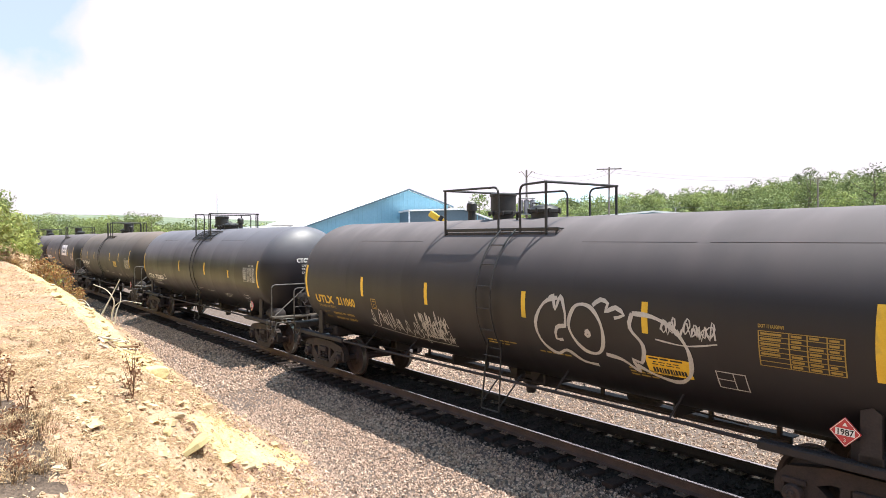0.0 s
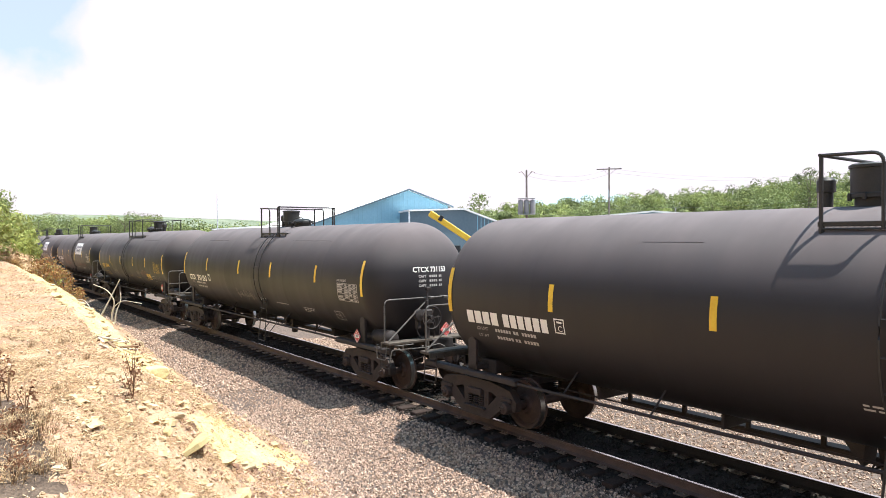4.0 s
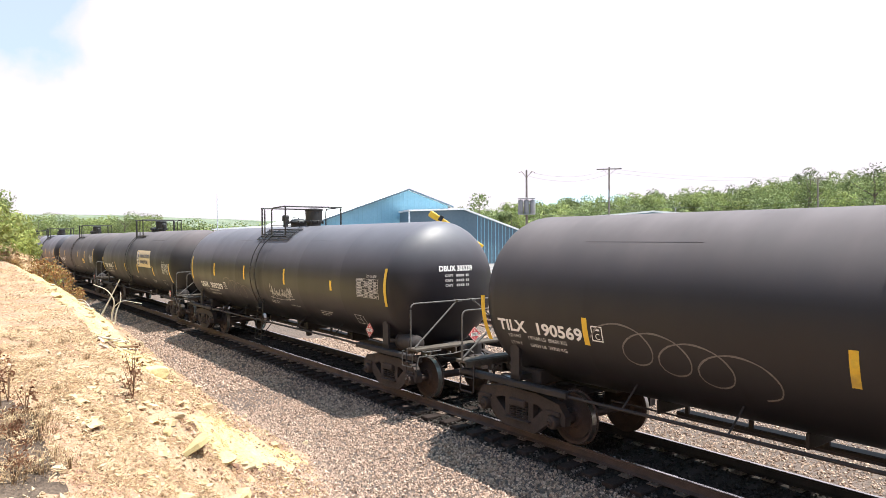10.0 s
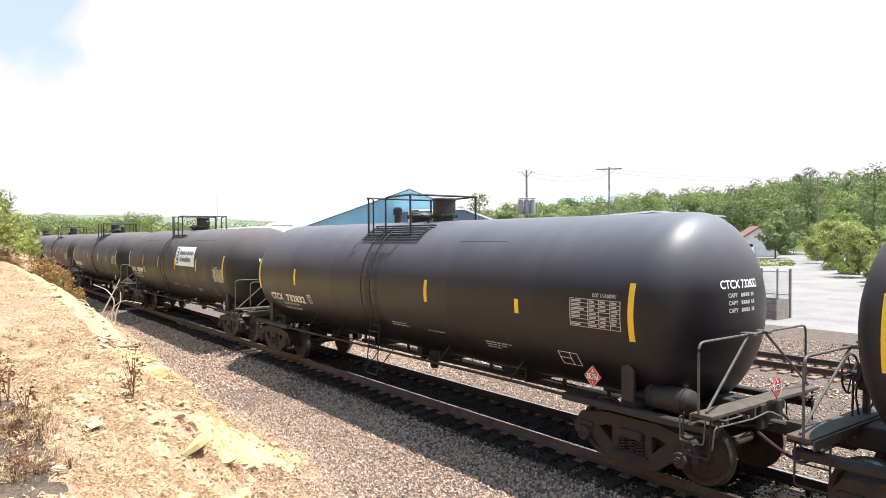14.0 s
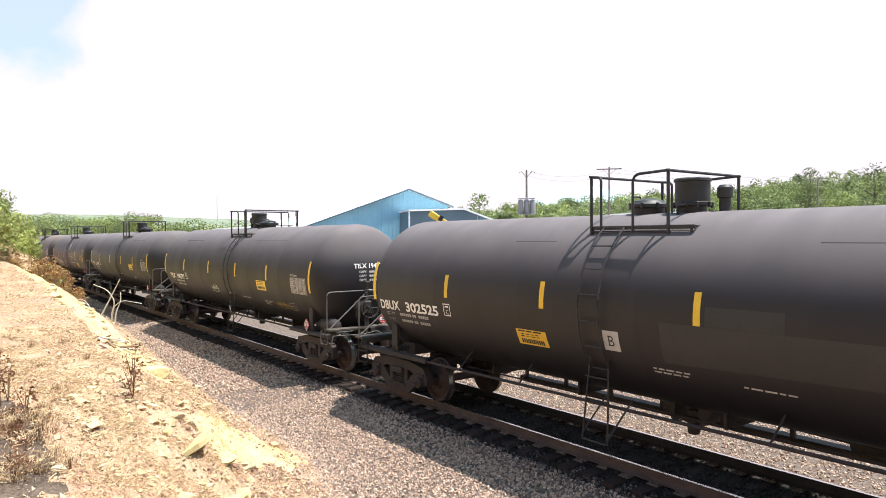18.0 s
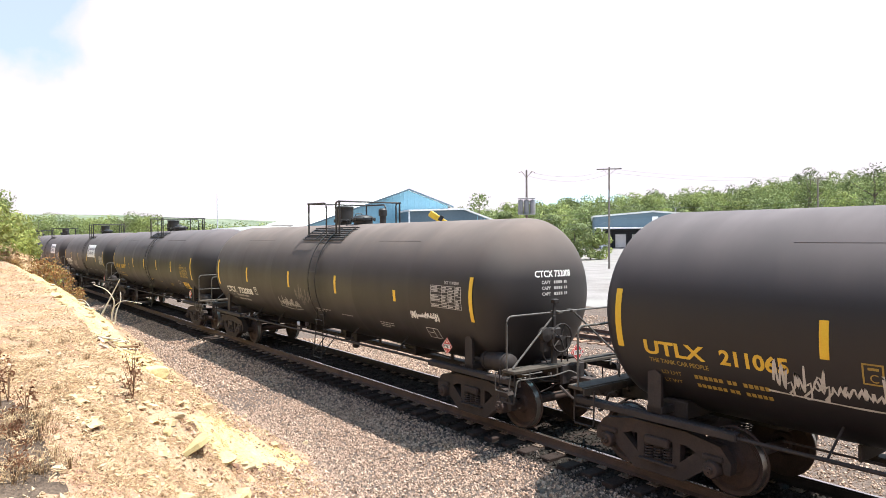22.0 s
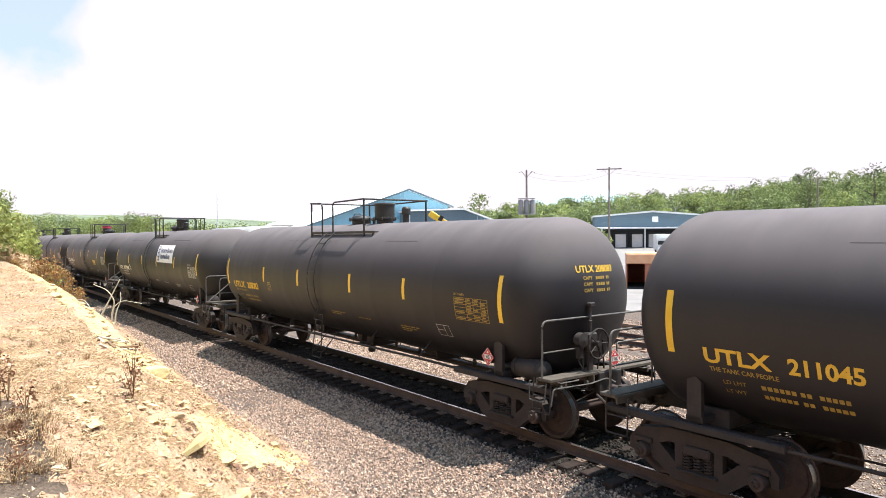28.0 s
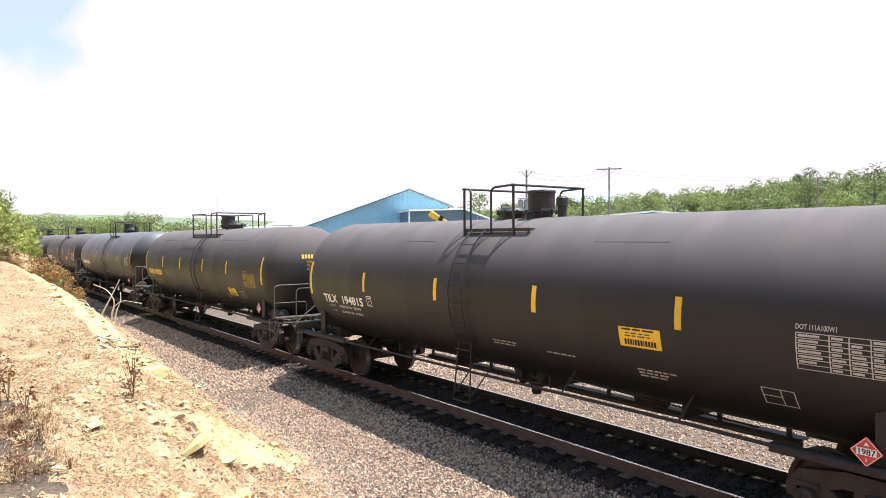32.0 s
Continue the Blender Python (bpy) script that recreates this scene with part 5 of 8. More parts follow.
def hollow(u, h, scale, mat, shapes, width=0.06, fill=None, wide=None):
    wide = wide or scale

    def draw(car, axis):
        b = Build()
        for closed, pts in shapes:
            stroke(b, [(u + x * wide, h + y * scale) for x, y in pts], width, 0.008, closed)
        part("sprayed_tag", b, mat, car, "spray-painted outlined lettering", m=axis)
        if fill is not None:
            b = Build()
            for i, (closed, pts) in enumerate(shapes):
                if closed:
                    c = (sum(p[0] for p in pts) / len(pts), sum(p[1] for p in pts) / len(pts))
                    v = [on_shell(u + c[0] * wide, h + c[1] * scale, 0.005 + 0.0004 * i)] + [on_shell(u + x * wide, h + y * scale, 0.005 + 0.0004 * i) for x, y in pts]
                    b.add(v, [(0, i + 1, (i + 1) % len(pts) + 1) for i in range(len(pts))], True)
            tagged(part("spray_fill", b, fill, car, "spray-painted colour fill", m=axis), kind="stuff")
    return draw


def rounded(pts, n=4):
    """A closed line rounded off through its points."""
    out, k = [], len(pts)
    for i in range(k):
        a, c, d, e = (Vector(pts[(i + j) % k]) for j in (-1, 0, 1, 2))
        for j in range(n):
            t = j / n
            q = 0.5 * ((2 * c) + (d - a) * t + (2 * a - 5 * c + 4 * d - e) * t * t + (3 * c - a - 3 * d + e) * t ** 3)
            out.append((q.x, q.y))
    return out


def sprayed_area(b, pts, lift):
    """A filled shape on the shell, cut fine enough to follow its curve."""
    m = bmesh.new()
    m.faces.new([m.verts.new((x, y, 0)) for x, y in pts])
    bmesh.ops.triangulate(m, faces=m.faces[:])
    for _ in range(4):
        long = [e for e in m.edges if e.calc_length() > 0.16]
        if not long:
            break
        bmesh.ops.subdivide_edges(m, edges=long, cuts=1)
        bmesh.ops.triangulate(m, faces=m.faces[:])
    m.verts.index_update()
    v = [on_shell(q.co.x, q.co.y, lift) for q in m.verts]
    f = [tuple(q.index for q in p.verts) for p in m.faces]
    m.free()
    a, c, d = (Vector(v[i]) for i in f[0])
    if (c - a).cross(d - a).y > 0:
        f = [p[::-1] for p in f]
    return b.add(v, f, True)


FORMS = (
    [(1.0, 0.78), (0.62, 1.0), (0.2, 0.85), (0.0, 0.45), (0.15, 0.1), (0.55, -0.02), (0.95, 0.1), (1.0, 0.36), (0.7, 0.3), (0.5, 0.26), (0.36, 0.45), (0.42, 0.66), (0.62, 0.7), (0.8, 0.6)],
    [(0.05, 0.0), (0.0, 0.5), (0.1, 0.95), (0.36, 1.08), (0.42, 0.7), (0.6, 0.7), (0.62, 1.0), (0.92, 0.95), (1.0, 0.5), (0.98, 0.05), (0.68, -0.05), (0.64, 0.34), (0.42, 0.34), (0.38, -0.04)],
    [(0.0, 0.05), (0.1, 0.55), (0.3, 1.15), (0.6, 1.0), (0.85, 0.6), (1.0, 0.0), (0.72, -0.05), (0.62, 0.2), (0.4, 0.22), (0.3, -0.04)],
    [(0.02, 0.0), (0.0, 0.9), (0.35, 1.02), (0.8, 0.95), (0.95, 0.7), (0.7, 0.5), (1.05, 0.02), (0.7, -0.08), (0.45, 0.3), (0.34, -0.02)],
    [(0.05, 0.0), (-0.02, 0.95), (0.5, 1.05), (0.95, 0.78), (1.0, 0.35), (0.7, 0.0), (0.35, -0.06)],
)
INNER = (
    ([(0.2, 0.55), (0.35, 0.8), (0.6, 0.86)],),
    ([(0.42, 0.62), (0.6, 0.6)], [(0.2, 0.2), (0.16, 0.6)]),
    ([(0.42, 0.5), (0.5, 0.72), (0.6, 0.5), (0.42, 0.48)],),
    ([(0.34, 0.62), (0.5, 0.78), (0.62, 0.68), (0.36, 0.58)],),
    ([(0.36, 0.3), (0.38, 0.68), (0.62, 0.62), (0.6, 0.34), (0.38, 0.3)],),
)


def mural(u0, u1, h0, h1, fill, edge, seed, order, flames=()):
    """A broad sprayed piece: fat interlocking forms with dark edging inside a pale rim."""
    def draw(car, axis):
        r = random.Random(seed)
        halo, ink, body, lines, blaze = Build(), Build(), Build(), Build(), Build()
        w = (u1 - u0) / len(order)
        for k, o in enumerate(order):
            t = (k + 0.5) / len(order)
            tall = (h1 - h0) * (0.72 + 0.28 * math.sin(math.pi * (0.15 + 0.75 * t)))
            base = h0 + 0.10 * (h1 - h0) * math.sin(k * 2.1) * 0.5 + (h1 - h0) * 0.10 * (1 - t)
            wide, skew = w * r.uniform(1.05, 1.2), r.uniform(-0.12, 0.2)
            place = lambda x, y: (u0 + w * k + (x + skew * y) * wide, base + y * tall)
            form = rounded([place(x, y) for x, y in FORMS[o]])
            step = 0.0005 * (k % 3)
            stroke(halo, form[::2], 0.17, 0.0045 + step, True)
            stroke(ink, form[::2], 0.075, 0.0065 + step, True)
            sprayed_area(body, form, 0.0085 + step)
            for q in INNER[o]:
                stroke(lines, [place(x, y) for x, y in q], 0.05, 0.0115)
        for u, h, sx, sy in flames:
            sprayed_area(blaze, rounded([(u - sx, h), (u - 0.5 * sx, h + 0.45 * sy), (u + 0.1 * sx, h + sy), (u + 0.35 * sx, h + 0.5 * sy), (u + sx, h), (u + 0.4 * sx, h - 0.2 * sy), (u - 0.5 * sx, h - 0.2 * sy)]), 0.0035)
        f = tagged(part("spray_fill", body, fill, car, "spray-painted rounded colour forms", m=axis), kind="stuff")
        tagged(part("sprayed_rim", halo, edge, f, "pale sprayed rim"), kind="stuff")
        tagged(part("sprayed_shadow", ink, M_INK, f, "dark sprayed edging"), kind="stuff")
        tagged(part("sprayed_line", lines, M_INK, f, "dark sprayed inner lines"), kind="stuff")
        if flames:
            tagged(part("sprayed_flame", blaze, M_RUSTSPRAY, f, "rust-orange sprayed flames"), kind="stuff")
    return draw


BUBBLES = [
    (False, [(0.55, 0.95), (0.25, 0.85), (0.02, 0.5), (0.08, 0.15), (0.35, -0.05), (0.62, 0.05), (0.9, -0.12), (1.2, -0.15)]),
    (False, [(0.35, 0.9), (0.45, 0.98), (0.5, 0.75), (0.62, 0.98), (0.72, 0.7), (0.7, 0.5)]),
    (True, [(0.78, 0.55), (0.95, 0.85), (1.25, 0.85), (1.45, 0.6), (1.45, 0.3), (1.3, 0.1), (1.05, 0.1), (0.85, 0.3)]),
    (True, [(1.12, 0.42), (1.17, 0.46), (1.2, 0.40), (1.15, 0.37)]),
    (False, [(0.72, 0.5), (0.5, 0.45), (0.45, 0.25), (0.6, 0.25)]),
    (False, [(1.3, 0.88), (1.45, 0.98), (1.6, 0.93), (1.55, 0.8), (1.75, 0.88), (1.9, 0.78), (1.72, 0.72)]),
    (False, [(1.45, 0.1), (1.75, 0.05), (2.0, -0.12), (1.95, 0.1), (2.1, 0.05), (2.2, 0.35), (2.0, 0.6), (2.05, 0.82)]),
    (False, [(2.05, 0.82), (2.4, 0.80), (2.75, 0.65), (2.95, 0.35), (2.9, 0.0), (2.65, -0.2), (2.3, -0.15), (2.0, 0.0)]),
]
ZIGZAG = [
    (False, [(0.0, 0.1), (0.12, 0.55), (0.3, 0.15), (0.45, 0.6), (0.55, 0.1), (0.7, 0.7), (0.85, 0.15), (1.0, 0.65), (1.1, 0.2), (1.3, 0.72), (1.4, 0.1), (1.6, 0.75), (1.75, 0.1), (1.95, 0.7), (2.1, 0.15), (2.3, 0.8), (2.2, 0.2), (2.45, 0.1)]),
    (False, [(0.1, -0.05), (0.8, -0.1), (1.6, -0.05), (2.2, -0.2), (2.4, -0.12)]),
]
LOOPS = [(False, [(0.043 * k + 0.23 * math.sin(k * math.pi / 4), 0.38 + 0.40 * math.cos(k * math.pi / 4) - 0.014 * k) for k in range(-2, 29)])]

WHITE, TAN = M_SIGNWHITE, M_SIGNTAN
L_U = "black tank car with yellow lettering and reflectors"
L_W = "black tank car with white lettering and yellow reflectors"
L_B = "dusty black tank car carrying a company banner"
TILX = dict(kind="short", label=L_W, stripe_h=0.16, notice=(3.22, -0.48), stripes=(-7.05, -4.25, -1.1, 1.7, 4.8, 7.05))
UTLX = dict(kind="long", label=L_U, yellow=True, notice=(3.76, -0.88), braces=False)
CTCX = dict(kind="short", label=L_W, paint="clean", clean=True, fit=(-0.1, 0.9, 1.75), stripes=(-7.05, -2.05, 1.35, 4.0, 7.05), plac_u=6.05, plac_z=1.40, table_h=-0.27, table_u=5.72, short_last=True)
CARS = {
    -1: dict(TILX),
    0: dict(UTLX, mark="UTLX 211060", spray=(hollow(1.62, -0.78, 0.98, M_SPRAY, BUBBLES), scrawl(-4.0, -0.95, 2.9, 0.5, M_SPRAY, 4, 0.03, 1, -0.08), scrawl(-1.9, -0.75, 0.9, 0.35, M_SPRAY, 44, 0.03, 2), scrawl(4.1, -0.25, 0.75, 0.3, M_SPRAY, 9, 0.03))),
    1: dict(CTCX, mark="CTCX 732833"),
    2: dict(TILX, mark="DBUX 300034", table_sheet="tan", paint="brown", notice=(2.99, -0.42), stripes=(-7.05, -4.7, -2.3, 2.0, 4.2, 7.05), spray=(scrawl(-0.6, -0.75, 1.1, 0.3, M_SPRAYDIM, 3, 0.03),)),
    3: dict(TILX, label=L_B, banner=(1.36, -0.12, WHITE), notice=None),
    4: dict(TILX, mark="CTCX 731153", notice=None, stripes=(-7.05, -4.6, -1.5, 1.1, 4.4, 7.05), spray=(scrawl(-1.6, -0.85, 1.5, 0.25, M_SPRAYDIM, 5, 0.025),)),
    5: dict(UTLX, mark="UTLX 210946", top_shift=0.08, notice=(3.86, -0.86), spray=(scrawl(-3.6, -0.75, 0.9, 0.28, M_SPRAYDIM, 5, 0.03), scrawl(2.85, -0.66, 1.0, 0.28, M_PINK, 6, 0.03), scrawl(2.0, -0.72, 0.75, 0.3, M_SPRAYDIM, 7, 0.016), scrawl(5.25, -0.85, 0.9, 0.22, M_SPRAYDIM, 8, 0.012))),
    6: dict(TILX, mark="NATX 302254", label=L_B, banner=(1.26, 0.06, WHITE), notice=None, stripes=(-7.05, -4.5, -1.75, 1.25, 4.5, 7.05), spray=(scrawl(0.95, -0.25, 0.22, 0.40, M_LIME, 5, 0.03, 2), scrawl(-3.4, -0.72, 2.6, 0.2, M_PINK, 41, 0.02), scrawl(2.6, -0.72, 2.4, 0.2, M_PINK, 42, 0.02))),
    7: dict(TILX, mark="TCBX 196230", weights={"LD LMT": "197800LB  89700KG", "LT WT": "65200LB  29600KG"}, label="black tank car with gold sprayed painting and a company banner", banner=(1.15, 0.12, WHITE), notice=None, ladder=0.0, stripes=(-7.05, -4.6, -1.75, 1.55, 5.0, 7.05), spray=(mural(0.85, 5.3, -1.14, -0.28, M_GOLD, M_SPRAY, 3, (0, 1, 2, 3, 4, 2)), mural(-4.2, -1.0, -1.0, -0.42, M_ORANGE, M_RUSTSPRAY, 5, (4, 3, 0, 1, 4), ((-4.4, -0.7, 0.35, 0.35), (-3.9, -0.5, 0.25, 0.5), (-3.3, -0.45, 0.28, 0.28), (-2.75, -0.45, 0.25, 0.48), (-2.1, -0.5, 0.3, 0.3), (-1.5, -0.5, 0.25, 0.45), (-0.95, -0.7, 0.3, 0.35))), scrawl(0.4, -0.2, 0.55, 0.5, M_SPRAY, 12, 0.04, 2), scrawl(-0.3, -0.35, 0.4, 0.25, M_SPRAY, 13, 0.03), scrawl(-1.2, -0.1, 0.45, 0.25, M_SPRAY, 14, 0.03), scrawl(6.3, -0.6, 0.6, 0.25, M_SPRAY, 15, 0.03))),
    8: dict(TILX, mark="TILX 190569", weights={"LD LMT": "197500 LB  89600 KG", "LT WT": "65500 LB  29700 KG"}, label=L_B, banner=(1.72, -0.24, TAN), notice=None, stripes=(-4.9, -1.8, 1.95, 4.6), stripe_h=-0.25, spray=(hollow(-4.25, -0.72, 0.72, M_SPRAYDIM, LOOPS, 0.024, None, 1.75), scrawl(2.4, -0.72, 1.2, 0.25, M_SPRAY, 17, 0.03, 2))),
    9: dict(CTCX, mark="DBUX 303239", kind="long", stripes=(-7.05, -4.6, -1.7, 1.5, 4.5, 7.05), spray=(hollow(-3.3, -0.70, 0.62, M_SPRAYDIM, LOOPS, 0.024, None, 1.5), scrawl(0.4, -0.6, 1.5, 0.3, M_SPRAY, 19, 0.03))),
    10: dict(TILX, mark="TILX 190552", label=L_B, banner=(1.08, -0.23, TAN), notice=None, stripes=(-7.05, -4.4, -1.7, 1.55, 4.5), stripe_h=-0.25, ladder=0.0),
    11: dict(TILX, mark="TILX 194678"),
    12: dict(CTCX, mark="CTCX 732832", short_rear=True, stripes=(-7.05, -4.75, 1.35, 4.0, 7.05)),
    13: dict(TILX, mark="NATX 302307", air=False, table_sheet="tan", label=L_B, banner=(0.79, 0.03, WHITE), notice=None, stripes=(-7.05, -4.5, -1.6, 1.0, 3.95, 7.05)),
    14: dict(CTCX, paint="worn"),
    15: dict(TILX, mark="DBUX 302525", paint="worn", patch=True, notice=(-2.55, -0.76), stripes=(-7.05, -4.6, -1.6, 1.5, 4.5, 7.05)),
    16: dict(TILX, mark="TILX 194737", table_sheet="tan", spray=(scrawl(-1.4, -0.75, 0.7, 0.18, M_SPRAY, 21, 0.03), scrawl(4.3, -0.95, 0.95, 0.14, M_YDIM, 22, 0.014))),
    17: dict(TILX, mark="TILX 315737", stripes=(-7.05, -4.55, -1.5, 1.4, 4.4, 7.05)),
    18: dict(UTLX, mark="UTLX 211065", spray=(hollow(1.5, -0.50, 0.95, M_SPRAY, ZIGZAG, 0.032), scrawl(-4.9, -0.75, 2.2, 0.35, M_SPRAY, 23, 0.035, 1), scrawl(0.9, 0.55, 0.5, 0.45, M_SPRAY, 24, 0.035, 2), scrawl(5.4, -0.85, 0.7, 0.30, M_YDIM, 25, 0.018), scrawl(-1.9, -0.7, 1.0, 0.25, M_SPRAYDIM, 26, 0.03))),
    19: dict(CTCX, mark="CTCX 732008", paint="brown", spray=(scrawl(-2.2, -0.86, 1.3, 0.26, M_SPRAY, 27, 0.035, 1, -0.04), scrawl(-0.85, -0.62, 0.9, 0.36, M_SPRAYDIM, 57, 0.03), scrawl(4.9, -0.55, 1.0, 0.14, M_WTEXT, 28, 0.03))),
    20: dict(UTLX, mark="UTLX 203999", notice=(5.53, -0.98), stripes=(-7.05, -4.6, -3.0, -0.9, 1.7, 4.3, 7.05)),
    21: dict(TILX, mark="TILX 198498", table_sheet="tan", label=L_B, banner=(1.71, -0.03, WHITE), notice=None, stripes=(-7.05, -4.7, -1.8, 1.55, 4.9, 7.05), spray=(scrawl(-3.9, -0.9, 1.0, 0.5, M_SPRAY, 29, 0.03),)),
    22: dict(TILX, label=L_B, banner=(2.2, -0.06, WHITE), notice=None, spray=(scrawl(-3.9, -0.8, 0.8, 0.3, M_SPRAYDIM, 33, 0.03),)),
    23: dict(UTLX, mark="UTLX 211045", spray=(scrawl(-3.7, -0.75, 0.8, 0.25, M_SPRAY, 30, 0.03), hollow(-1.9, -0.65, 0.55, M_SPRAY, LOOPS, 0.03, None, 1.1), scrawl(1.4, -0.6, 0.8, 0.2, M_SPRAYDIM, 31, 0.02))),
    24: dict(UTLX, mark="UTLX 208083", notice=None, table_u=5.62),
    25: dict(TILX, mark="NATX 302248", label=L_B, banner=(0.86, 0.08, WHITE), notice=None, stripes=(-7.05, -4.5, -1.6, 1.0, 3.95, 7.05)),
    26: dict(TILX, mark="TILX 196492", red_dome=True, table_sheet=True),
    27: dict(TILX, mark="TILX 194815", top_shift=0.18),
}
SHORT = dict(kind="short", fit=(-0.2, 0.68, -0.78), ladder=0.66)
BACK = dict(kind="short_back", fit=(-0.03, -0.85, 0.52), ladder=-0.8)
LONG = dict(kind="long", fit=(-0.82, 0.38, -1.86), ladder=0.38)
LONG_BACK = dict(kind="long_back", fit=(0.70, -0.52, 1.72), ladder=-0.5)
MID = dict(kind="mid", fit=(-0.64, 0.45, 1.48), ladder=0.43)
MID_BACK = dict(kind="mid_back", fit=(0.42, -0.68, -1.72), ladder=-0.7)
# top fittings, stripes along the car, stripe height, number from and to and its middle
FOUND = {
    0: (LONG, (-7.08, -4.12, -1.53, 1.36, 3.84, 6.85), -0.05, (-6.63, -4.55, -0.43)),
    1: (MID, (-7.2, -1.5, 1.75, 4.3, 6.9), -0.02, (-6.7, -4.23, -0.58)),
    2: (BACK, (-7.3, -4.97, -2.59, 2.03, 4.36, 6.9), 0.07, (-6.86, -4.65, -0.37)),
    3: (SHORT, (-7.1, -4.4, -1.5, 0.6, 4.64, 6.95), 0.1, (-6.6, -4.5, -0.35)),
    4: (SHORT, (-7.09, -4.35, -1.1, 1.55, 4.56, 7.0), 0.15, (-6.47, -4.42, -0.33)),
    5: (LONG_BACK, (-7.02, -3.97, -1.36, 1.48, 3.98, 7.0), -0.05, (-6.49, -4.43, -0.38)),
    6: (SHORT, (-7.17, -4.36, -1.55, 1.39, 4.21, 7.0), 0.08, (-6.54, -4.41, -0.32)),
    7: (BACK, (-7.16, -4.42, -1.83, 1.06, 4.07, 6.8), 0.12, (-6.64, -4.5, -0.36)),
    8: (SHORT, (-7.3, -4.89, -1.02, 2.03, 4.44, 6.9), -0.38, (-6.93, -4.93, -0.39)),
    9: (MID_BACK, (-7.12, -4.54, -1.63, 1.52, 4.4, 7.0), -0.01, (-6.32, -3.92, -0.56)),
    10: (BACK, (-7.15, -3.9, -1.53, 1.21, 4.15, 6.9), -0.4, (-6.62, -4.75, -0.36)),
    11: (BACK, (-7.1, -4.34, -1.5, 1.49, 4.07, 6.97), 0.07, (-6.55, -4.44, -0.36)),
    12: (dict(MID_BACK, fit=(0.42, -0.53, -1.57), ladder=-0.55), (-7.06, -4.55, 1.76, 4.49, 6.9), 0.01, (-6.41, -4.07, -0.57)),
    13: (BACK, (-7.25, -4.43, -1.7, 0.93, 3.79, 6.81), 0.07, (-6.73, -4.55, -0.35)),
    14: (MID, (-7.1, -1.5, 1.75, 4.3, 6.9), 0.0, (-6.6, -4.3, -0.55)),
    15: (BACK, (-7.18, -4.49, -1.86, 1.01, 4.05, 6.9), 0.14, (-6.99, -4.76, -0.33)),
    16: (SHORT, (-7.12, -4.38, -1.38, 1.39, 4.05, 7.0), 0.05, (-6.43, -4.46, -0.39)),
    17: (SHORT, (-7.08, -4.46, -1.38, 1.43, 4.11, 7.0), -0.04, (-6.64, -4.62, -0.36)),
    18: (LONG, (-7.15, -4.26, -1.67, 1.22, 3.75, 6.7), -0.08, (-6.75, -4.66, -0.41)),
    19: (MID, (-7.11, -4.41, -1.21, 1.6, 4.35, 7.0), -0.07, (-6.49, -4.16, -0.58)),
    20: (dict(LONG, kind="old", fit=(-0.77, 0.44, -1.53)), (-7.07, -4.39, -2.58, -0.39, 1.86, 4.2, 7.0), -0.10, (-6.61, -4.45, -0.3)),
    21: (SHORT, (-7.2, -4.56, -1.62, 1.62, 4.65, 6.9), -0.09, (-6.84, -4.76, -0.36)),
    22: (BACK, (-6.94, -4.3, -1.74, 1.34, 4.57, 7.0), -0.36, (-6.48, -4.44, -0.35)),
    23: (LONG, (-6.93, -3.94, -1.39, 1.43, 3.9, 7.0), -0.05, (-6.45, -4.46, -0.40)),
    24: (LONG_BACK, (-7.0, -3.88, -1.47, 1.47, 3.84, 6.95), 0.0, (-6.51, -4.4, -0.35)),
    25: (BACK, (-7.11, -4.37, -1.67, 1.07, 3.88, 6.91), 0.09, (-6.62, -4.41, -0.35)),
    26: (SHORT, (-6.95, -4.23, -1.05, 1.71, 4.75, 7.05), 0.13, (-6.34, -4.22, -0.36)),
    27: (BACK, (-6.95, -4.19, -1.36, 1.46, 4.23, 7.05), 0.06, (-6.28, -4.27, -0.38)),
}
REAR = {0: -16.9, 1: -34.43, 2: -51.78, 3: -69.5, 4: -87.05, 5: -104.6, 6: -122.03, 7: -139.45, 8: -156.8, 9: -174.5, 10: -191.9, 11: -209.4, 12: -226.7, 13: -244.0, 14: -261.5, 15: -278.75, 16: -296.35, 17: -313.75, 18: -330.87, 19: -348.47, 20: -365.9, 21: -383.17, 22: -401.0, 23: -418.73, 24: -436.1, 25: -453.56, 26: -471.2, 27: -488.75}
TRAIN = []
for n in range(-1, 38):
    spec = dict(CARS.get(n) or (TILX, UTLX, CTCX)[(n * 7) % 3])
    spec["n"] = n
    if n in FOUND:
        top_kind, spec["stripes"], spec["stripe_h"], spec["text"] = FOUND[n]
        spec.update(top_kind)
    start = (REAR[n] if n in REAR else REAR[0] + 17.47 if n < 0 else REAR[27] - 17.47 * (n - 27)) + 7.05
    TRAIN.append((tank_car(spec), start))


def motions():
    for car, start in TRAIN:
        walk(car, [(0.0, pose(start, 0, 0)), (32.0, pose(start + SPEED * 32.0, 0, 0))])
    turn = math.degrees(SPEED / FPS / WHEEL_R)
    for s, sets in WHEELSETS.items():
        walk(sets[0], [(k / FPS, pose(s * 0.875, 0, WHEEL_R, 0, k * turn, 0)) for k in range(32 * FPS + 1)])
        keys = sets[0].animation_data
        for w in sets[1:]:
            w.rotation_mode = "QUATERNION"
            d = w.animation_data_create()
            d.action = keys.action
            d.action_slot = keys.action_slot


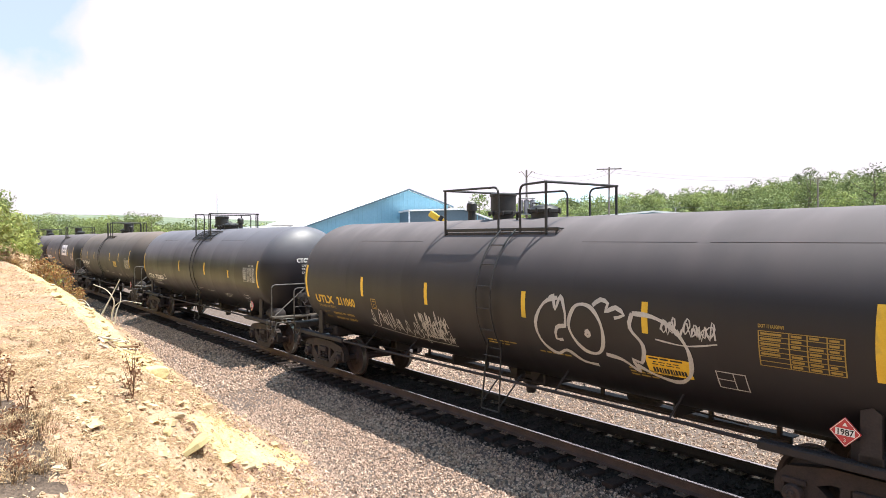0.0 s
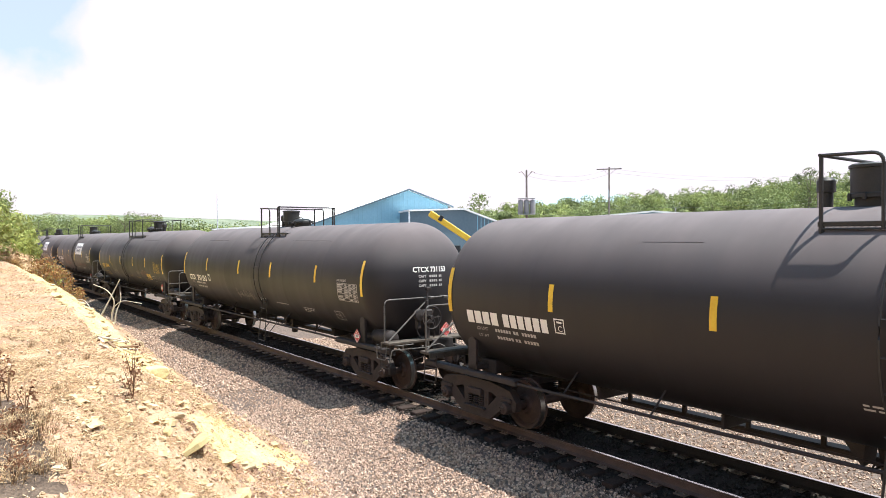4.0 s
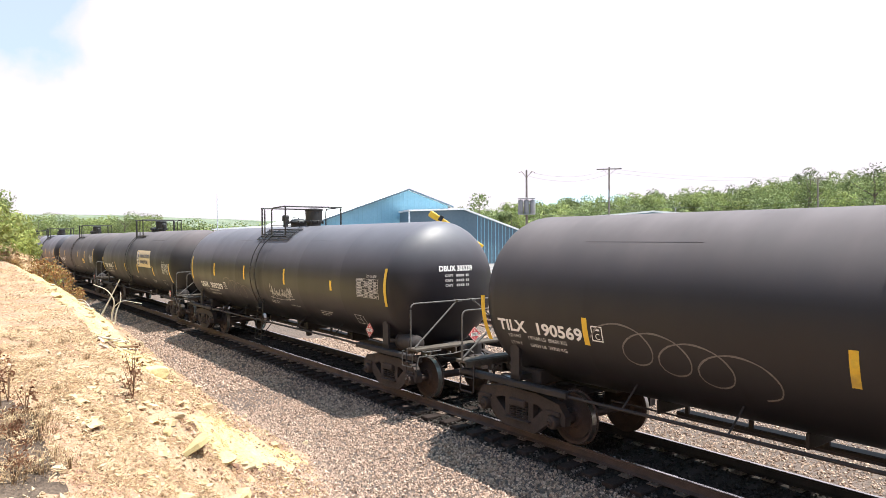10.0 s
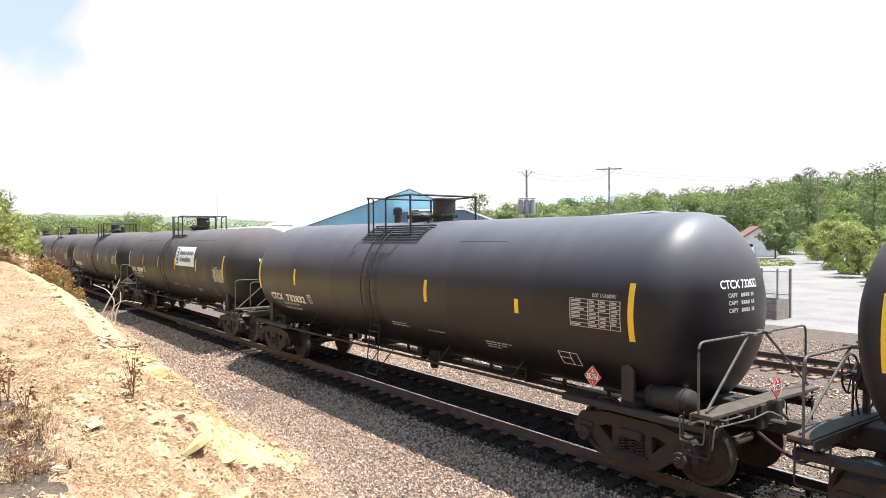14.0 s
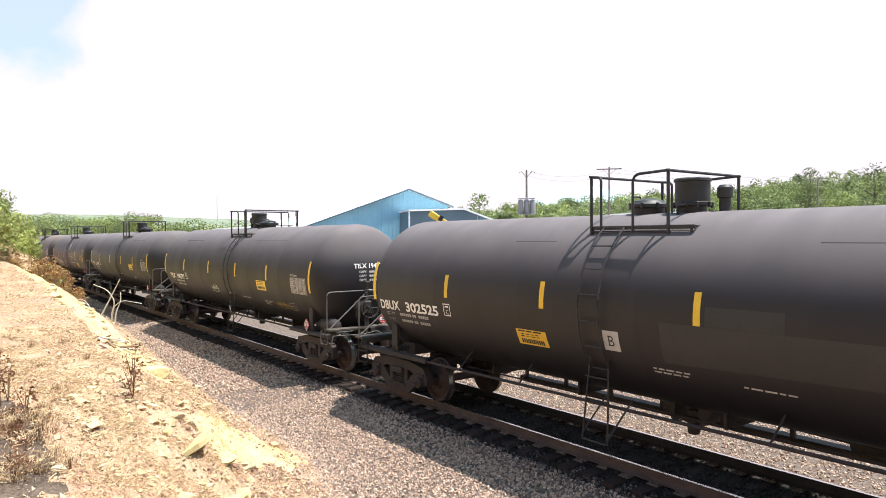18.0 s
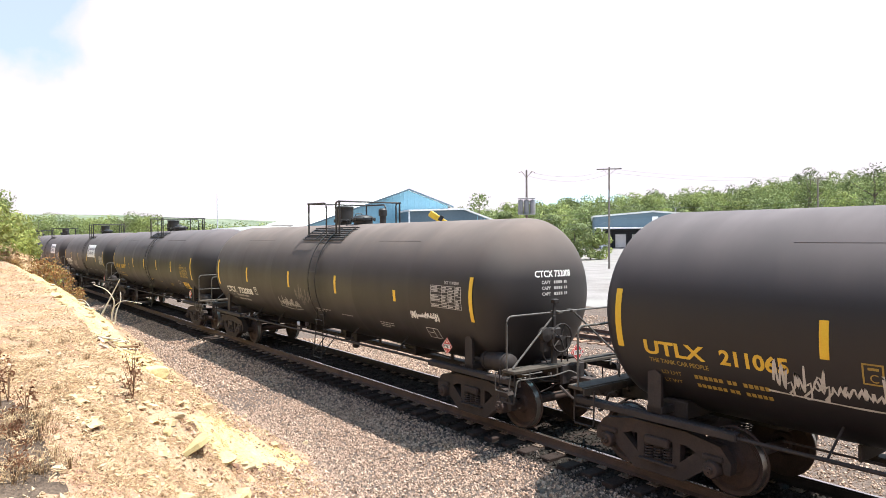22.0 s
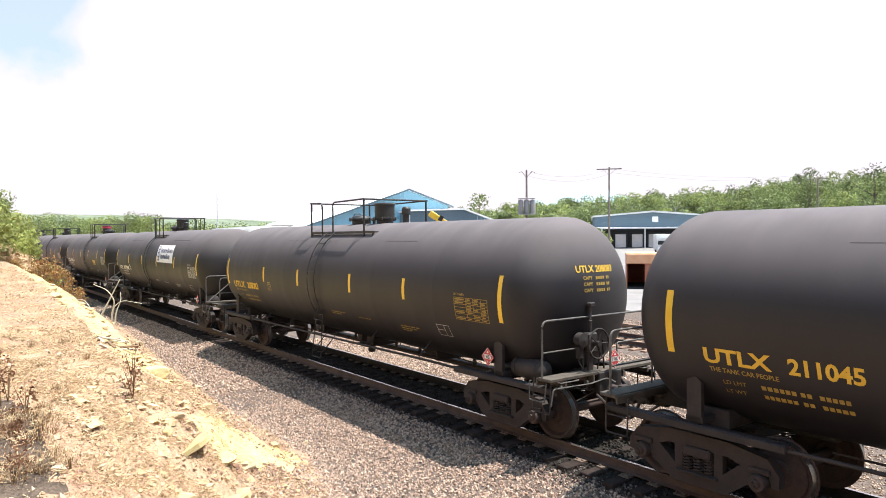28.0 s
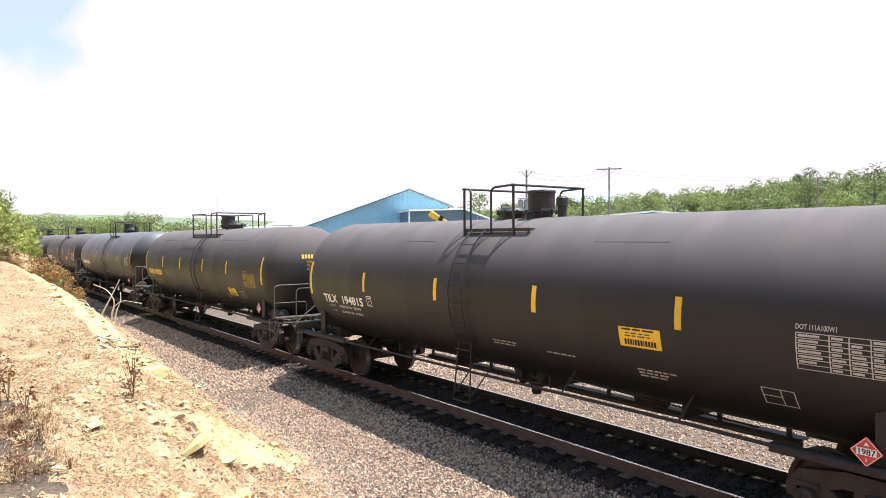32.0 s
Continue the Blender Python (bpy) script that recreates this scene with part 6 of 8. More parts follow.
# ---- plants ----
M_LEAF = island_material("leaf_green", [(0.1348, 0.1731, 0.069), (0.183, 0.2256, 0.0874), (0.2264, 0.2623, 0.1104), (0.1493, 0.1889, 0.0736)], 0.7, 0.3, 0.3, cell=1.3, drift=0.10)
M_LEAFBRIGHT = island_material("leaf_yellow_green", [(0.1756, 0.223, 0.0721), (0.231, 0.2775, 0.0902), (0.2864, 0.3172, 0.1172), (0.194, 0.2379, 0.0766)], 0.7, 0.3, 0.35, cell=3.0, drift=0.13)
M_LEAFSUN = island_material("leaf_sunlit_yellow_green", [(0.22, 0.26, 0.075), (0.29, 0.33, 0.095), (0.36, 0.37, 0.13), (0.24, 0.27, 0.08)], 0.7, 0.3, 0.4, cell=5.0, drift=0.35)
M_LEAFRUST = island_material("leaf_rust", [(0.17, 0.065, 0.035), (0.30, 0.14, 0.065), (0.44, 0.29, 0.11), (0.20, 0.085, 0.045), (0.26, 0.23, 0.08), (0.36, 0.18, 0.10)], 0.85, 0.2, 0.4, cell=8.0)
M_LEAFDEAD = island_material("leaf_dead", [(0.1, 0.045, 0.028), (0.21, 0.095, 0.052), (0.27, 0.145, 0.085), (0.13, 0.06, 0.04)], 0.9, 0.2, 0.4, cell=8.0)
M_BARK = material("bark", (0.09, 0.07, 0.055), 0.9, other=(0.19, 0.155, 0.12), scale=6, fine=40, bump=0.5)
M_PALEWOOD = material("bare_branch", (0.44, 0.38, 0.32), 0.85, other=(0.62, 0.56, 0.48), scale=8, fine=50)
M_STRAW = island_material("dry_straw", [(0.1545, 0.0845, 0.0494), (0.618, 0.4429, 0.266), (0.4326, 0.2833, 0.1662), (0.6798, 0.515, 0.3182), (0.309, 0.1905, 0.114), (0.5562, 0.3966, 0.2375)], 0.9, 0.2, cell=12.0)
M_DEADSTALK = material("dead_stalk", (0.13, 0.075, 0.045), 0.9, other=(0.24, 0.15, 0.09), scale=10, fine=60)


def leaves(name, centres, radii, per, size, mat, seed, parent=None, flat=0.75):
    """Leaf sprays round the centres of a crown, in one mesh."""
    r = np.random.RandomState(seed)
    C = np.repeat(np.asarray(centres, float), per, 0)
    Rr = np.repeat(np.asarray(radii, float), per)
    d = r.normal(size=(len(C), 3))
    d /= np.linalg.norm(d, axis=1)[:, None]
    P = C + d * (Rr * r.uniform(0.5, 1.0, len(C)) ** 0.6)[:, None] * np.array([1, 1, flat])
    face = d + 0.28 * r.normal(size=(len(C), 3))
    face /= np.linalg.norm(face, axis=1)[:, None]
    a = np.cross(face, r.normal(size=(len(C), 3)))
    a /= np.linalg.norm(a, axis=1)[:, None]
    b = np.cross(face, a)
    s = np.asarray(size) * r.uniform(0.55, 1.3, len(C))
    a, b = a * s[:, None], b * (s * 0.62)[:, None]
    V = np.stack([P - a, P + b * 0.8 - a * 0.2, P + a, P - b * 0.8 + a * 0.1], 1)
    F = np.arange(len(C) * 4).reshape(-1, 4)
    me = bpy.data.meshes.new(name)
    me.from_pydata(V.reshape(-1, 3).tolist(), [], F.tolist())
    me.materials.append(mat)
    me.update()
    ob = new(name, me)
    if parent is not None:
        ob.parent = parent
    return ob


def crown_points(r, tall, wide, base, n):
    pts, rad = [], []
    for _ in range(n):
        t = r.uniform(0, 1)
        w = wide * (0.35 + 0.75 * math.sin(math.pi * min(1, 0.15 + 0.8 * t)))
        a, q = r.uniform(0, 6.28), math.sqrt(r.uniform(0, 1)) * w * 0.5
        pts.append((q * math.cos(a), q * math.sin(a), base + t * (tall - base)))
        rad.append(r.uniform(0.16, 0.28) * wide)
    return pts, rad


def tree(x, y, tall, wide, label, seed, mat, clumps=16, per=60, size=0.35, base=0.25, name="tree"):
    r = random.Random(seed)
    z = float(height(x, y))
    t = thing(name, label, name, m=pose(x, y, z, 0, 0, r.uniform(0, 360)))
    b = Build()
    b.tube([(0, 0, -0.3), (0.05 * tall * r.uniform(-1, 1) * 0.3, 0, tall * 0.3), (0, 0.03 * tall, tall * 0.62), (0.02 * tall, 0.02 * tall, tall * 0.86)], [0.028 * tall, 0.02 * tall, 0.012 * tall, 0.004 * tall], 7)
    for k in range(7):
        a, h0 = k * 2.4 + r.uniform(-0.4, 0.4), tall * r.uniform(0.28, 0.68)
        q = wide * r.uniform(0.28, 0.45)
        b.tube([(0, 0, h0), (q * 0.5 * math.cos(a), q * 0.5 * math.sin(a), h0 + 0.09 * tall), (q * math.cos(a), q * math.sin(a), h0 + 0.2 * tall)], [0.010 * tall, 0.006 * tall, 0.002 * tall], 5)
    part("trunk", b, M_BARK, t)
    pts, rad = crown_points(r, tall * 0.95, wide, tall * base, clumps)
    leaves("crown", pts, rad, per, size, mat, seed, t)
    return t


def polar(deg, dist):
    """A place by its bearing from the bank, turning left from straight across the track."""
    a = radians(deg)
    return -math.sin(a) * dist, -9.56 + math.cos(a) * dist


def make_woods():
    """The far wooded slopes: too many trees to count."""
    r = random.Random(11)
    pts, rad, pts2, rad2 = [], [], [], []
    for k in range(690):
        deg = r.uniform(13, 92) if k % 4 else r.uniform(13, 48)
        dist = r.uniform(205, 330)
        x, y = polar(deg, dist)
        tall, wide = r.uniform(7.5, 11.5), r.uniform(6.5, 10.5)
        if 52 < deg:
            tall *= 0.72
        z = float(height(x, y))
        p, q = crown_points(r, tall, wide, 0.8, 7)
        q = [k * 1.35 for k in q]
        if r.random() < 0.62:
            pts += [(x + a, y + b, z + c) for a, b, c in p]
            rad += q
        else:
            pts2 += [(x + a, y + b, z + c) for a, b, c in p]
            rad2 += q
    tagged(leaves("woods", pts, rad, 84, 0.38, M_LEAF, 5), "dense green broadleaf woods on the far slope", "woods", kind="stuff")
    tagged(leaves("woods", pts2, rad2, 84, 0.38, M_LEAFBRIGHT, 6), "lighter green broadleaf trees on the far slope", "woods", kind="stuff")


make_woods()
for i, (deg, dist, tall, wide, bright) in enumerate(((50.0, 118, 12.0, 5.5, 0), (48.6, 122, 9.2, 6.0, 0), (47.4, 126, 8.8, 6.5, 1), (44.2, 128, 7.8, 7.5, 0), (42.2, 124, 6.6, 7.0, 0), (41, 128, 5.5, 6.5, 1), (45.5, 130, 7.6, 7.0, 1), (43.3, 140, 9.0, 8.5, 1), (31.6, 220, 8.5, 7.5, 0), (30.0, 216, 7.5, 6.5, 0), (26.4, 150, 9.6, 8.5, 0), (27.2, 136, 6.4, 4.6, 0), (25.0, 190, 16.5, 9.0, 0), (20.9, 180, 17, 11, 0), (76.4, 185, 9.4, 9, 1), (78.3, 182, 10.4, 9, 0), (77.3, 188, 10.9, 10, 1), (74.4, 190, 7.2, 9, 0), (80.3, 184, 7.2, 12, 1), (82.1, 186, 8.6, 12, 0), (83.9, 184, 8.8, 12, 1), (79.5, 196, 8.0, 10, 0), (81.2, 198, 8.2, 11, 1), (83.0, 200, 9.2, 11, 1))):
    x, y = polar(deg, dist)
    tree(x, y, tall, wide, "tall broadleaf tree with a loose green crown" if tall > 9 else "rounded green broadleaf tree at the yard's edge", 40 + i, M_LEAFBRIGHT if bright else M_LEAF, 18, 34 if deg == 50.0 else 220 if deg > 70 else 130, 0.19 if deg > 70 else 0.27, 0.3 if deg == 50.0 else 0.1)
for i, (deg, dist, tall, wide) in enumerate(((24.4, 150, 5.8, 6.0), (23.9, 132, 5.2, 5.0), (23.5, 118, 6.3, 5.6), (22.9, 106, 4.6, 4.6), (22.5, 96, 6.0, 5.2), (21.8, 87, 4.2, 4.4), (21.2, 80, 5.3, 5.0), (20.2, 73, 4.0, 4.2), (19.0, 67, 4.9, 5.0), (17.8, 63, 4.3, 4.6), (16.4, 60, 4.8, 5.2))):
    x, y = polar(deg, dist)
    tree(x, y, tall, wide, "leafy yellow-green roadside bush", 80 + i, M_LEAFSUN, 12, 260, 0.19, 0.0, "bush")
# brush on the bank
BUSH, DEADBRUSH = "leafy yellow-green bush on top of the dirt bank", "dead red-brown brush on the slope"
for i, (deg, dist, tall, wide, mat, lab) in enumerate(((87.0, 34, 2.7, 2.8, M_LEAFSUN, BUSH), (86.2, 37, 2.5, 2.6, M_LEAFSUN, BUSH), (86.9, 42, 3.0, 2.8, M_LEAFBRIGHT, BUSH), (85.4, 40, 2.0, 2.4, M_LEAFSUN, BUSH), (84.8, 43, 1.7, 2.4, M_LEAFSUN, BUSH), (85.8, 48, 2.6, 2.6, M_LEAF, "tall green bush on top of the dirt bank"), (84.2, 46, 1.4, 2.2, M_LEAFSUN, BUSH), (84.0, 54, 2.0, 2.6, M_LEAF, "green bush behind the dirt bank"),
        (83.6, 29.5, 0.9, 1.0, M_LEAFRUST, DEADBRUSH), (82.9, 30.0, 1.2, 1.1, M_LEAFRUST, DEADBRUSH), (82.3, 30.5, 1.45, 1.1, M_LEAFRUST, DEADBRUSH), (82.8, 33, 1.6, 1.3, M_LEAFRUST, DEADBRUSH), (81.8, 31.5, 1.2, 0.9, M_LEAFRUST, DEADBRUSH), (84.3, 31, 0.5, 1.1, M_STRAW, "low dry straw-brown brush on the bank"), (85.4, 33.5, 0.4, 1.3, M_STRAW, "low dry straw-brown brush on the bank"), (86.4, 34, 0.5, 1.4, M_STRAW, "low dry straw-brown brush on the bank"))):
    x, y = polar(deg, dist)
    tree(x, y, tall, wide, lab, 120 + i, mat, 18, 34 if mat is M_LEAFRUST else 130, 0.05 if mat is M_STRAW else 0.055 if mat is M_LEAFRUST else 0.10, 0.0, "bush")


def bare_branch(x, y):
    """Bare limbs of a fallen branch, standing up past the edge of the bank."""
    t = thing("fallen_branch", "bare pale fallen branch at the foot of the bank", "branch", m=pose(x, y, float(height(x, y)), 0, 0, 53.2))
    for limb, thick in ((((-0.82, 0, 0), (-0.21, 0.05, 1.22), (0.05, 0.1, 1.75), (0.33, 0.1, 2.29)), 0.036),
                        (((-0.1, 0.1, 0), (0.1, 0.05, 1.22), (0.19, 0, 1.55), (0.0, -0.1, 1.94), (-0.5, -0.1, 2.13)), 0.028),
                        (((0.1, -0.1, 0), (0.29, -0.1, 1.22), (0.43, -0.05, 1.55), (0.39, 0, 1.85)), 0.026),
                        (((0.0, 0, 0), (0.1, 0, 1.3), (0.48, -0.1, 1.59), (1.16, -0.1, 1.46)), 0.022),
                        (((-0.5, 0.2, 0), (-0.75, 0.2, 1.3), (-1.0, 0.2, 1.62), (-1.5, 0.1, 1.5)), 0.02)):
        p = swept(limb, 0.3, 5)
        part("limb", Build().tube(p, [thick * (1 - 0.6 * i / len(p)) for i in range(len(p))], 6), M_PALEWOOD, t)
    return t


bare_branch(-25.6, -4.75)


def dead_weed(x, y, tall, seed, label, leaf=0.025):
    r = random.Random(seed)
    t = thing("dead_weed", label, "weed", m=pose(x, y, float(height(x, y)) - 0.03, r.uniform(-8, 8), r.uniform(-8, 8), r.uniform(0, 360)))
    b = Build()
    for k in range(3):
        a = k * 2.1
        b.tube([(0, 0, 0), (0.04 * math.cos(a), 0.04 * math.sin(a), tall * 0.5), (0.10 * math.cos(a), 0.10 * math.sin(a), tall * r.uniform(0.8, 1.0))], [0.008, 0.006, 0.002], 5)
    part("stalk", b, M_DEADSTALK, t)
    pts = [(r.uniform(-0.1, 0.1), r.uniform(-0.1, 0.1), tall * r.uniform(0.15, 1.0)) for _ in range(16)]
    tagged(leaves("dry_leaf", pts, [0.06] * 16, 7, leaf, M_LEAFDEAD, seed, t), kind="stuff")
    return t


# ---- things on the bank ----
def rock(x, y, size, seed, mat, label, flat=0.5, name="rock"):
    r = np.random.RandomState(seed)
    b = bmesh.new()
    bmesh.ops.create_icosphere(b, subdivisions=2, radius=1.0)
    ax = r.normal(size=(9, 3))
    ax /= np.linalg.norm(ax, axis=1)[:, None]
    cut = r.uniform(0.55, 0.85, 9)
    for v in b.verts:
        p = np.array(v.co)
        for a, c in zip(ax, cut):
            e = p @ a - c
            if e > 0:
                p = p - a * e
        v.co = Vector(p * (1 + 0.05 * r.normal()))
    bmesh.ops.scale(b, vec=(size, size * r.uniform(0.5, 0.9), size * flat), verts=b.verts)
    me = bpy.data.meshes.new(name)
    b.to_mesh(me)
    b.free()
    me.materials.append(mat)
    ob = new(name, me)
    ob.matrix_basis = pose(x, y, float(height(x, y)) + size * flat * 0.3, r.uniform(-15, 15), r.uniform(-15, 15), r.uniform(0, 360))
    return tagged(ob, label, "rock", "loose rocks on the bank")


M_ROCK = material("sandstone", (0.34, 0.25, 0.15), 0.95, other=(0.50, 0.40, 0.26), scale=5, fine=40, bump=0.7, vary=0.15)
M_ROCKYEL = material("yellow_clay_rock", (0.40, 0.31, 0.145), 0.95, other=(0.56, 0.455, 0.24), scale=5, fine=40, bump=0.7, vary=0.1)



def clay_slab(x, y, size, thick, tilt, turn, seed, label):
    """A broken angular plate of clay rock, propped up out of the dirt."""
    r = random.Random(seed)
    pts = []
    for k in range(10):
        a = math.tau * (k + r.uniform(-0.3, 0.3)) / 10
        pts.append((size * r.uniform(0.62, 1.15) * math.cos(a), size * 0.62 * r.uniform(0.6, 1.15) * math.sin(a)))
    n = len(pts)
    b = bmesh.new()
    low = [b.verts.new((p * 0.92, q * 0.92, -thick / 2 + r.uniform(-0.01, 0.01))) for p, q in pts]
    top = [b.verts.new((p, q, thick / 2 + r.uniform(-0.015, 0.015))) for p, q in pts]
    b.faces.new(low[::-1])
    b.faces.new(top)
    for i in range(n):
        b.faces.new((low[i], low[(i + 1) % n], top[(i + 1) % n], top[i]))
    bmesh.ops.bevel(b, geom=b.edges[:], offset=0.008, segments=1, affect="EDGES")
    me = bpy.data.meshes.new("clay_slab")
    b.to_mesh(me)
    b.free()
    me.materials.append(M_ROCKYEL)
    ob = new("clay_slab", me)
    ob.matrix_basis = pose(x, y, float(height(x, y)) + 0.3 * size * math.sin(radians(abs(tilt))) + 0.1 * thick, 0, 0, turn) @ Matrix.Rotation(radians(tilt), 4, "X")
    return tagged(ob, label, "rock", "loose rocks on the bank")


for x, y, size, thick, tilt, turn in ((-8.95, -6.9, 0.40, 0.07, -30, 150), (-7.75, -6.85, 0.24, 0.12, -20, 135), (-8.35, -6.5, 0.22, 0.09, -26, 160), (-8.0, -6.75, 0.13, 0.07, -25, 120), (-7.15, -7.3, 0.15, 0.07, -16, 100), (-9.1, -7.2, 0.14, 0.07, -22, 170), (-7.75, -6.7, 0.12, 0.06, -12, 60)):
    clay_slab(x, y, size, thick, tilt, turn, int(turn), "tilted slab of yellow clay rock in the dirt" if size > 0.3 else "broken plate of yellow clay rock in the dirt")
rock(-9.86, -6.92, 0.20, 4, M_ROCK, "flat dark-sided stone on the bank", 0.3)
rock(-11.72, -6.66, 0.26, 5, M_ROCKYEL, "pale stone on the edge of the bank", 0.6)
rock(-12.67, -3.6, 0.11, 6, M_ROCK, "single pale stone lying on the ballast", 0.7)
rock(-9.58, -5.98, 0.16, 7, M_ROCK, "flat stone in the dirt", 0.4)
rock(-9.3, -6.4, 0.18, 8, M_ROCKYEL, "broken yellow clay rock in the dirt", 0.5)
rock(-7.3, -6.8, 0.16, 9, M_ROCK, "flat stone in the dirt", 0.45)
rock(-15.9, -6.0, 0.14, 10, M_ROCK, "pale stone on the bank", 0.6)
rock(-13.5, -4.6, 0.12, 11, M_ROCK, "single pale stone lying on the ballast", 0.6)
rock(-15.2, -3.9, 0.10, 12, M_ROCK, "single pale stone lying on the ballast", 0.6)
dead_weed(-10.4, -7.3, 0.75, 1, "tall dead brown weed on the dirt bank")
dead_weed(-9.9, -7.42, 0.5, 2, "short dead brown weed on the dirt bank")
dead_weed(-9.75, -8.86, 0.55, 3, "dead brown weed on the dirt bank")
dead_weed(-9.5, -8.95, 0.7, 4, "dead brown weed on the dirt bank")
dead_weed(-8.9, -8.75, 0.4, 5, "dead brown weed on the dirt bank")
for k, (x, y) in enumerate(((-8.95, -8.95), (-8.3, -8.92), (-8.0, -8.98), (-7.6, -8.9), (-7.1, -9.02), (-6.8, -8.98))):
    dead_weed(x, y, 0.10 + 0.04 * (k % 3), 20 + k, "low dead brown weed on the dirt bank", 0.018)


def splinters():
    """Broken wood lying in a small heap on the slope."""
    t = thing("wood_scraps", "small heap of broken dark and pale wood scraps", "wood scraps", m=pose(-13.3, -7.0, float(height(-13.3, -7.0))))
    r = random.Random(4)
    for k in range(14):
        b = Build().box((0, 0, 0), (r.uniform(0.15, 0.45), 0.05, 0.03), 0.006)
        x, y = r.uniform(-0.6, 0.6), r.uniform(-0.25, 0.25)
        z = float(height(-13.3 + x, -7.0 + y)) - float(height(-13.3, -7.0))
        part("splinter", b, M_PALEWOOD if k % 2 else M_DEADSTALK, t, m=pose(x, y, z + 0.04, r.uniform(-20, 20), r.uniform(-25, 25), r.uniform(0, 180)))


splinters()


def make_litter():
    """Straw, twigs and crumbs of earth over the bank."""
    r = np.random.RandomState(9)

    def spread(n, x0, x1, back):
        x = x0 + (x1 - x0) * r.uniform(0, 1, n)
        y = bank_foot(x) - back * r.uniform(0, 1, n) ** 0.8
        return x, y

    x, y = np.concatenate([spread(90000, -15, -4, 5.0), spread(34000, -30, -15, 4.6), spread(9000, -4, 5, 5.0), spread(6000, -46, -30, 5.0)], 1)
    patchy = lumps(x, y, 1.6, 31) + r.uniform(-0.55, 0.55, len(x)) > 0.06
    patchy &= ~bare_clay(x, y) | (r.uniform(0, 1, len(x)) < np.where(clay_spill(x, y), 0.3, 0.05))
    patchy &= ~shaded_soil(x, y) | (r.uniform(0, 1, len(x)) < 0.55)
    x, y = x[patchy], y[patchy]
    n = len(x)
    z = height(x, y) + 0.012
    a, ln = r.normal(-0.15, 0.55, n), r.uniform(0.03, 0.13, n)
    d = np.stack([np.cos(a), np.sin(a), r.normal(0, 0.25, n)], -1) * (ln / 2)[:, None]
    w = np.stack([-np.sin(a), np.cos(a), np.zeros(n)], -1) * r.uniform(0.0015, 0.004, n)[:, None]
    P = np.stack([x, y, z + 0.012], -1)
    up = np.array([0, 0, 0.006])
    V = np.stack([P - d - w, P - d + w, P + d + w, P + d - w, P - d * 0.9 + up, P + d * 0.9 + up], 1)
    quads = [(0, 3, 2, 1), (1, 2, 5, 4), (3, 0, 4, 5)]
    F = (np.array(quads)[None] + (np.arange(n) * 6)[:, None, None]).reshape(-1, 4)
    me = bpy.data.meshes.new("dry_straw")
    me.from_pydata(V.reshape(-1, 3).tolist(), [], F.tolist())
    me.materials.append(M_STRAW)
    me.update()
    tagged(new("dry_straw", me), "dry straw and grass litter strewn over the bank", "straw", kind="stuff")
    x, y = np.concatenate([spread(11000, -15, -4, 5.0), spread(6000, -30, -15, 4.6), spread(1000, -15, -4, 5.0), spread(1500, -46, -30, 5.0)], 1)
    y = y + 0.7 * r.uniform(0, 1, len(x)) ** 3
    keep = ~(shaded_soil(x, y) | clay_spill(x, y)) | (r.uniform(0, 1, len(x)) < 0.45)
    x, y = x[keep], y[keep]
    s = np.where(bare_clay(x, y) | shaded_soil(x, y), 0.5, 1.0) * r.uniform(0.008, 0.032, len(x)) * r.uniform(0.5, 1.0, len(x)) * np.where(r.uniform(0, 1, len(x)) < 0.08, 2.2, 1.0)
    scatter("earth_clod", np.stack([x, y, height(x, y) + 0.2 * s], -1), s, M_CLOD, OCTA, "loose clods and chips of dry earth on the bank", "earth clods", seed=12)
    x, y = np.concatenate([spread(700, -14, -5, 3.6), spread(200, -24, -14, 3.0)], 1)
    keep = (y > -8.3) & ~shaded_soil(x, y) & ~clay_spill(x, y)
    x, y = x[keep], y[keep]
    s = r.uniform(0.015, 0.045, len(x)) * np.where(r.uniform(0, 1, len(x)) < 0.15, 1.9, 1.0)
    scatter("bank_stone", np.stack([x, y, height(x, y) + 0.25 * s], -1), s, M_CHIP, CUBE, "pale angular stone chips lying on the bank", "stones", (1, 1, 0.4), seed=13)
    # reddish rubble where the bank runs out into the ballast
    x, y = r.uniform(-14.5, -8.2, 9000), r.uniform(-7.0, -4.2, 9000)
    on = (lumps(x, y, 1.2, 47) + 1.6 * np.clip((y + 7.0 - 0.42 * (x + 14.5) * (x < -11) - 0.2 * (x > -11)) / 1.2, -1, 1) + r.uniform(-0.6, 0.6, len(x)) > 0.55) & ~bare_clay(x, y) & (y < bank_foot(x) + 0.35)
    x, y = x[on], y[on]
    s = r.uniform(0.012, 0.032, len(x)) * np.where(r.uniform(0, 1, len(x)) < 0.05, 2.0, 1.0)
    scatter("rubble_stone", np.stack([x, y, height(x, y) + 0.3 * s], -1), s, M_RUBBLE, OCTA, "reddish and tan rubble along the foot of the bank", "rubble", seed=16)
    # tufts of dry grass
    V, F = [], []
    tufts = [(a, c, 0.16, 0.06, 34) for a, c in zip(*spread(9, -14, -6, 4.6))]
    tufts += [(-8.0 + r.uniform(-1.3, 1.5), -8.95 + r.uniform(-0.28, 0.42), 0.17, 0.13, 60) for _ in range(18)]
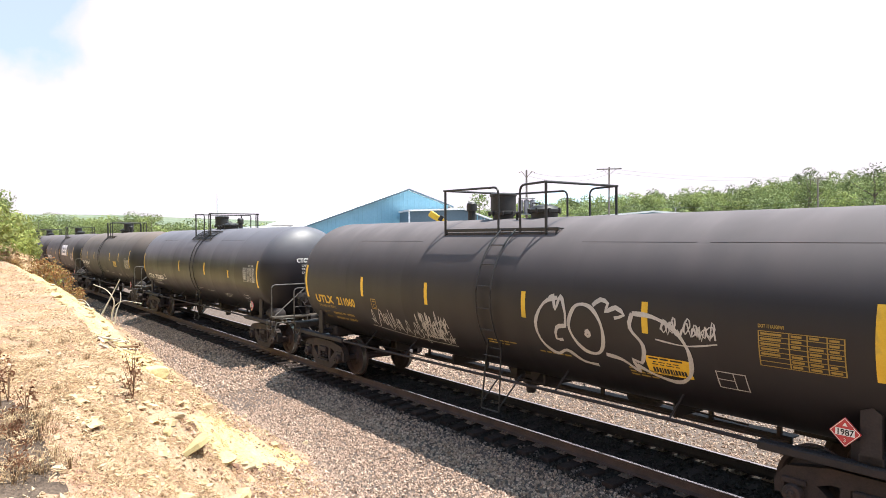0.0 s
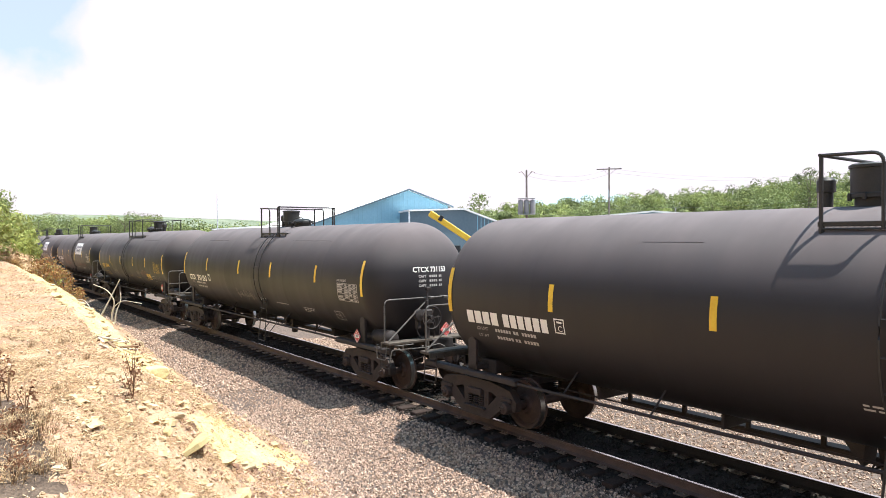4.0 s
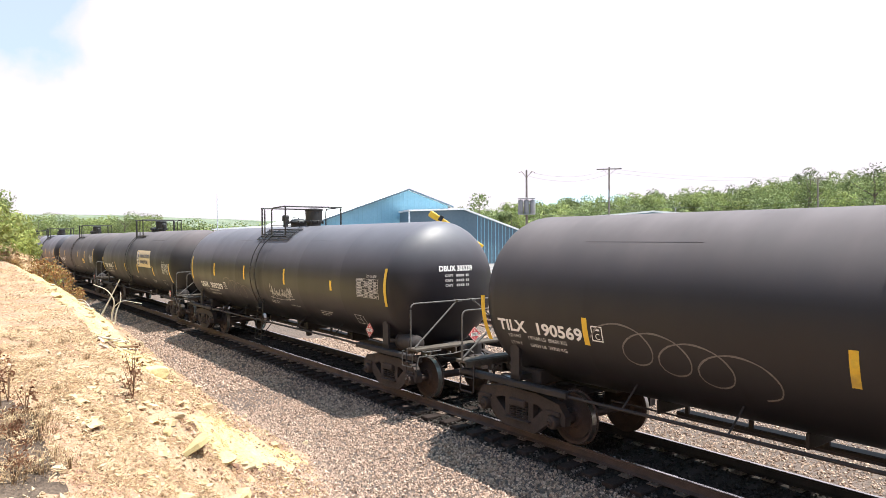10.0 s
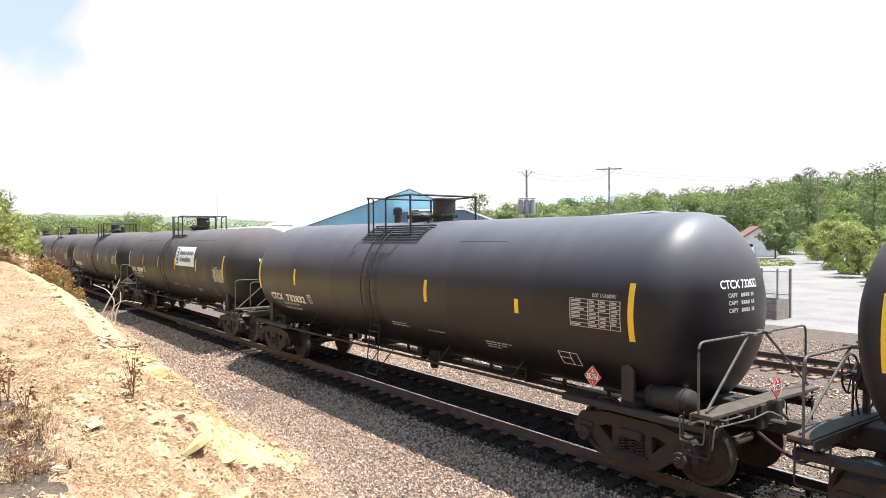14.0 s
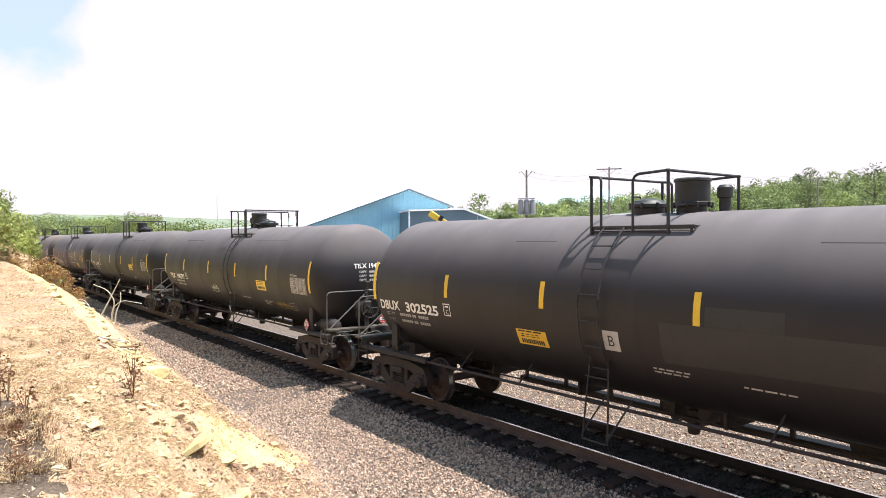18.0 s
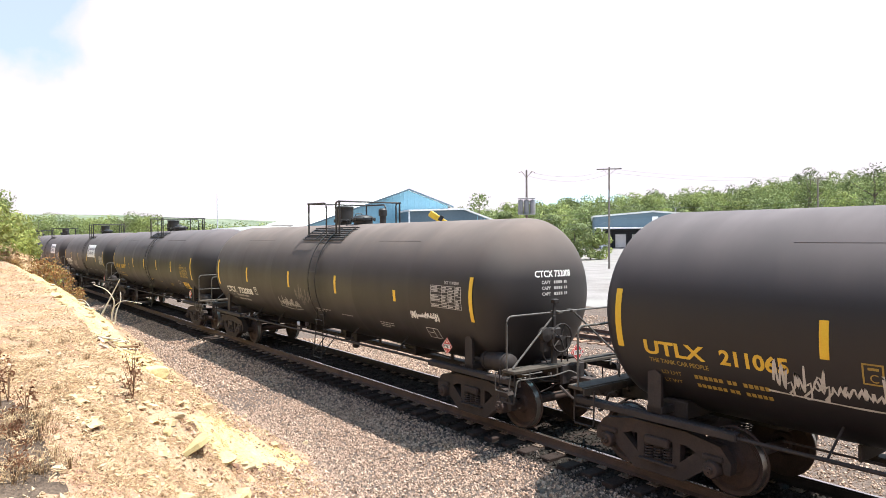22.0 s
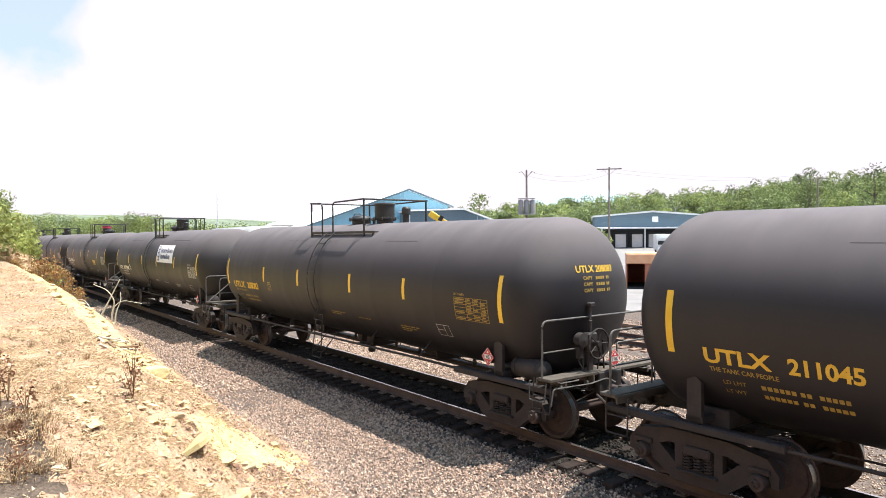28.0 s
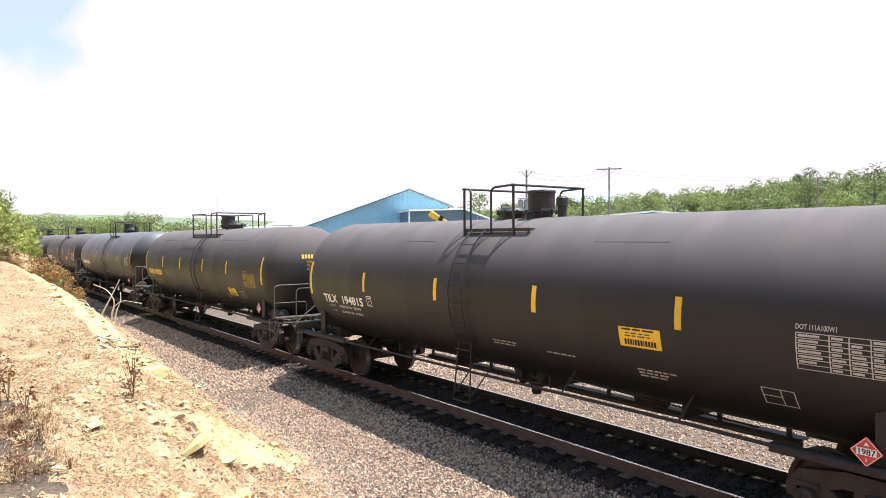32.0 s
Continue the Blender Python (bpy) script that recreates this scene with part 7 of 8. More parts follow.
    for cx, cy, tall, wide, blades in tufts:
        cz = float(height(cx, cy))
        for k in range(blades):
            aa, h = r.uniform(0, 6.28), r.uniform(0.3 * tall, tall)
            q = r.uniform(0.0, wide)
            bx, by = cx + q * math.cos(aa), cy + q * math.sin(aa)
            lean = r.uniform(0.3, 1.0) * h
            i = len(V)
            c, d = math.cos(aa), math.sin(aa)
            for f, g, w in ((0.0, 0.0, 0.003), (0.45, 0.68, 0.0024), (1.0, 0.85, 0.0008)):
                V += [(bx + f * lean * c - w * d, by + f * lean * d + w * c, cz + h * g), (bx + f * lean * c + w * d, by + f * lean * d - w * c, cz + h * g)]
            F += [(i, i + 1, i + 3, i + 2), (i + 2, i + 3, i + 5, i + 4)]
    me = bpy.data.meshes.new("dry_grass")
    me.from_pydata(V, [], F)
    me.materials.append(M_WITHERED)
    tagged(new("dry_grass", me), "tufts of dead tan grass on the bank", "grass", kind="stuff")


M_CLOD = island_material("earth_clods", [(0.153, 0.0978, 0.0595), (0.408, 0.2975, 0.187), (0.595, 0.4845, 0.3315), (0.34, 0.221, 0.1445)], 0.95, 0.1)
M_WITHERED = island_material("withered_grass", [(0.13, 0.08, 0.05), (0.27, 0.18, 0.105), (0.42, 0.30, 0.17), (0.19, 0.12, 0.075)], 0.95, 0.1)
M_RUBBLE = island_material("reddish_rubble", [(0.16, 0.085, 0.06), (0.40, 0.27, 0.19), (0.30, 0.17, 0.125), (0.56, 0.42, 0.30), (0.22, 0.125, 0.095), (0.46, 0.33, 0.22)], 0.95, 0.1)
M_CHIP = island_material("pale_stone_chips", [(0.306, 0.2107, 0.117), (0.45, 0.3311, 0.1911), (0.54, 0.4128, 0.2496), (0.378, 0.2709, 0.1521)], 0.95, 0.1)
make_litter()

# ---- yard beyond the train ----
M_BLUE = material("blue_sheet_metal", (0.20, 0.42, 0.55), 0.45, other=(0.25, 0.48, 0.61), scale=0.3, fine=3, bump=0.05)
M_BLUEDARK = material("slate_blue_sheet_metal", (0.085, 0.14, 0.185), 0.5, other=(0.11, 0.17, 0.215), scale=0.3, fine=3, bump=0.05)
M_ROOFWHITE = material("white_roof", (0.72, 0.72, 0.70), 0.5, other=(0.82, 0.82, 0.80), scale=0.3, fine=3, bump=0.05)
M_TRIM = material("white_trim", (0.70, 0.71, 0.72), 0.5, scale=2, fine=10, bump=0.0)
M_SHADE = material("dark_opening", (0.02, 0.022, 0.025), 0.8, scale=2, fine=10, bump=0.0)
M_DOOR = material("white_dock_door", (0.55, 0.55, 0.56), 0.5, other=(0.66, 0.66, 0.66), scale=2, fine=10, bump=0.05)
M_CRANE = material("machine_yellow", (0.70, 0.42, 0.02), 0.45, other=(0.76, 0.5, 0.05), scale=2, fine=20)
M_POLE = material("weathered_pole", (0.16, 0.135, 0.115), 0.9, other=(0.27, 0.235, 0.205), scale=4, fine=30, bump=0.3)
M_GALV = material("galvanised_steel", (0.26, 0.26, 0.265), 0.5, 0.5, scale=8, fine=40)
M_MAST = material("pale_mast", (0.42, 0.43, 0.44), 0.5, scale=4, fine=30, bump=0.0)
M_WIRE = material("wire", (0.06, 0.06, 0.06), 0.6, bump=0.0)
M_REDBOX = material("rusty_red_container", (0.30, 0.09, 0.05), 0.7, other=(0.42, 0.16, 0.09), scale=1.5, fine=14, grime=(0.20, 0.10, 0.06))
M_ORANGEBOX = material("faded_orange_container", (0.62, 0.30, 0.15), 0.7, other=(0.72, 0.42, 0.26), scale=1.5, fine=14)
M_WHITEBOX = material("white_container", (0.62, 0.62, 0.61), 0.55, other=(0.72, 0.72, 0.70), scale=1.5, fine=14, grime=(0.45, 0.42, 0.38), grime_at=0.66)
M_FENCE = material("grey_board", (0.36, 0.34, 0.31), 0.9, other=(0.52, 0.50, 0.46), scale=3, fine=25, vary=0.2)
M_WALLWHITE = material("white_siding", (0.68, 0.67, 0.65), 0.7, scale=1, fine=8)
M_TILE = material("red_roof", (0.19, 0.09, 0.065), 0.8, other=(0.26, 0.13, 0.095), scale=1, fine=8)
M_GLASSDARK = material("dark_window_glass", (0.03, 0.035, 0.04), 0.1, bump=0.0)


def facing(deg, dist, turn=0.0):
    """The pose of something seen square on: its x runs to the right, its y away."""
    x, y = polar(deg, dist)
    return pose(x, y, float(height(x, y)), 0, 0, deg + turn)


def slab(b, poly, depth0, depth1):
    return b.prism(poly, depth0, depth1)


def ribs(b, x0, x1, z0, top, step, y, size=0.10):
    x = x0
    while x < x1:
        zt = top(x)
        b.box((x, y, (z0 + zt) / 2), (size, 0.05, zt - z0), 0.01)
        x += step


def warehouse():
    t = thing("warehouse", "large blue corrugated metal warehouse with a white roof", "warehouse", m=facing(56.1, 112, 14))
    g = -1.0
    top = lambda x: (11.9 + 0.36 * x) if x < 0 else (11.9 - 0.36 * x)
    b = Build().prism([(-21.5, g), (6.8, g), (6.8, 9.4), (0, 11.9), (-21.5, 4.1)], 0, 60)
    wall = part("wall", b, M_BLUE, t)
    b = Build()
    ribs(b, -21.2, 6.7, g, top, 0.62, -0.02)
    tagged(part("wall_rib", b, M_BLUE, wall), kind="stuff")
    b = Build().prism([(0, 11.92), (-23.0, 3.58), (-23.0, 3.80), (0, 12.16)], -0.5, 60.5)
    part("roof", b, M_ROOFWHITE, t)
    b = Build().prism([(0, 11.92), (0, 12.16), (7.6, 9.36), (7.6, 9.14)], -0.5, 60.5)
    part("roof", b, M_ROOFWHITE, t)
    b = Build().prism([(0, 12.18), (-23.0, 3.82), (-23.0, 3.55), (0, 11.9)], -0.56, -0.5)
    b.prism([(0, 12.18), (0, 11.9), (7.6, 9.12), (7.6, 9.38)], -0.56, -0.5)
    part("gable_trim", b, M_BLUEDARK, t)
    # annex wall in the darker blue, its shade put into the colour
    b = Build().prism([(-1.6, g), (16.6, g), (16.6, 5.2), (7.2, 8.5), (-1.6, 8.2)], -7, -0.6)
    annex = part("annex", b, M_BLUEDARK, t, "lower annex in front of the gable, its shade put into the slate blue")
    b = Build()
    b.prism([(-1.8, 8.22), (7.2, 8.52), (7.2, 8.76), (-1.8, 8.46)], -7.4, -0.58)
    b.prism([(7.2, 8.52), (17.2, 5.0), (17.2, 5.24), (7.2, 8.76)], -7.4, -0.58)
    part("annex_roof", b, M_TRIM, annex)
    b = Build().box((-1.62, -7.05, 3.6), (0.25, 0.1, 9.2), 0.02)
    part("corner_trim", b, M_TRIM, annex)
    b = Build()
    ribs(b, 9.5, 16.4, g, lambda x: 8.5 - 0.351 * (x - 7.2), 0.6, -7.02)
    tagged(part("annex_rib", b, M_BLUE, annex), kind="stuff")


warehouse()


def low_shed(deg, dist, wide, deep, tall, label):
    t = thing("low_shed", label, "shed", m=facing(deg, dist))
    part("wall", Build().box((0, deep / 2, tall / 2 - 0.5), (wide, deep, tall + 1.0), 0.03), M_WALLWHITE, t)
    part("roof", Build().prism([(-wide / 2 - 0.4, tall), (wide / 2 + 0.4, tall), (wide / 2 + 0.4, tall + 0.2), (0, tall + 0.9), (-wide / 2 - 0.4, tall + 0.2)], -0.4, deep + 0.4), M_ROOFWHITE, t)


low_shed(67.6, 150, 22, 20, 6.0, "long low white-roofed shed behind the train")


def white_hall():
    t = thing("white_hall", "tall white-roofed storage hall behind the warehouse", "warehouse", m=facing(61.4, 190))
    part("wall", Build().box((0, 15, 3.0), (41, 30, 9.0), 0.05), M_WALLWHITE, t)
    v = [(-21.2, -0.5, 7.6), (21.2, -0.5, 7.6), (21.2, 31, 7.6), (-21.2, 31, 7.6), (-1.5, 15, 14.0), (1.5, 15, 14.0)]
    part("roof", Build().add(v, [(0, 1, 5, 4), (1, 2, 5), (2, 3, 4, 5), (3, 0, 4), (0, 3, 2, 1)]), M_ROOFWHITE, t)


white_hall()


def dock_building():
    t = thing("dock_building", "long slate-blue warehouse with open loading docks", "warehouse", m=facing(38.2, 172, 3))
    wide, g = 30.2, -1.5
    L, Rr = -7.7, 22.5
    b = Build().prism([(L, g), (Rr, g), (Rr, 7.2), (6.5, 8.6), (L, 7.5)], 0, 40)
    wall = part("wall", b, M_BLUEDARK, t)
    b = Build().prism([(L - 0.4, 7.5), (6.5, 8.62), (Rr + 0.4, 7.2), (Rr + 0.4, 7.55), (6.5, 9.0), (L - 0.4, 7.85)], -0.5, 40.4)
    part("roof", b, M_ROOFWHITE, t)
    part("awning", Build().box(((L + Rr) / 2 - 1, -1.6, 4.8), (wide - 2.5, 3.4, 0.35), 0.04), M_TRIM, t)
    # near-black sheet: the shade inside the open docks put into its colour
    part("dock_wall", Build().box(((L + Rr) / 2 - 1, -0.08, 1.7), (wide - 3, 0.1, 5.6), 0.02), M_SHADE, t)
    for k in range(7):
        x = L + 2.6 + k * 3.9
        d = part("dock_door", Build().box((x, -0.2, 1.7), (2.5, 0.12, 3.2), 0.03), M_DOOR, t)
        b = Build()
        for s in (-1, 1):
            b.box((x + s * 1.55, -0.4, 1.7), (0.4, 0.5, 3.9), 0.05)
        b.box((x, -0.4, 3.6), (3.5, 0.5, 0.4), 0.05)
        part("dock_seal", b, M_SHADE, d)
    for k in range(3):
        part("awning_post", Build().tube([(L + 2 + k * 10, -3.1, g), (L + 2 + k * 10, -3.1, 4.8)], 0.14, 8), M_TRIM, t)
    part("wall_sign", Build().box((6.9, -0.1, 6.9), (1.4, 0.12, 1.3), 0.04), M_TRIM, t, "small square white sign")
    part("vent_pipe", Build().tube([(11.7, 1, 7.8), (11.7, 1, 9.6)], 0.16, 8), M_GALV, t)
    part("end_panel", Build().box((Rr - 1.2, -0.06, 6.0), (0.9, 0.1, 1.6), 0.03), M_TRIM, t)


dock_building()


def far_mountain():
    """A low mountain on the horizon, the haze of distance put into its colour."""
    x = np.linspace(-1, 1, 41)
    top = 1.0 - x * x + 0.06 * np.sin(7 * x + 1) + 0.03 * np.sin(17 * x)
    v, f = [], []
    for t, h in zip(x, top):
        p, q = polar(41.7 - 4.6 * t, 3300), polar(41.7 - 4.6 * t, 3000)
        v += [(*q, -5.0), (*p, 150 + 92 * max(0.0, float(h)))]
    for i in range(40):
        f.append((2 * i, 2 * i + 2, 2 * i + 3, 2 * i + 1))
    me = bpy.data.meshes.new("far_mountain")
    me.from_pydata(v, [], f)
    me.materials.append(material("hazed_slope", (0.42, 0.54, 0.64), 0.95, other=(0.46, 0.58, 0.68), scale=0.002, fine=0.01, bump=0.0, spec=0.0))
    tagged(new("far_mountain", me), "mountain far off on the horizon, coloured pale blue for haze", "mountain", kind="structure")


far_mountain()


def van():
    t = thing("box_truck", "white box truck parked nose out at the loading dock", "truck", m=facing(35.15, 148, 5) @ Matrix.Scale(1.22, 4))
    part("box", Build().box((0, 3.9, 2.2), (2.9, 5.0, 2.7), 0.08), M_WHITEBOX, t)
    b = Build().prism([(-1.3, 0.5), (1.3, 0.5), (1.33, 1.7), (1.2, 2.75), (1.05, 2.9), (-1.05, 2.9), (-1.2, 2.75), (-1.33, 1.7)], 0, 1.4)
    cab = part("cab", b, M_WHITEBOX, t)
    part("windscreen", Build().prism([(-1.2, 1.75), (1.2, 1.75), (1.1, 2.4), (-1.1, 2.4)], -0.05, 0.02), M_GLASSDARK, cab)
    part("grille", Build().box((0, -0.03, 1.15), (1.5, 0.08, 0.42), 0.03), M_SHADE, cab)
    part("bumper", Build().box((0, -0.10, 0.68), (2.6, 0.22, 0.26), 0.05), M_GALV, cab)
    for x in (-1.02, 1.02):
        part("headlight", Build().box((x, -0.04, 1.15), (0.36, 0.08, 0.24), 0.04), M_TRIM, cab)
    for x in (-1.15, 1.15):
        for y in (0.6, 5.2):
            w = part("wheel", Build().turn([(0.0, -0.14), (0.24, -0.14), (0.44, -0.13), (0.45, 0.0), (0.44, 0.13), (0.24, 0.14), (0.0, 0.14)], "x", 18, (x, y, 0.45)), M_SHADE, t)


van()


def container(deg, dist, size, mat, label, turn):
    w, d, h = size
    t = thing("shipping_container", label, "container", m=facing(deg, dist, turn))
    part("shell", Build().box((0, d / 2, h / 2), (w, d, h), 0.05), mat, t)
    b = Build()
    x = -w / 2 + 0.15
    while x < w / 2:
        b.box((x, -0.02, h / 2), (0.10, 0.06, h - 0.3), 0.01)
        x += 0.28
    tagged(part("corrugation", b, mat, t), kind="stuff")
    part("roof", Build().box((0, d / 2, h + 0.03), (w + 0.06, d + 0.06, 0.10), 0.02), mat, t)


def open_container(deg, dist, turn):
    """A container seen end on: one door open on the dark inside, the other shut."""
    w, d, h = 2.44, 6.0, 2.75
    t = thing("shipping_container", "faded orange steel container with one red door shut", "container", m=facing(deg, dist, turn))
    for x in (-w / 2 + 0.04, w / 2 - 0.04):
        part("side_wall", Build().box((x, d / 2, h / 2), (0.08, d, h), 0.015), M_REDBOX, t)
    part("back_wall", Build().box((0, d - 0.04, h / 2), (w - 0.16, 0.08, h), 0.015), M_REDBOX, t)
    part("floor_panel", Build().box((0, d / 2, 0.08), (w - 0.16, d - 0.1, 0.14), 0.01), M_SHADE, t)
    part("roof", Build().box((0, d / 2, h + 0.04), (w + 0.04, d + 0.04, 0.08), 0.02), M_ORANGEBOX, t)
    part("fascia", Build().box((0, -0.03, h - 0.36), (w + 0.02, 0.10, 0.74), 0.03), M_ORANGEBOX, t, "sun-faded orange panel over the doors")
    door = part("door", Build().box((0.68, -0.02, 1.0), (1.0, 0.07, 1.96), 0.02), M_REDBOX, t, "weathered red steel door")
    for x in (0.42, 0.94):
        part("lock_rod", Build().tube([(x, -0.08, 0.1), (x, -0.08, 1.9)], 0.02, 6), M_GALV, door)


open_container(36.9, 56.0, 2)
container(32.5, 74, (2.5, 4.5, 2.8), M_WHITEBOX, "white storage container in the yard", 22)


def yellow_crane():
    t = thing("lift_machine", "yellow telescopic lift with its boom raised", "lift", m=facing(53.7, 84))
    base = part("carriage", Build().box((3.0, 1.2, 1.3), (4.4, 2.2, 1.2), 0.15), M_CRANE, t)
    part("cab", Build().box((2.2, 0.6, 2.5), (1.4, 1.2, 1.5), 0.12), M_GLASSDARK, base)
    for x in (1.3, 4.7):
        for y in (0.1, 2.3):
            part("wheel", Build().turn([(0.0, -0.25), (0.4, -0.25), (0.7, -0.2), (0.72, 0.0), (0.7, 0.2), (0.4, 0.25), (0.0, 0.25)], "y", 18, (x, y, 0.62)), M_SHADE, t)
    d = Vector((-4.9, 0, 3.3))
    m = d.to_track_quat("X", "Z").to_matrix()
    part("boom", Build().box((2.55, 1.2, 4.9), (7.4, 0.75, 0.75), 0.06, m), M_CRANE, t)
    head = part("boom_head", Build().box((-0.5, 1.2, 6.95), (1.0, 0.9, 0.8), 0.1, m), M_CRANE, t)
    part("hook_block", Build().box((0.5, 0.75, 6.55), (0.5, 0.2, 0.7), 0.05, m), M_SHADE, head)


yellow_crane()


def utility_pole(deg, dist, tall, label, arms=1, radius=0.15, boxes=0, thin=False):
    t = thing("utility_pole", label, "utility pole", "utility poles", m=facing(deg, dist))
    part("pole", Build().tube([(0, 0, -0.5), (0, 0, tall * 0.5), (0, 0, tall)], [radius, radius * 0.85, radius * 0.65], 9), M_MAST if thin else M_POLE, t)
    for k in range(arms):
        z = tall - 0.25 - 1.3 * k
        arm = part("crossarm", Build().box((0, -0.14, z), (3.2 - 0.8 * k, 0.12, 0.14), 0.01), M_POLE, t)
        for x in (-1.4, -0.7, 0.7, 1.4):
            part("insulator", Build().turn([(0.0, z + 0.05), (0.05, z + 0.07), (0.06, z + 0.16), (0.03, z + 0.24), (0.0, z + 0.25)], "z", 8, (x * (1 - 0.25 * k), -0.14, 0)), M_TRIM, arm)
        for s in (-1, 1):
            part("brace", Build().tube([(s * 0.8, -0.16, z - 0.05), (0, -0.16, z - 0.8)], 0.025, 5), M_POLE, arm)
    for k in range(boxes):
        x = (-0.62, 0.0, 0.62)[k]
        can = part("transformer", Build().turn([(0.0, tall - 4.6), (0.27, tall - 4.6), (0.29, tall - 4.5), (0.29, tall - 3.3), (0.24, tall - 3.2), (0.0, tall - 3.15)], "z", 14, (x, -0.5, 0)), M_GALV, t)
        part("bushing", Build().tube([(x, -0.5, tall - 3.2), (x, -0.5, tall - 2.9)], 0.05, 6), M_TRIM, can)
    if boxes:
        for z in (tall - 4.65, tall - 3.05):
            part("rack", Build().box((0, -0.45, z), (1.8, 0.9, 0.08), 0.01), M_GALV, t)
        for x in (-0.5, 0.55):
            part("bracket", Build().tube([(0, -0.1, tall - 0.8), (x, -0.2, tall - 0.2), (x * 1.6, -0.2, tall - 0.3)], 0.04, 6), M_POLE, t)
    return t


utility_pole(39.5, 92, 13.3, "wooden utility pole with one crossarm", 1)
utility_pole(46.2, 72, 11.2, "wooden utility pole carrying three grey transformers", 0, 0.15, 3)
utility_pole(24.4, 126, 13.6, "wooden utility pole before the woods", 1, 0.16)
utility_pole(71.5, 140, 12.8, "slender grey steel mast", 0, 0.13, 0, True)


def wires():
    ends = [(polar(46.2, 72), 10.4), (polar(39.5, 92), 12.4), (polar(24.4, 126), 13.4), (polar(5, 120), 14.5)]
    low = [(polar(46.2, 72), 6.2), (polar(39.5, 92), 7.6), (polar(24.4, 126), 9.6), (polar(5, 120), 9.5)]
    for rows, n in ((ends, 2), (low, 4)):
        for k in range(n):
            b = Build()
            for (p, z0), (q, z1) in zip(rows, rows[1:]):
                pts = []
                for i in range(9):
                    s = i / 8
                    pts.append((p[0] + (q[0] - p[0]) * s + 0.4 * k, p[1] + (q[1] - p[1]) * s, z0 + (z1 - z0) * s - 0.55 * k - 3.2 * s * (1 - s)))
                b.tube(pts, 0.010, 4)
            tagged(part("overhead_wire", b, M_WIRE, None), "dark overhead wire strung between utility poles", "wire", "overhead wires")


wires()


def board_fence(p, q, tall, step, label, wide, mat):
    """Upright boards on rails from p to q."""
    p, q = Vector(p), Vector(q)
    ln = (q - p).length
    t = thing("board_fence", label, "fence", m=pose(p.x, p.y, float(height(p.x, p.y)), 0, 0, math.degrees(math.atan2(q.y - p.y, q.x - p.x))))
    me = Build().box((0, 0, 0), (wide, 0.03, tall), 0.006).mesh("board")
    for k in range(int(ln / step)):
        put("board", me, mat, t, pose(k * step + step / 2, 0, tall / 2 + 0.02 * math.sin(k * 1.7)))
    for z in (0.4, tall - 0.4):
        part("rail", Build().box((ln / 2, 0.05, z), (ln, 0.05, 0.10), 0.008), mat, t)


board_fence(polar(32.2, 66), polar(30.0, 40), 2.4, 0.42, "tall weathered grey board fence round the yard", 0.26, M_FENCE)
board_fence(polar(32.0, 118), polar(28.5, 135), 2.2, 0.30, "long pale board fence beside the road", 0.26, M_WHITEBOX)


def chain_fence():
    t = thing("chain_link_fence", "galvanised chain-link fence with leaning posts", "fence", m=pose(*polar(30.0, 39.6), -0.62))
    a, c = polar(30.0, 39.6), polar(26.2, 38.5)
    dx, dy = c[0] - a[0], c[1] - a[1]
    for k, s in enumerate((0.0, 0.22, 0.5, 0.78, 1.0)):
        part("post", Build().tube([(dx * s, dy * s, 0), (dx * s, dy * s, 2.5)], 0.05 if k < 4 else 0.07, 8), M_POLE if k == 4 else M_GALV, t)
    for z in (2.35, 1.2):
        part("rail", Build().tube([(0, 0, z), (dx, dy, z)], 0.025, 6), M_GALV, t)
    b = Build()
    n = 34
    for k in range(n):
        s0 = k / n
        for sg in (1, -1):
            s1 = s0 + sg * 0.45
            lo, hi = max(0, min(1, s0)), max(0, min(1, s1))
            zz = 2.3 * abs(hi - s0) / 0.45
            b.tube([(dx * s0, dy * s0, 0.05), (dx * hi, dy * hi, 0.05 + zz)], 0.006, 3, False)
    tagged(part("wire_mesh", b, M_GALV, t), kind="stuff")


chain_fence()


def tie_stack():
    r = random.Random(7)
    me = Build().box((0, 0, 0), (2.6, 0.22, 0.18), 0.014).mesh("old_tie")
    for k in range(16):
        row = k // 6
        x, y = -16.6 + r.uniform(-0.6, 0.6), 16.2 + (k % 6) * 0.36 + r.uniform(-0.08, 0.08)
        ob = put("old_tie", me, M_OLDTIE, None, pose(x, y, -0.46 + row * 0.19, 0, r.uniform(-1.5, 1.5), r.uniform(-9, 9)))
        tagged(ob, "old weathered brown wooden railway tie in a loose pile", "railway tie", "pile of old ties")
    for k in range(5):
        ob = put("old_tie", me, M_OLDTIE, None, pose(-18.6 + k * 0.5, 15.4 + 0.5 * k, -0.46, 0, 0, r.uniform(-40, 20)))
        tagged(ob, "old weathered brown wooden railway tie lying loose", "railway tie", "pile of old ties")


tie_stack()


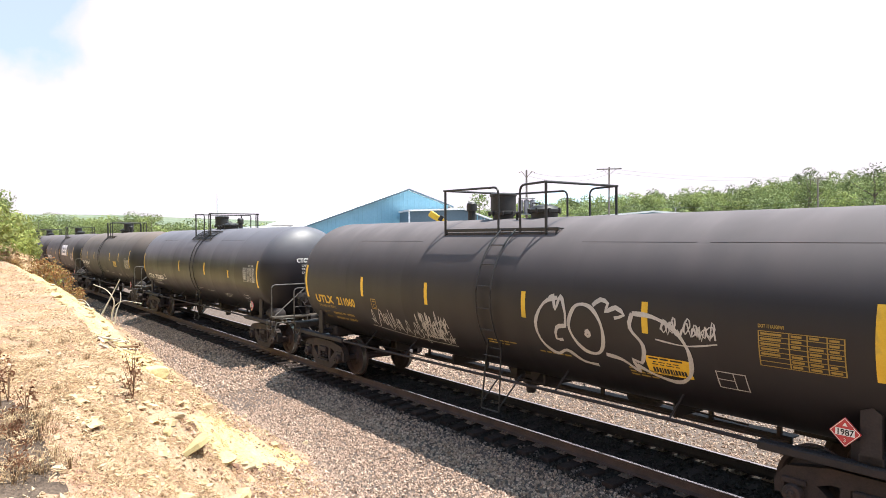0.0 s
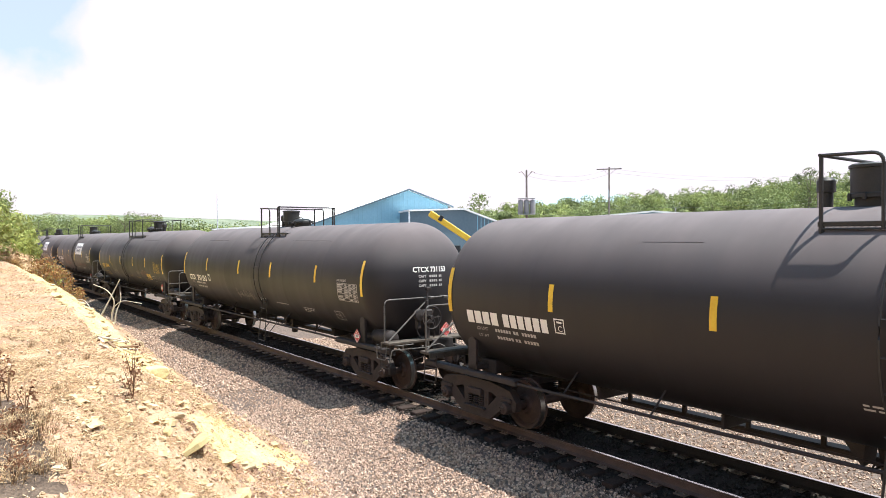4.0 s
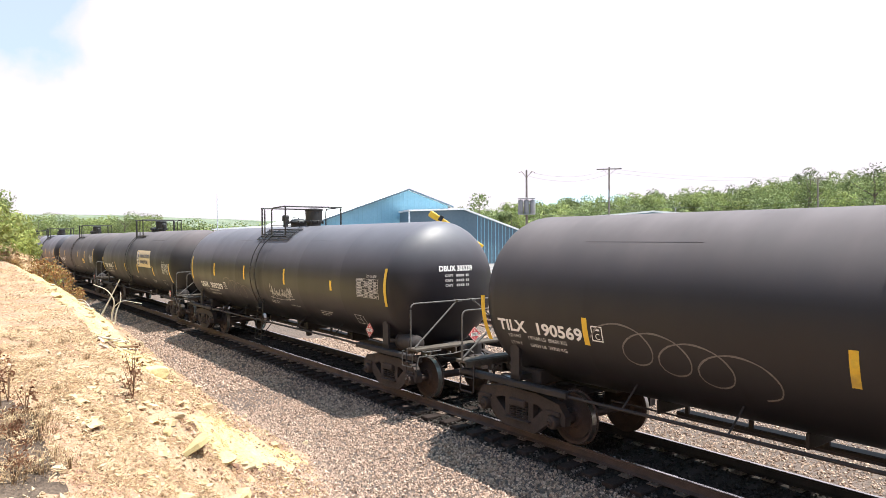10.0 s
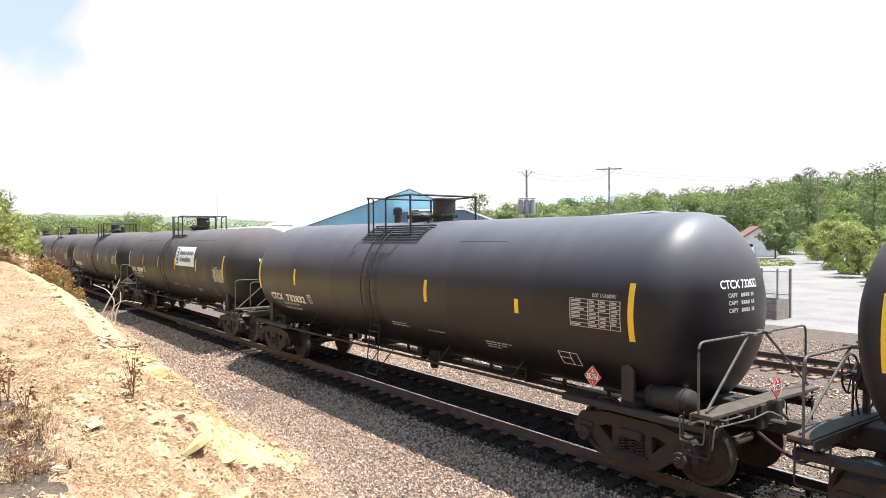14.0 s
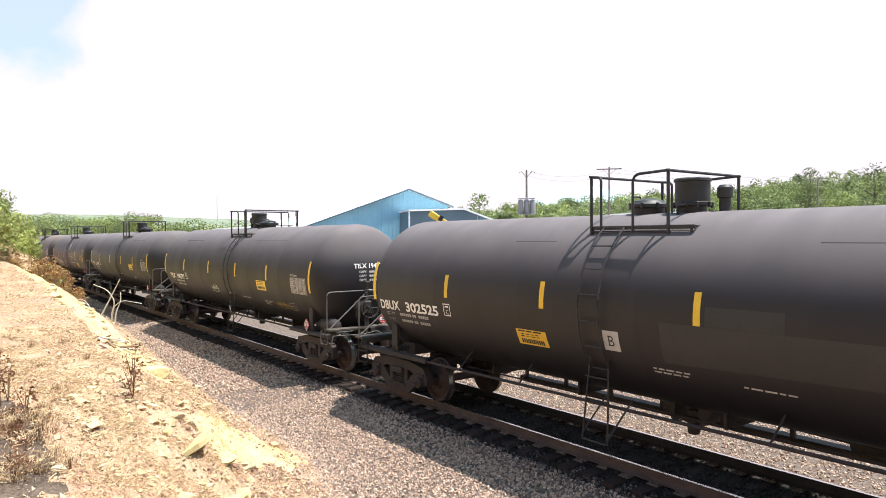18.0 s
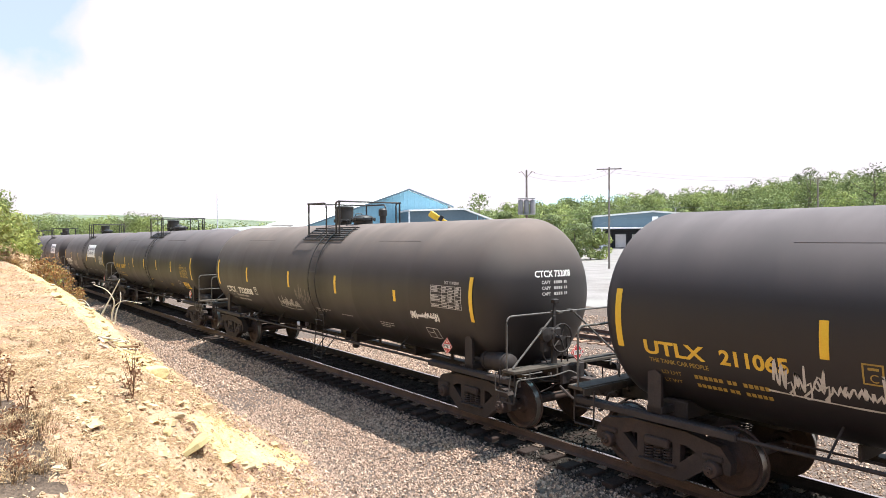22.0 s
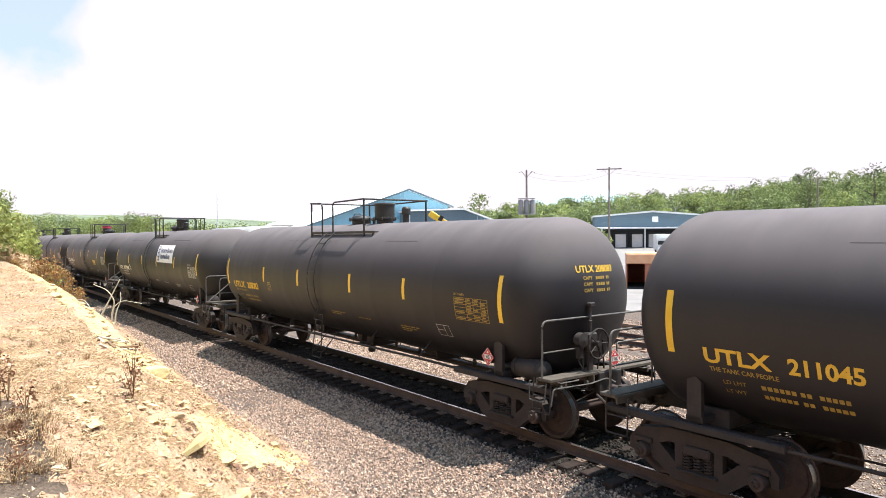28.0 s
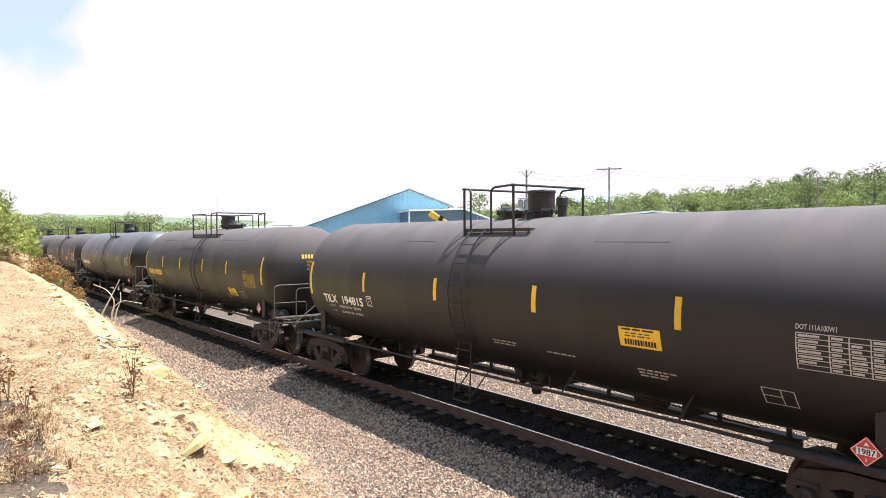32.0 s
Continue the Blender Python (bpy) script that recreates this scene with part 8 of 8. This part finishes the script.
def scrap():
    r = random.Random(17)
    for k in range(9):
        deg, dist = 32.6 + r.uniform(-1.8, 1.6), 44 + r.uniform(-6, 8)
        m = facing(deg, dist, r.uniform(0, 180))
        t = thing("scrap_drum", "grey and rusty steel drum among yard scrap", "drum", "yard scrap", m @ pose(0, 0, 0.02))
        part("drum", Build().turn([(0.0, 0.0), (0.29, 0.0), (0.29, 0.28), (0.305, 0.29), (0.29, 0.30), (0.29, 0.58), (0.305, 0.59), (0.29, 0.60), (0.29, 0.88), (0.27, 0.88), (0.27, 0.85), (0.0, 0.85)], "z", 16), M_GALV if k % 2 else M_OLDTIE, t)
    for k in range(8):
        deg, dist = 32.0 + r.uniform(-2.0, 2.0), 40 + r.uniform(-5, 6)
        x, y = polar(deg, dist)
        t = put("scrap_pipe", Build().tube([(-1.6, 0, 0.06), (1.6, 0, 0.08)], 0.055, 7).mesh("scrap_pipe"), M_GALV, None, pose(x, y, float(height(x, y)), 0, 0, r.uniform(0, 180)))
        tagged(t, "length of steel pipe lying in the yard", "pipe", "yard scrap")
    x, y = polar(27.8, 38)
    t = thing("pallet_box", "dark wooden crate by the chain-link fence", "crate", m=pose(x, y, float(height(x, y))))
    for k in range(5):
        part("slat", Build().box((0, -0.6, 0.1 + 0.2 * k), (1.6, 0.04, 0.15), 0.006), M_POLE, t)
        part("slat", Build().box((0, 0.6, 0.1 + 0.2 * k), (1.6, 0.04, 0.15), 0.006), M_POLE, t)
    for sx in (-0.78, 0.78):
        part("crate_end", Build().box((sx, 0, 0.5), (0.06, 1.15, 1.0), 0.006), M_POLE, t)


scrap()


def house():
    t = thing("house", "small white house with a red roof among the trees", "house", m=facing(28.3, 142, 12))
    part("wall", Build().prism([(-3.2, -0.8), (3.2, -0.8), (3.2, 3.4), (-3.2, 3.4)], 0, 8), M_WALLWHITE, t)
    part("gable", Build().prism([(-3.2, 3.4), (3.2, 3.4), (0, 5.6)], 0.02, 7.98), M_WALLWHITE, t)
    for s in (-1, 1):
        part("roof", Build().prism([(0, 5.6), (s * 3.9, 3.0), (s * 3.9, 3.25), (0, 5.88)], -0.5, 8.5), M_TILE, t)
    for x in (-1.6, 1.6):
        w = part("window", Build().box((x, -0.03, 1.9), (1.1, 0.08, 1.3), 0.02), M_TRIM, t)
        part("pane", Build().box((x, -0.08, 1.9), (0.85, 0.04, 1.05), 0.01), M_GLASSDARK, w)


house()


def make_verge():
    """Strips of weeds in the yard, and unseen woods added behind the camera's bank."""
    r = random.Random(21)
    pts, rad = [], []
    for k in range(120):
        deg, dist = r.uniform(26, 34), r.uniform(104, 128)
        x, y = polar(deg, dist)
        pts.append((x, y, float(height(x, y)) + 0.1))
        rad.append(r.uniform(0.3, 0.8))
    tagged(leaves("weed_strip", pts, rad, 60, 0.14, M_LEAFBRIGHT, 77, None, 0.35), "low yellow-green weeds along the yard's edge", "weeds", kind="stuff")
    # unseen woods behind the camera, added to hold back low sky light
    pts, rad = [], []
    for k in range(120):
        x, y = r.uniform(-80, 60), r.uniform(-60, -32)
        z = float(height(x, y))
        p, q = crown_points(r, r.uniform(5, 8), r.uniform(5, 7), 0.4, 7)
        pts += [(x + a, y + b, z + c) for a, b, c in p]
        rad += q
    tagged(leaves("woods", pts, rad, 14, 0.8, M_LEAF, 78), "unseen green woods added on the slope behind the camera", "woods", kind="stuff")


make_verge()


motions()
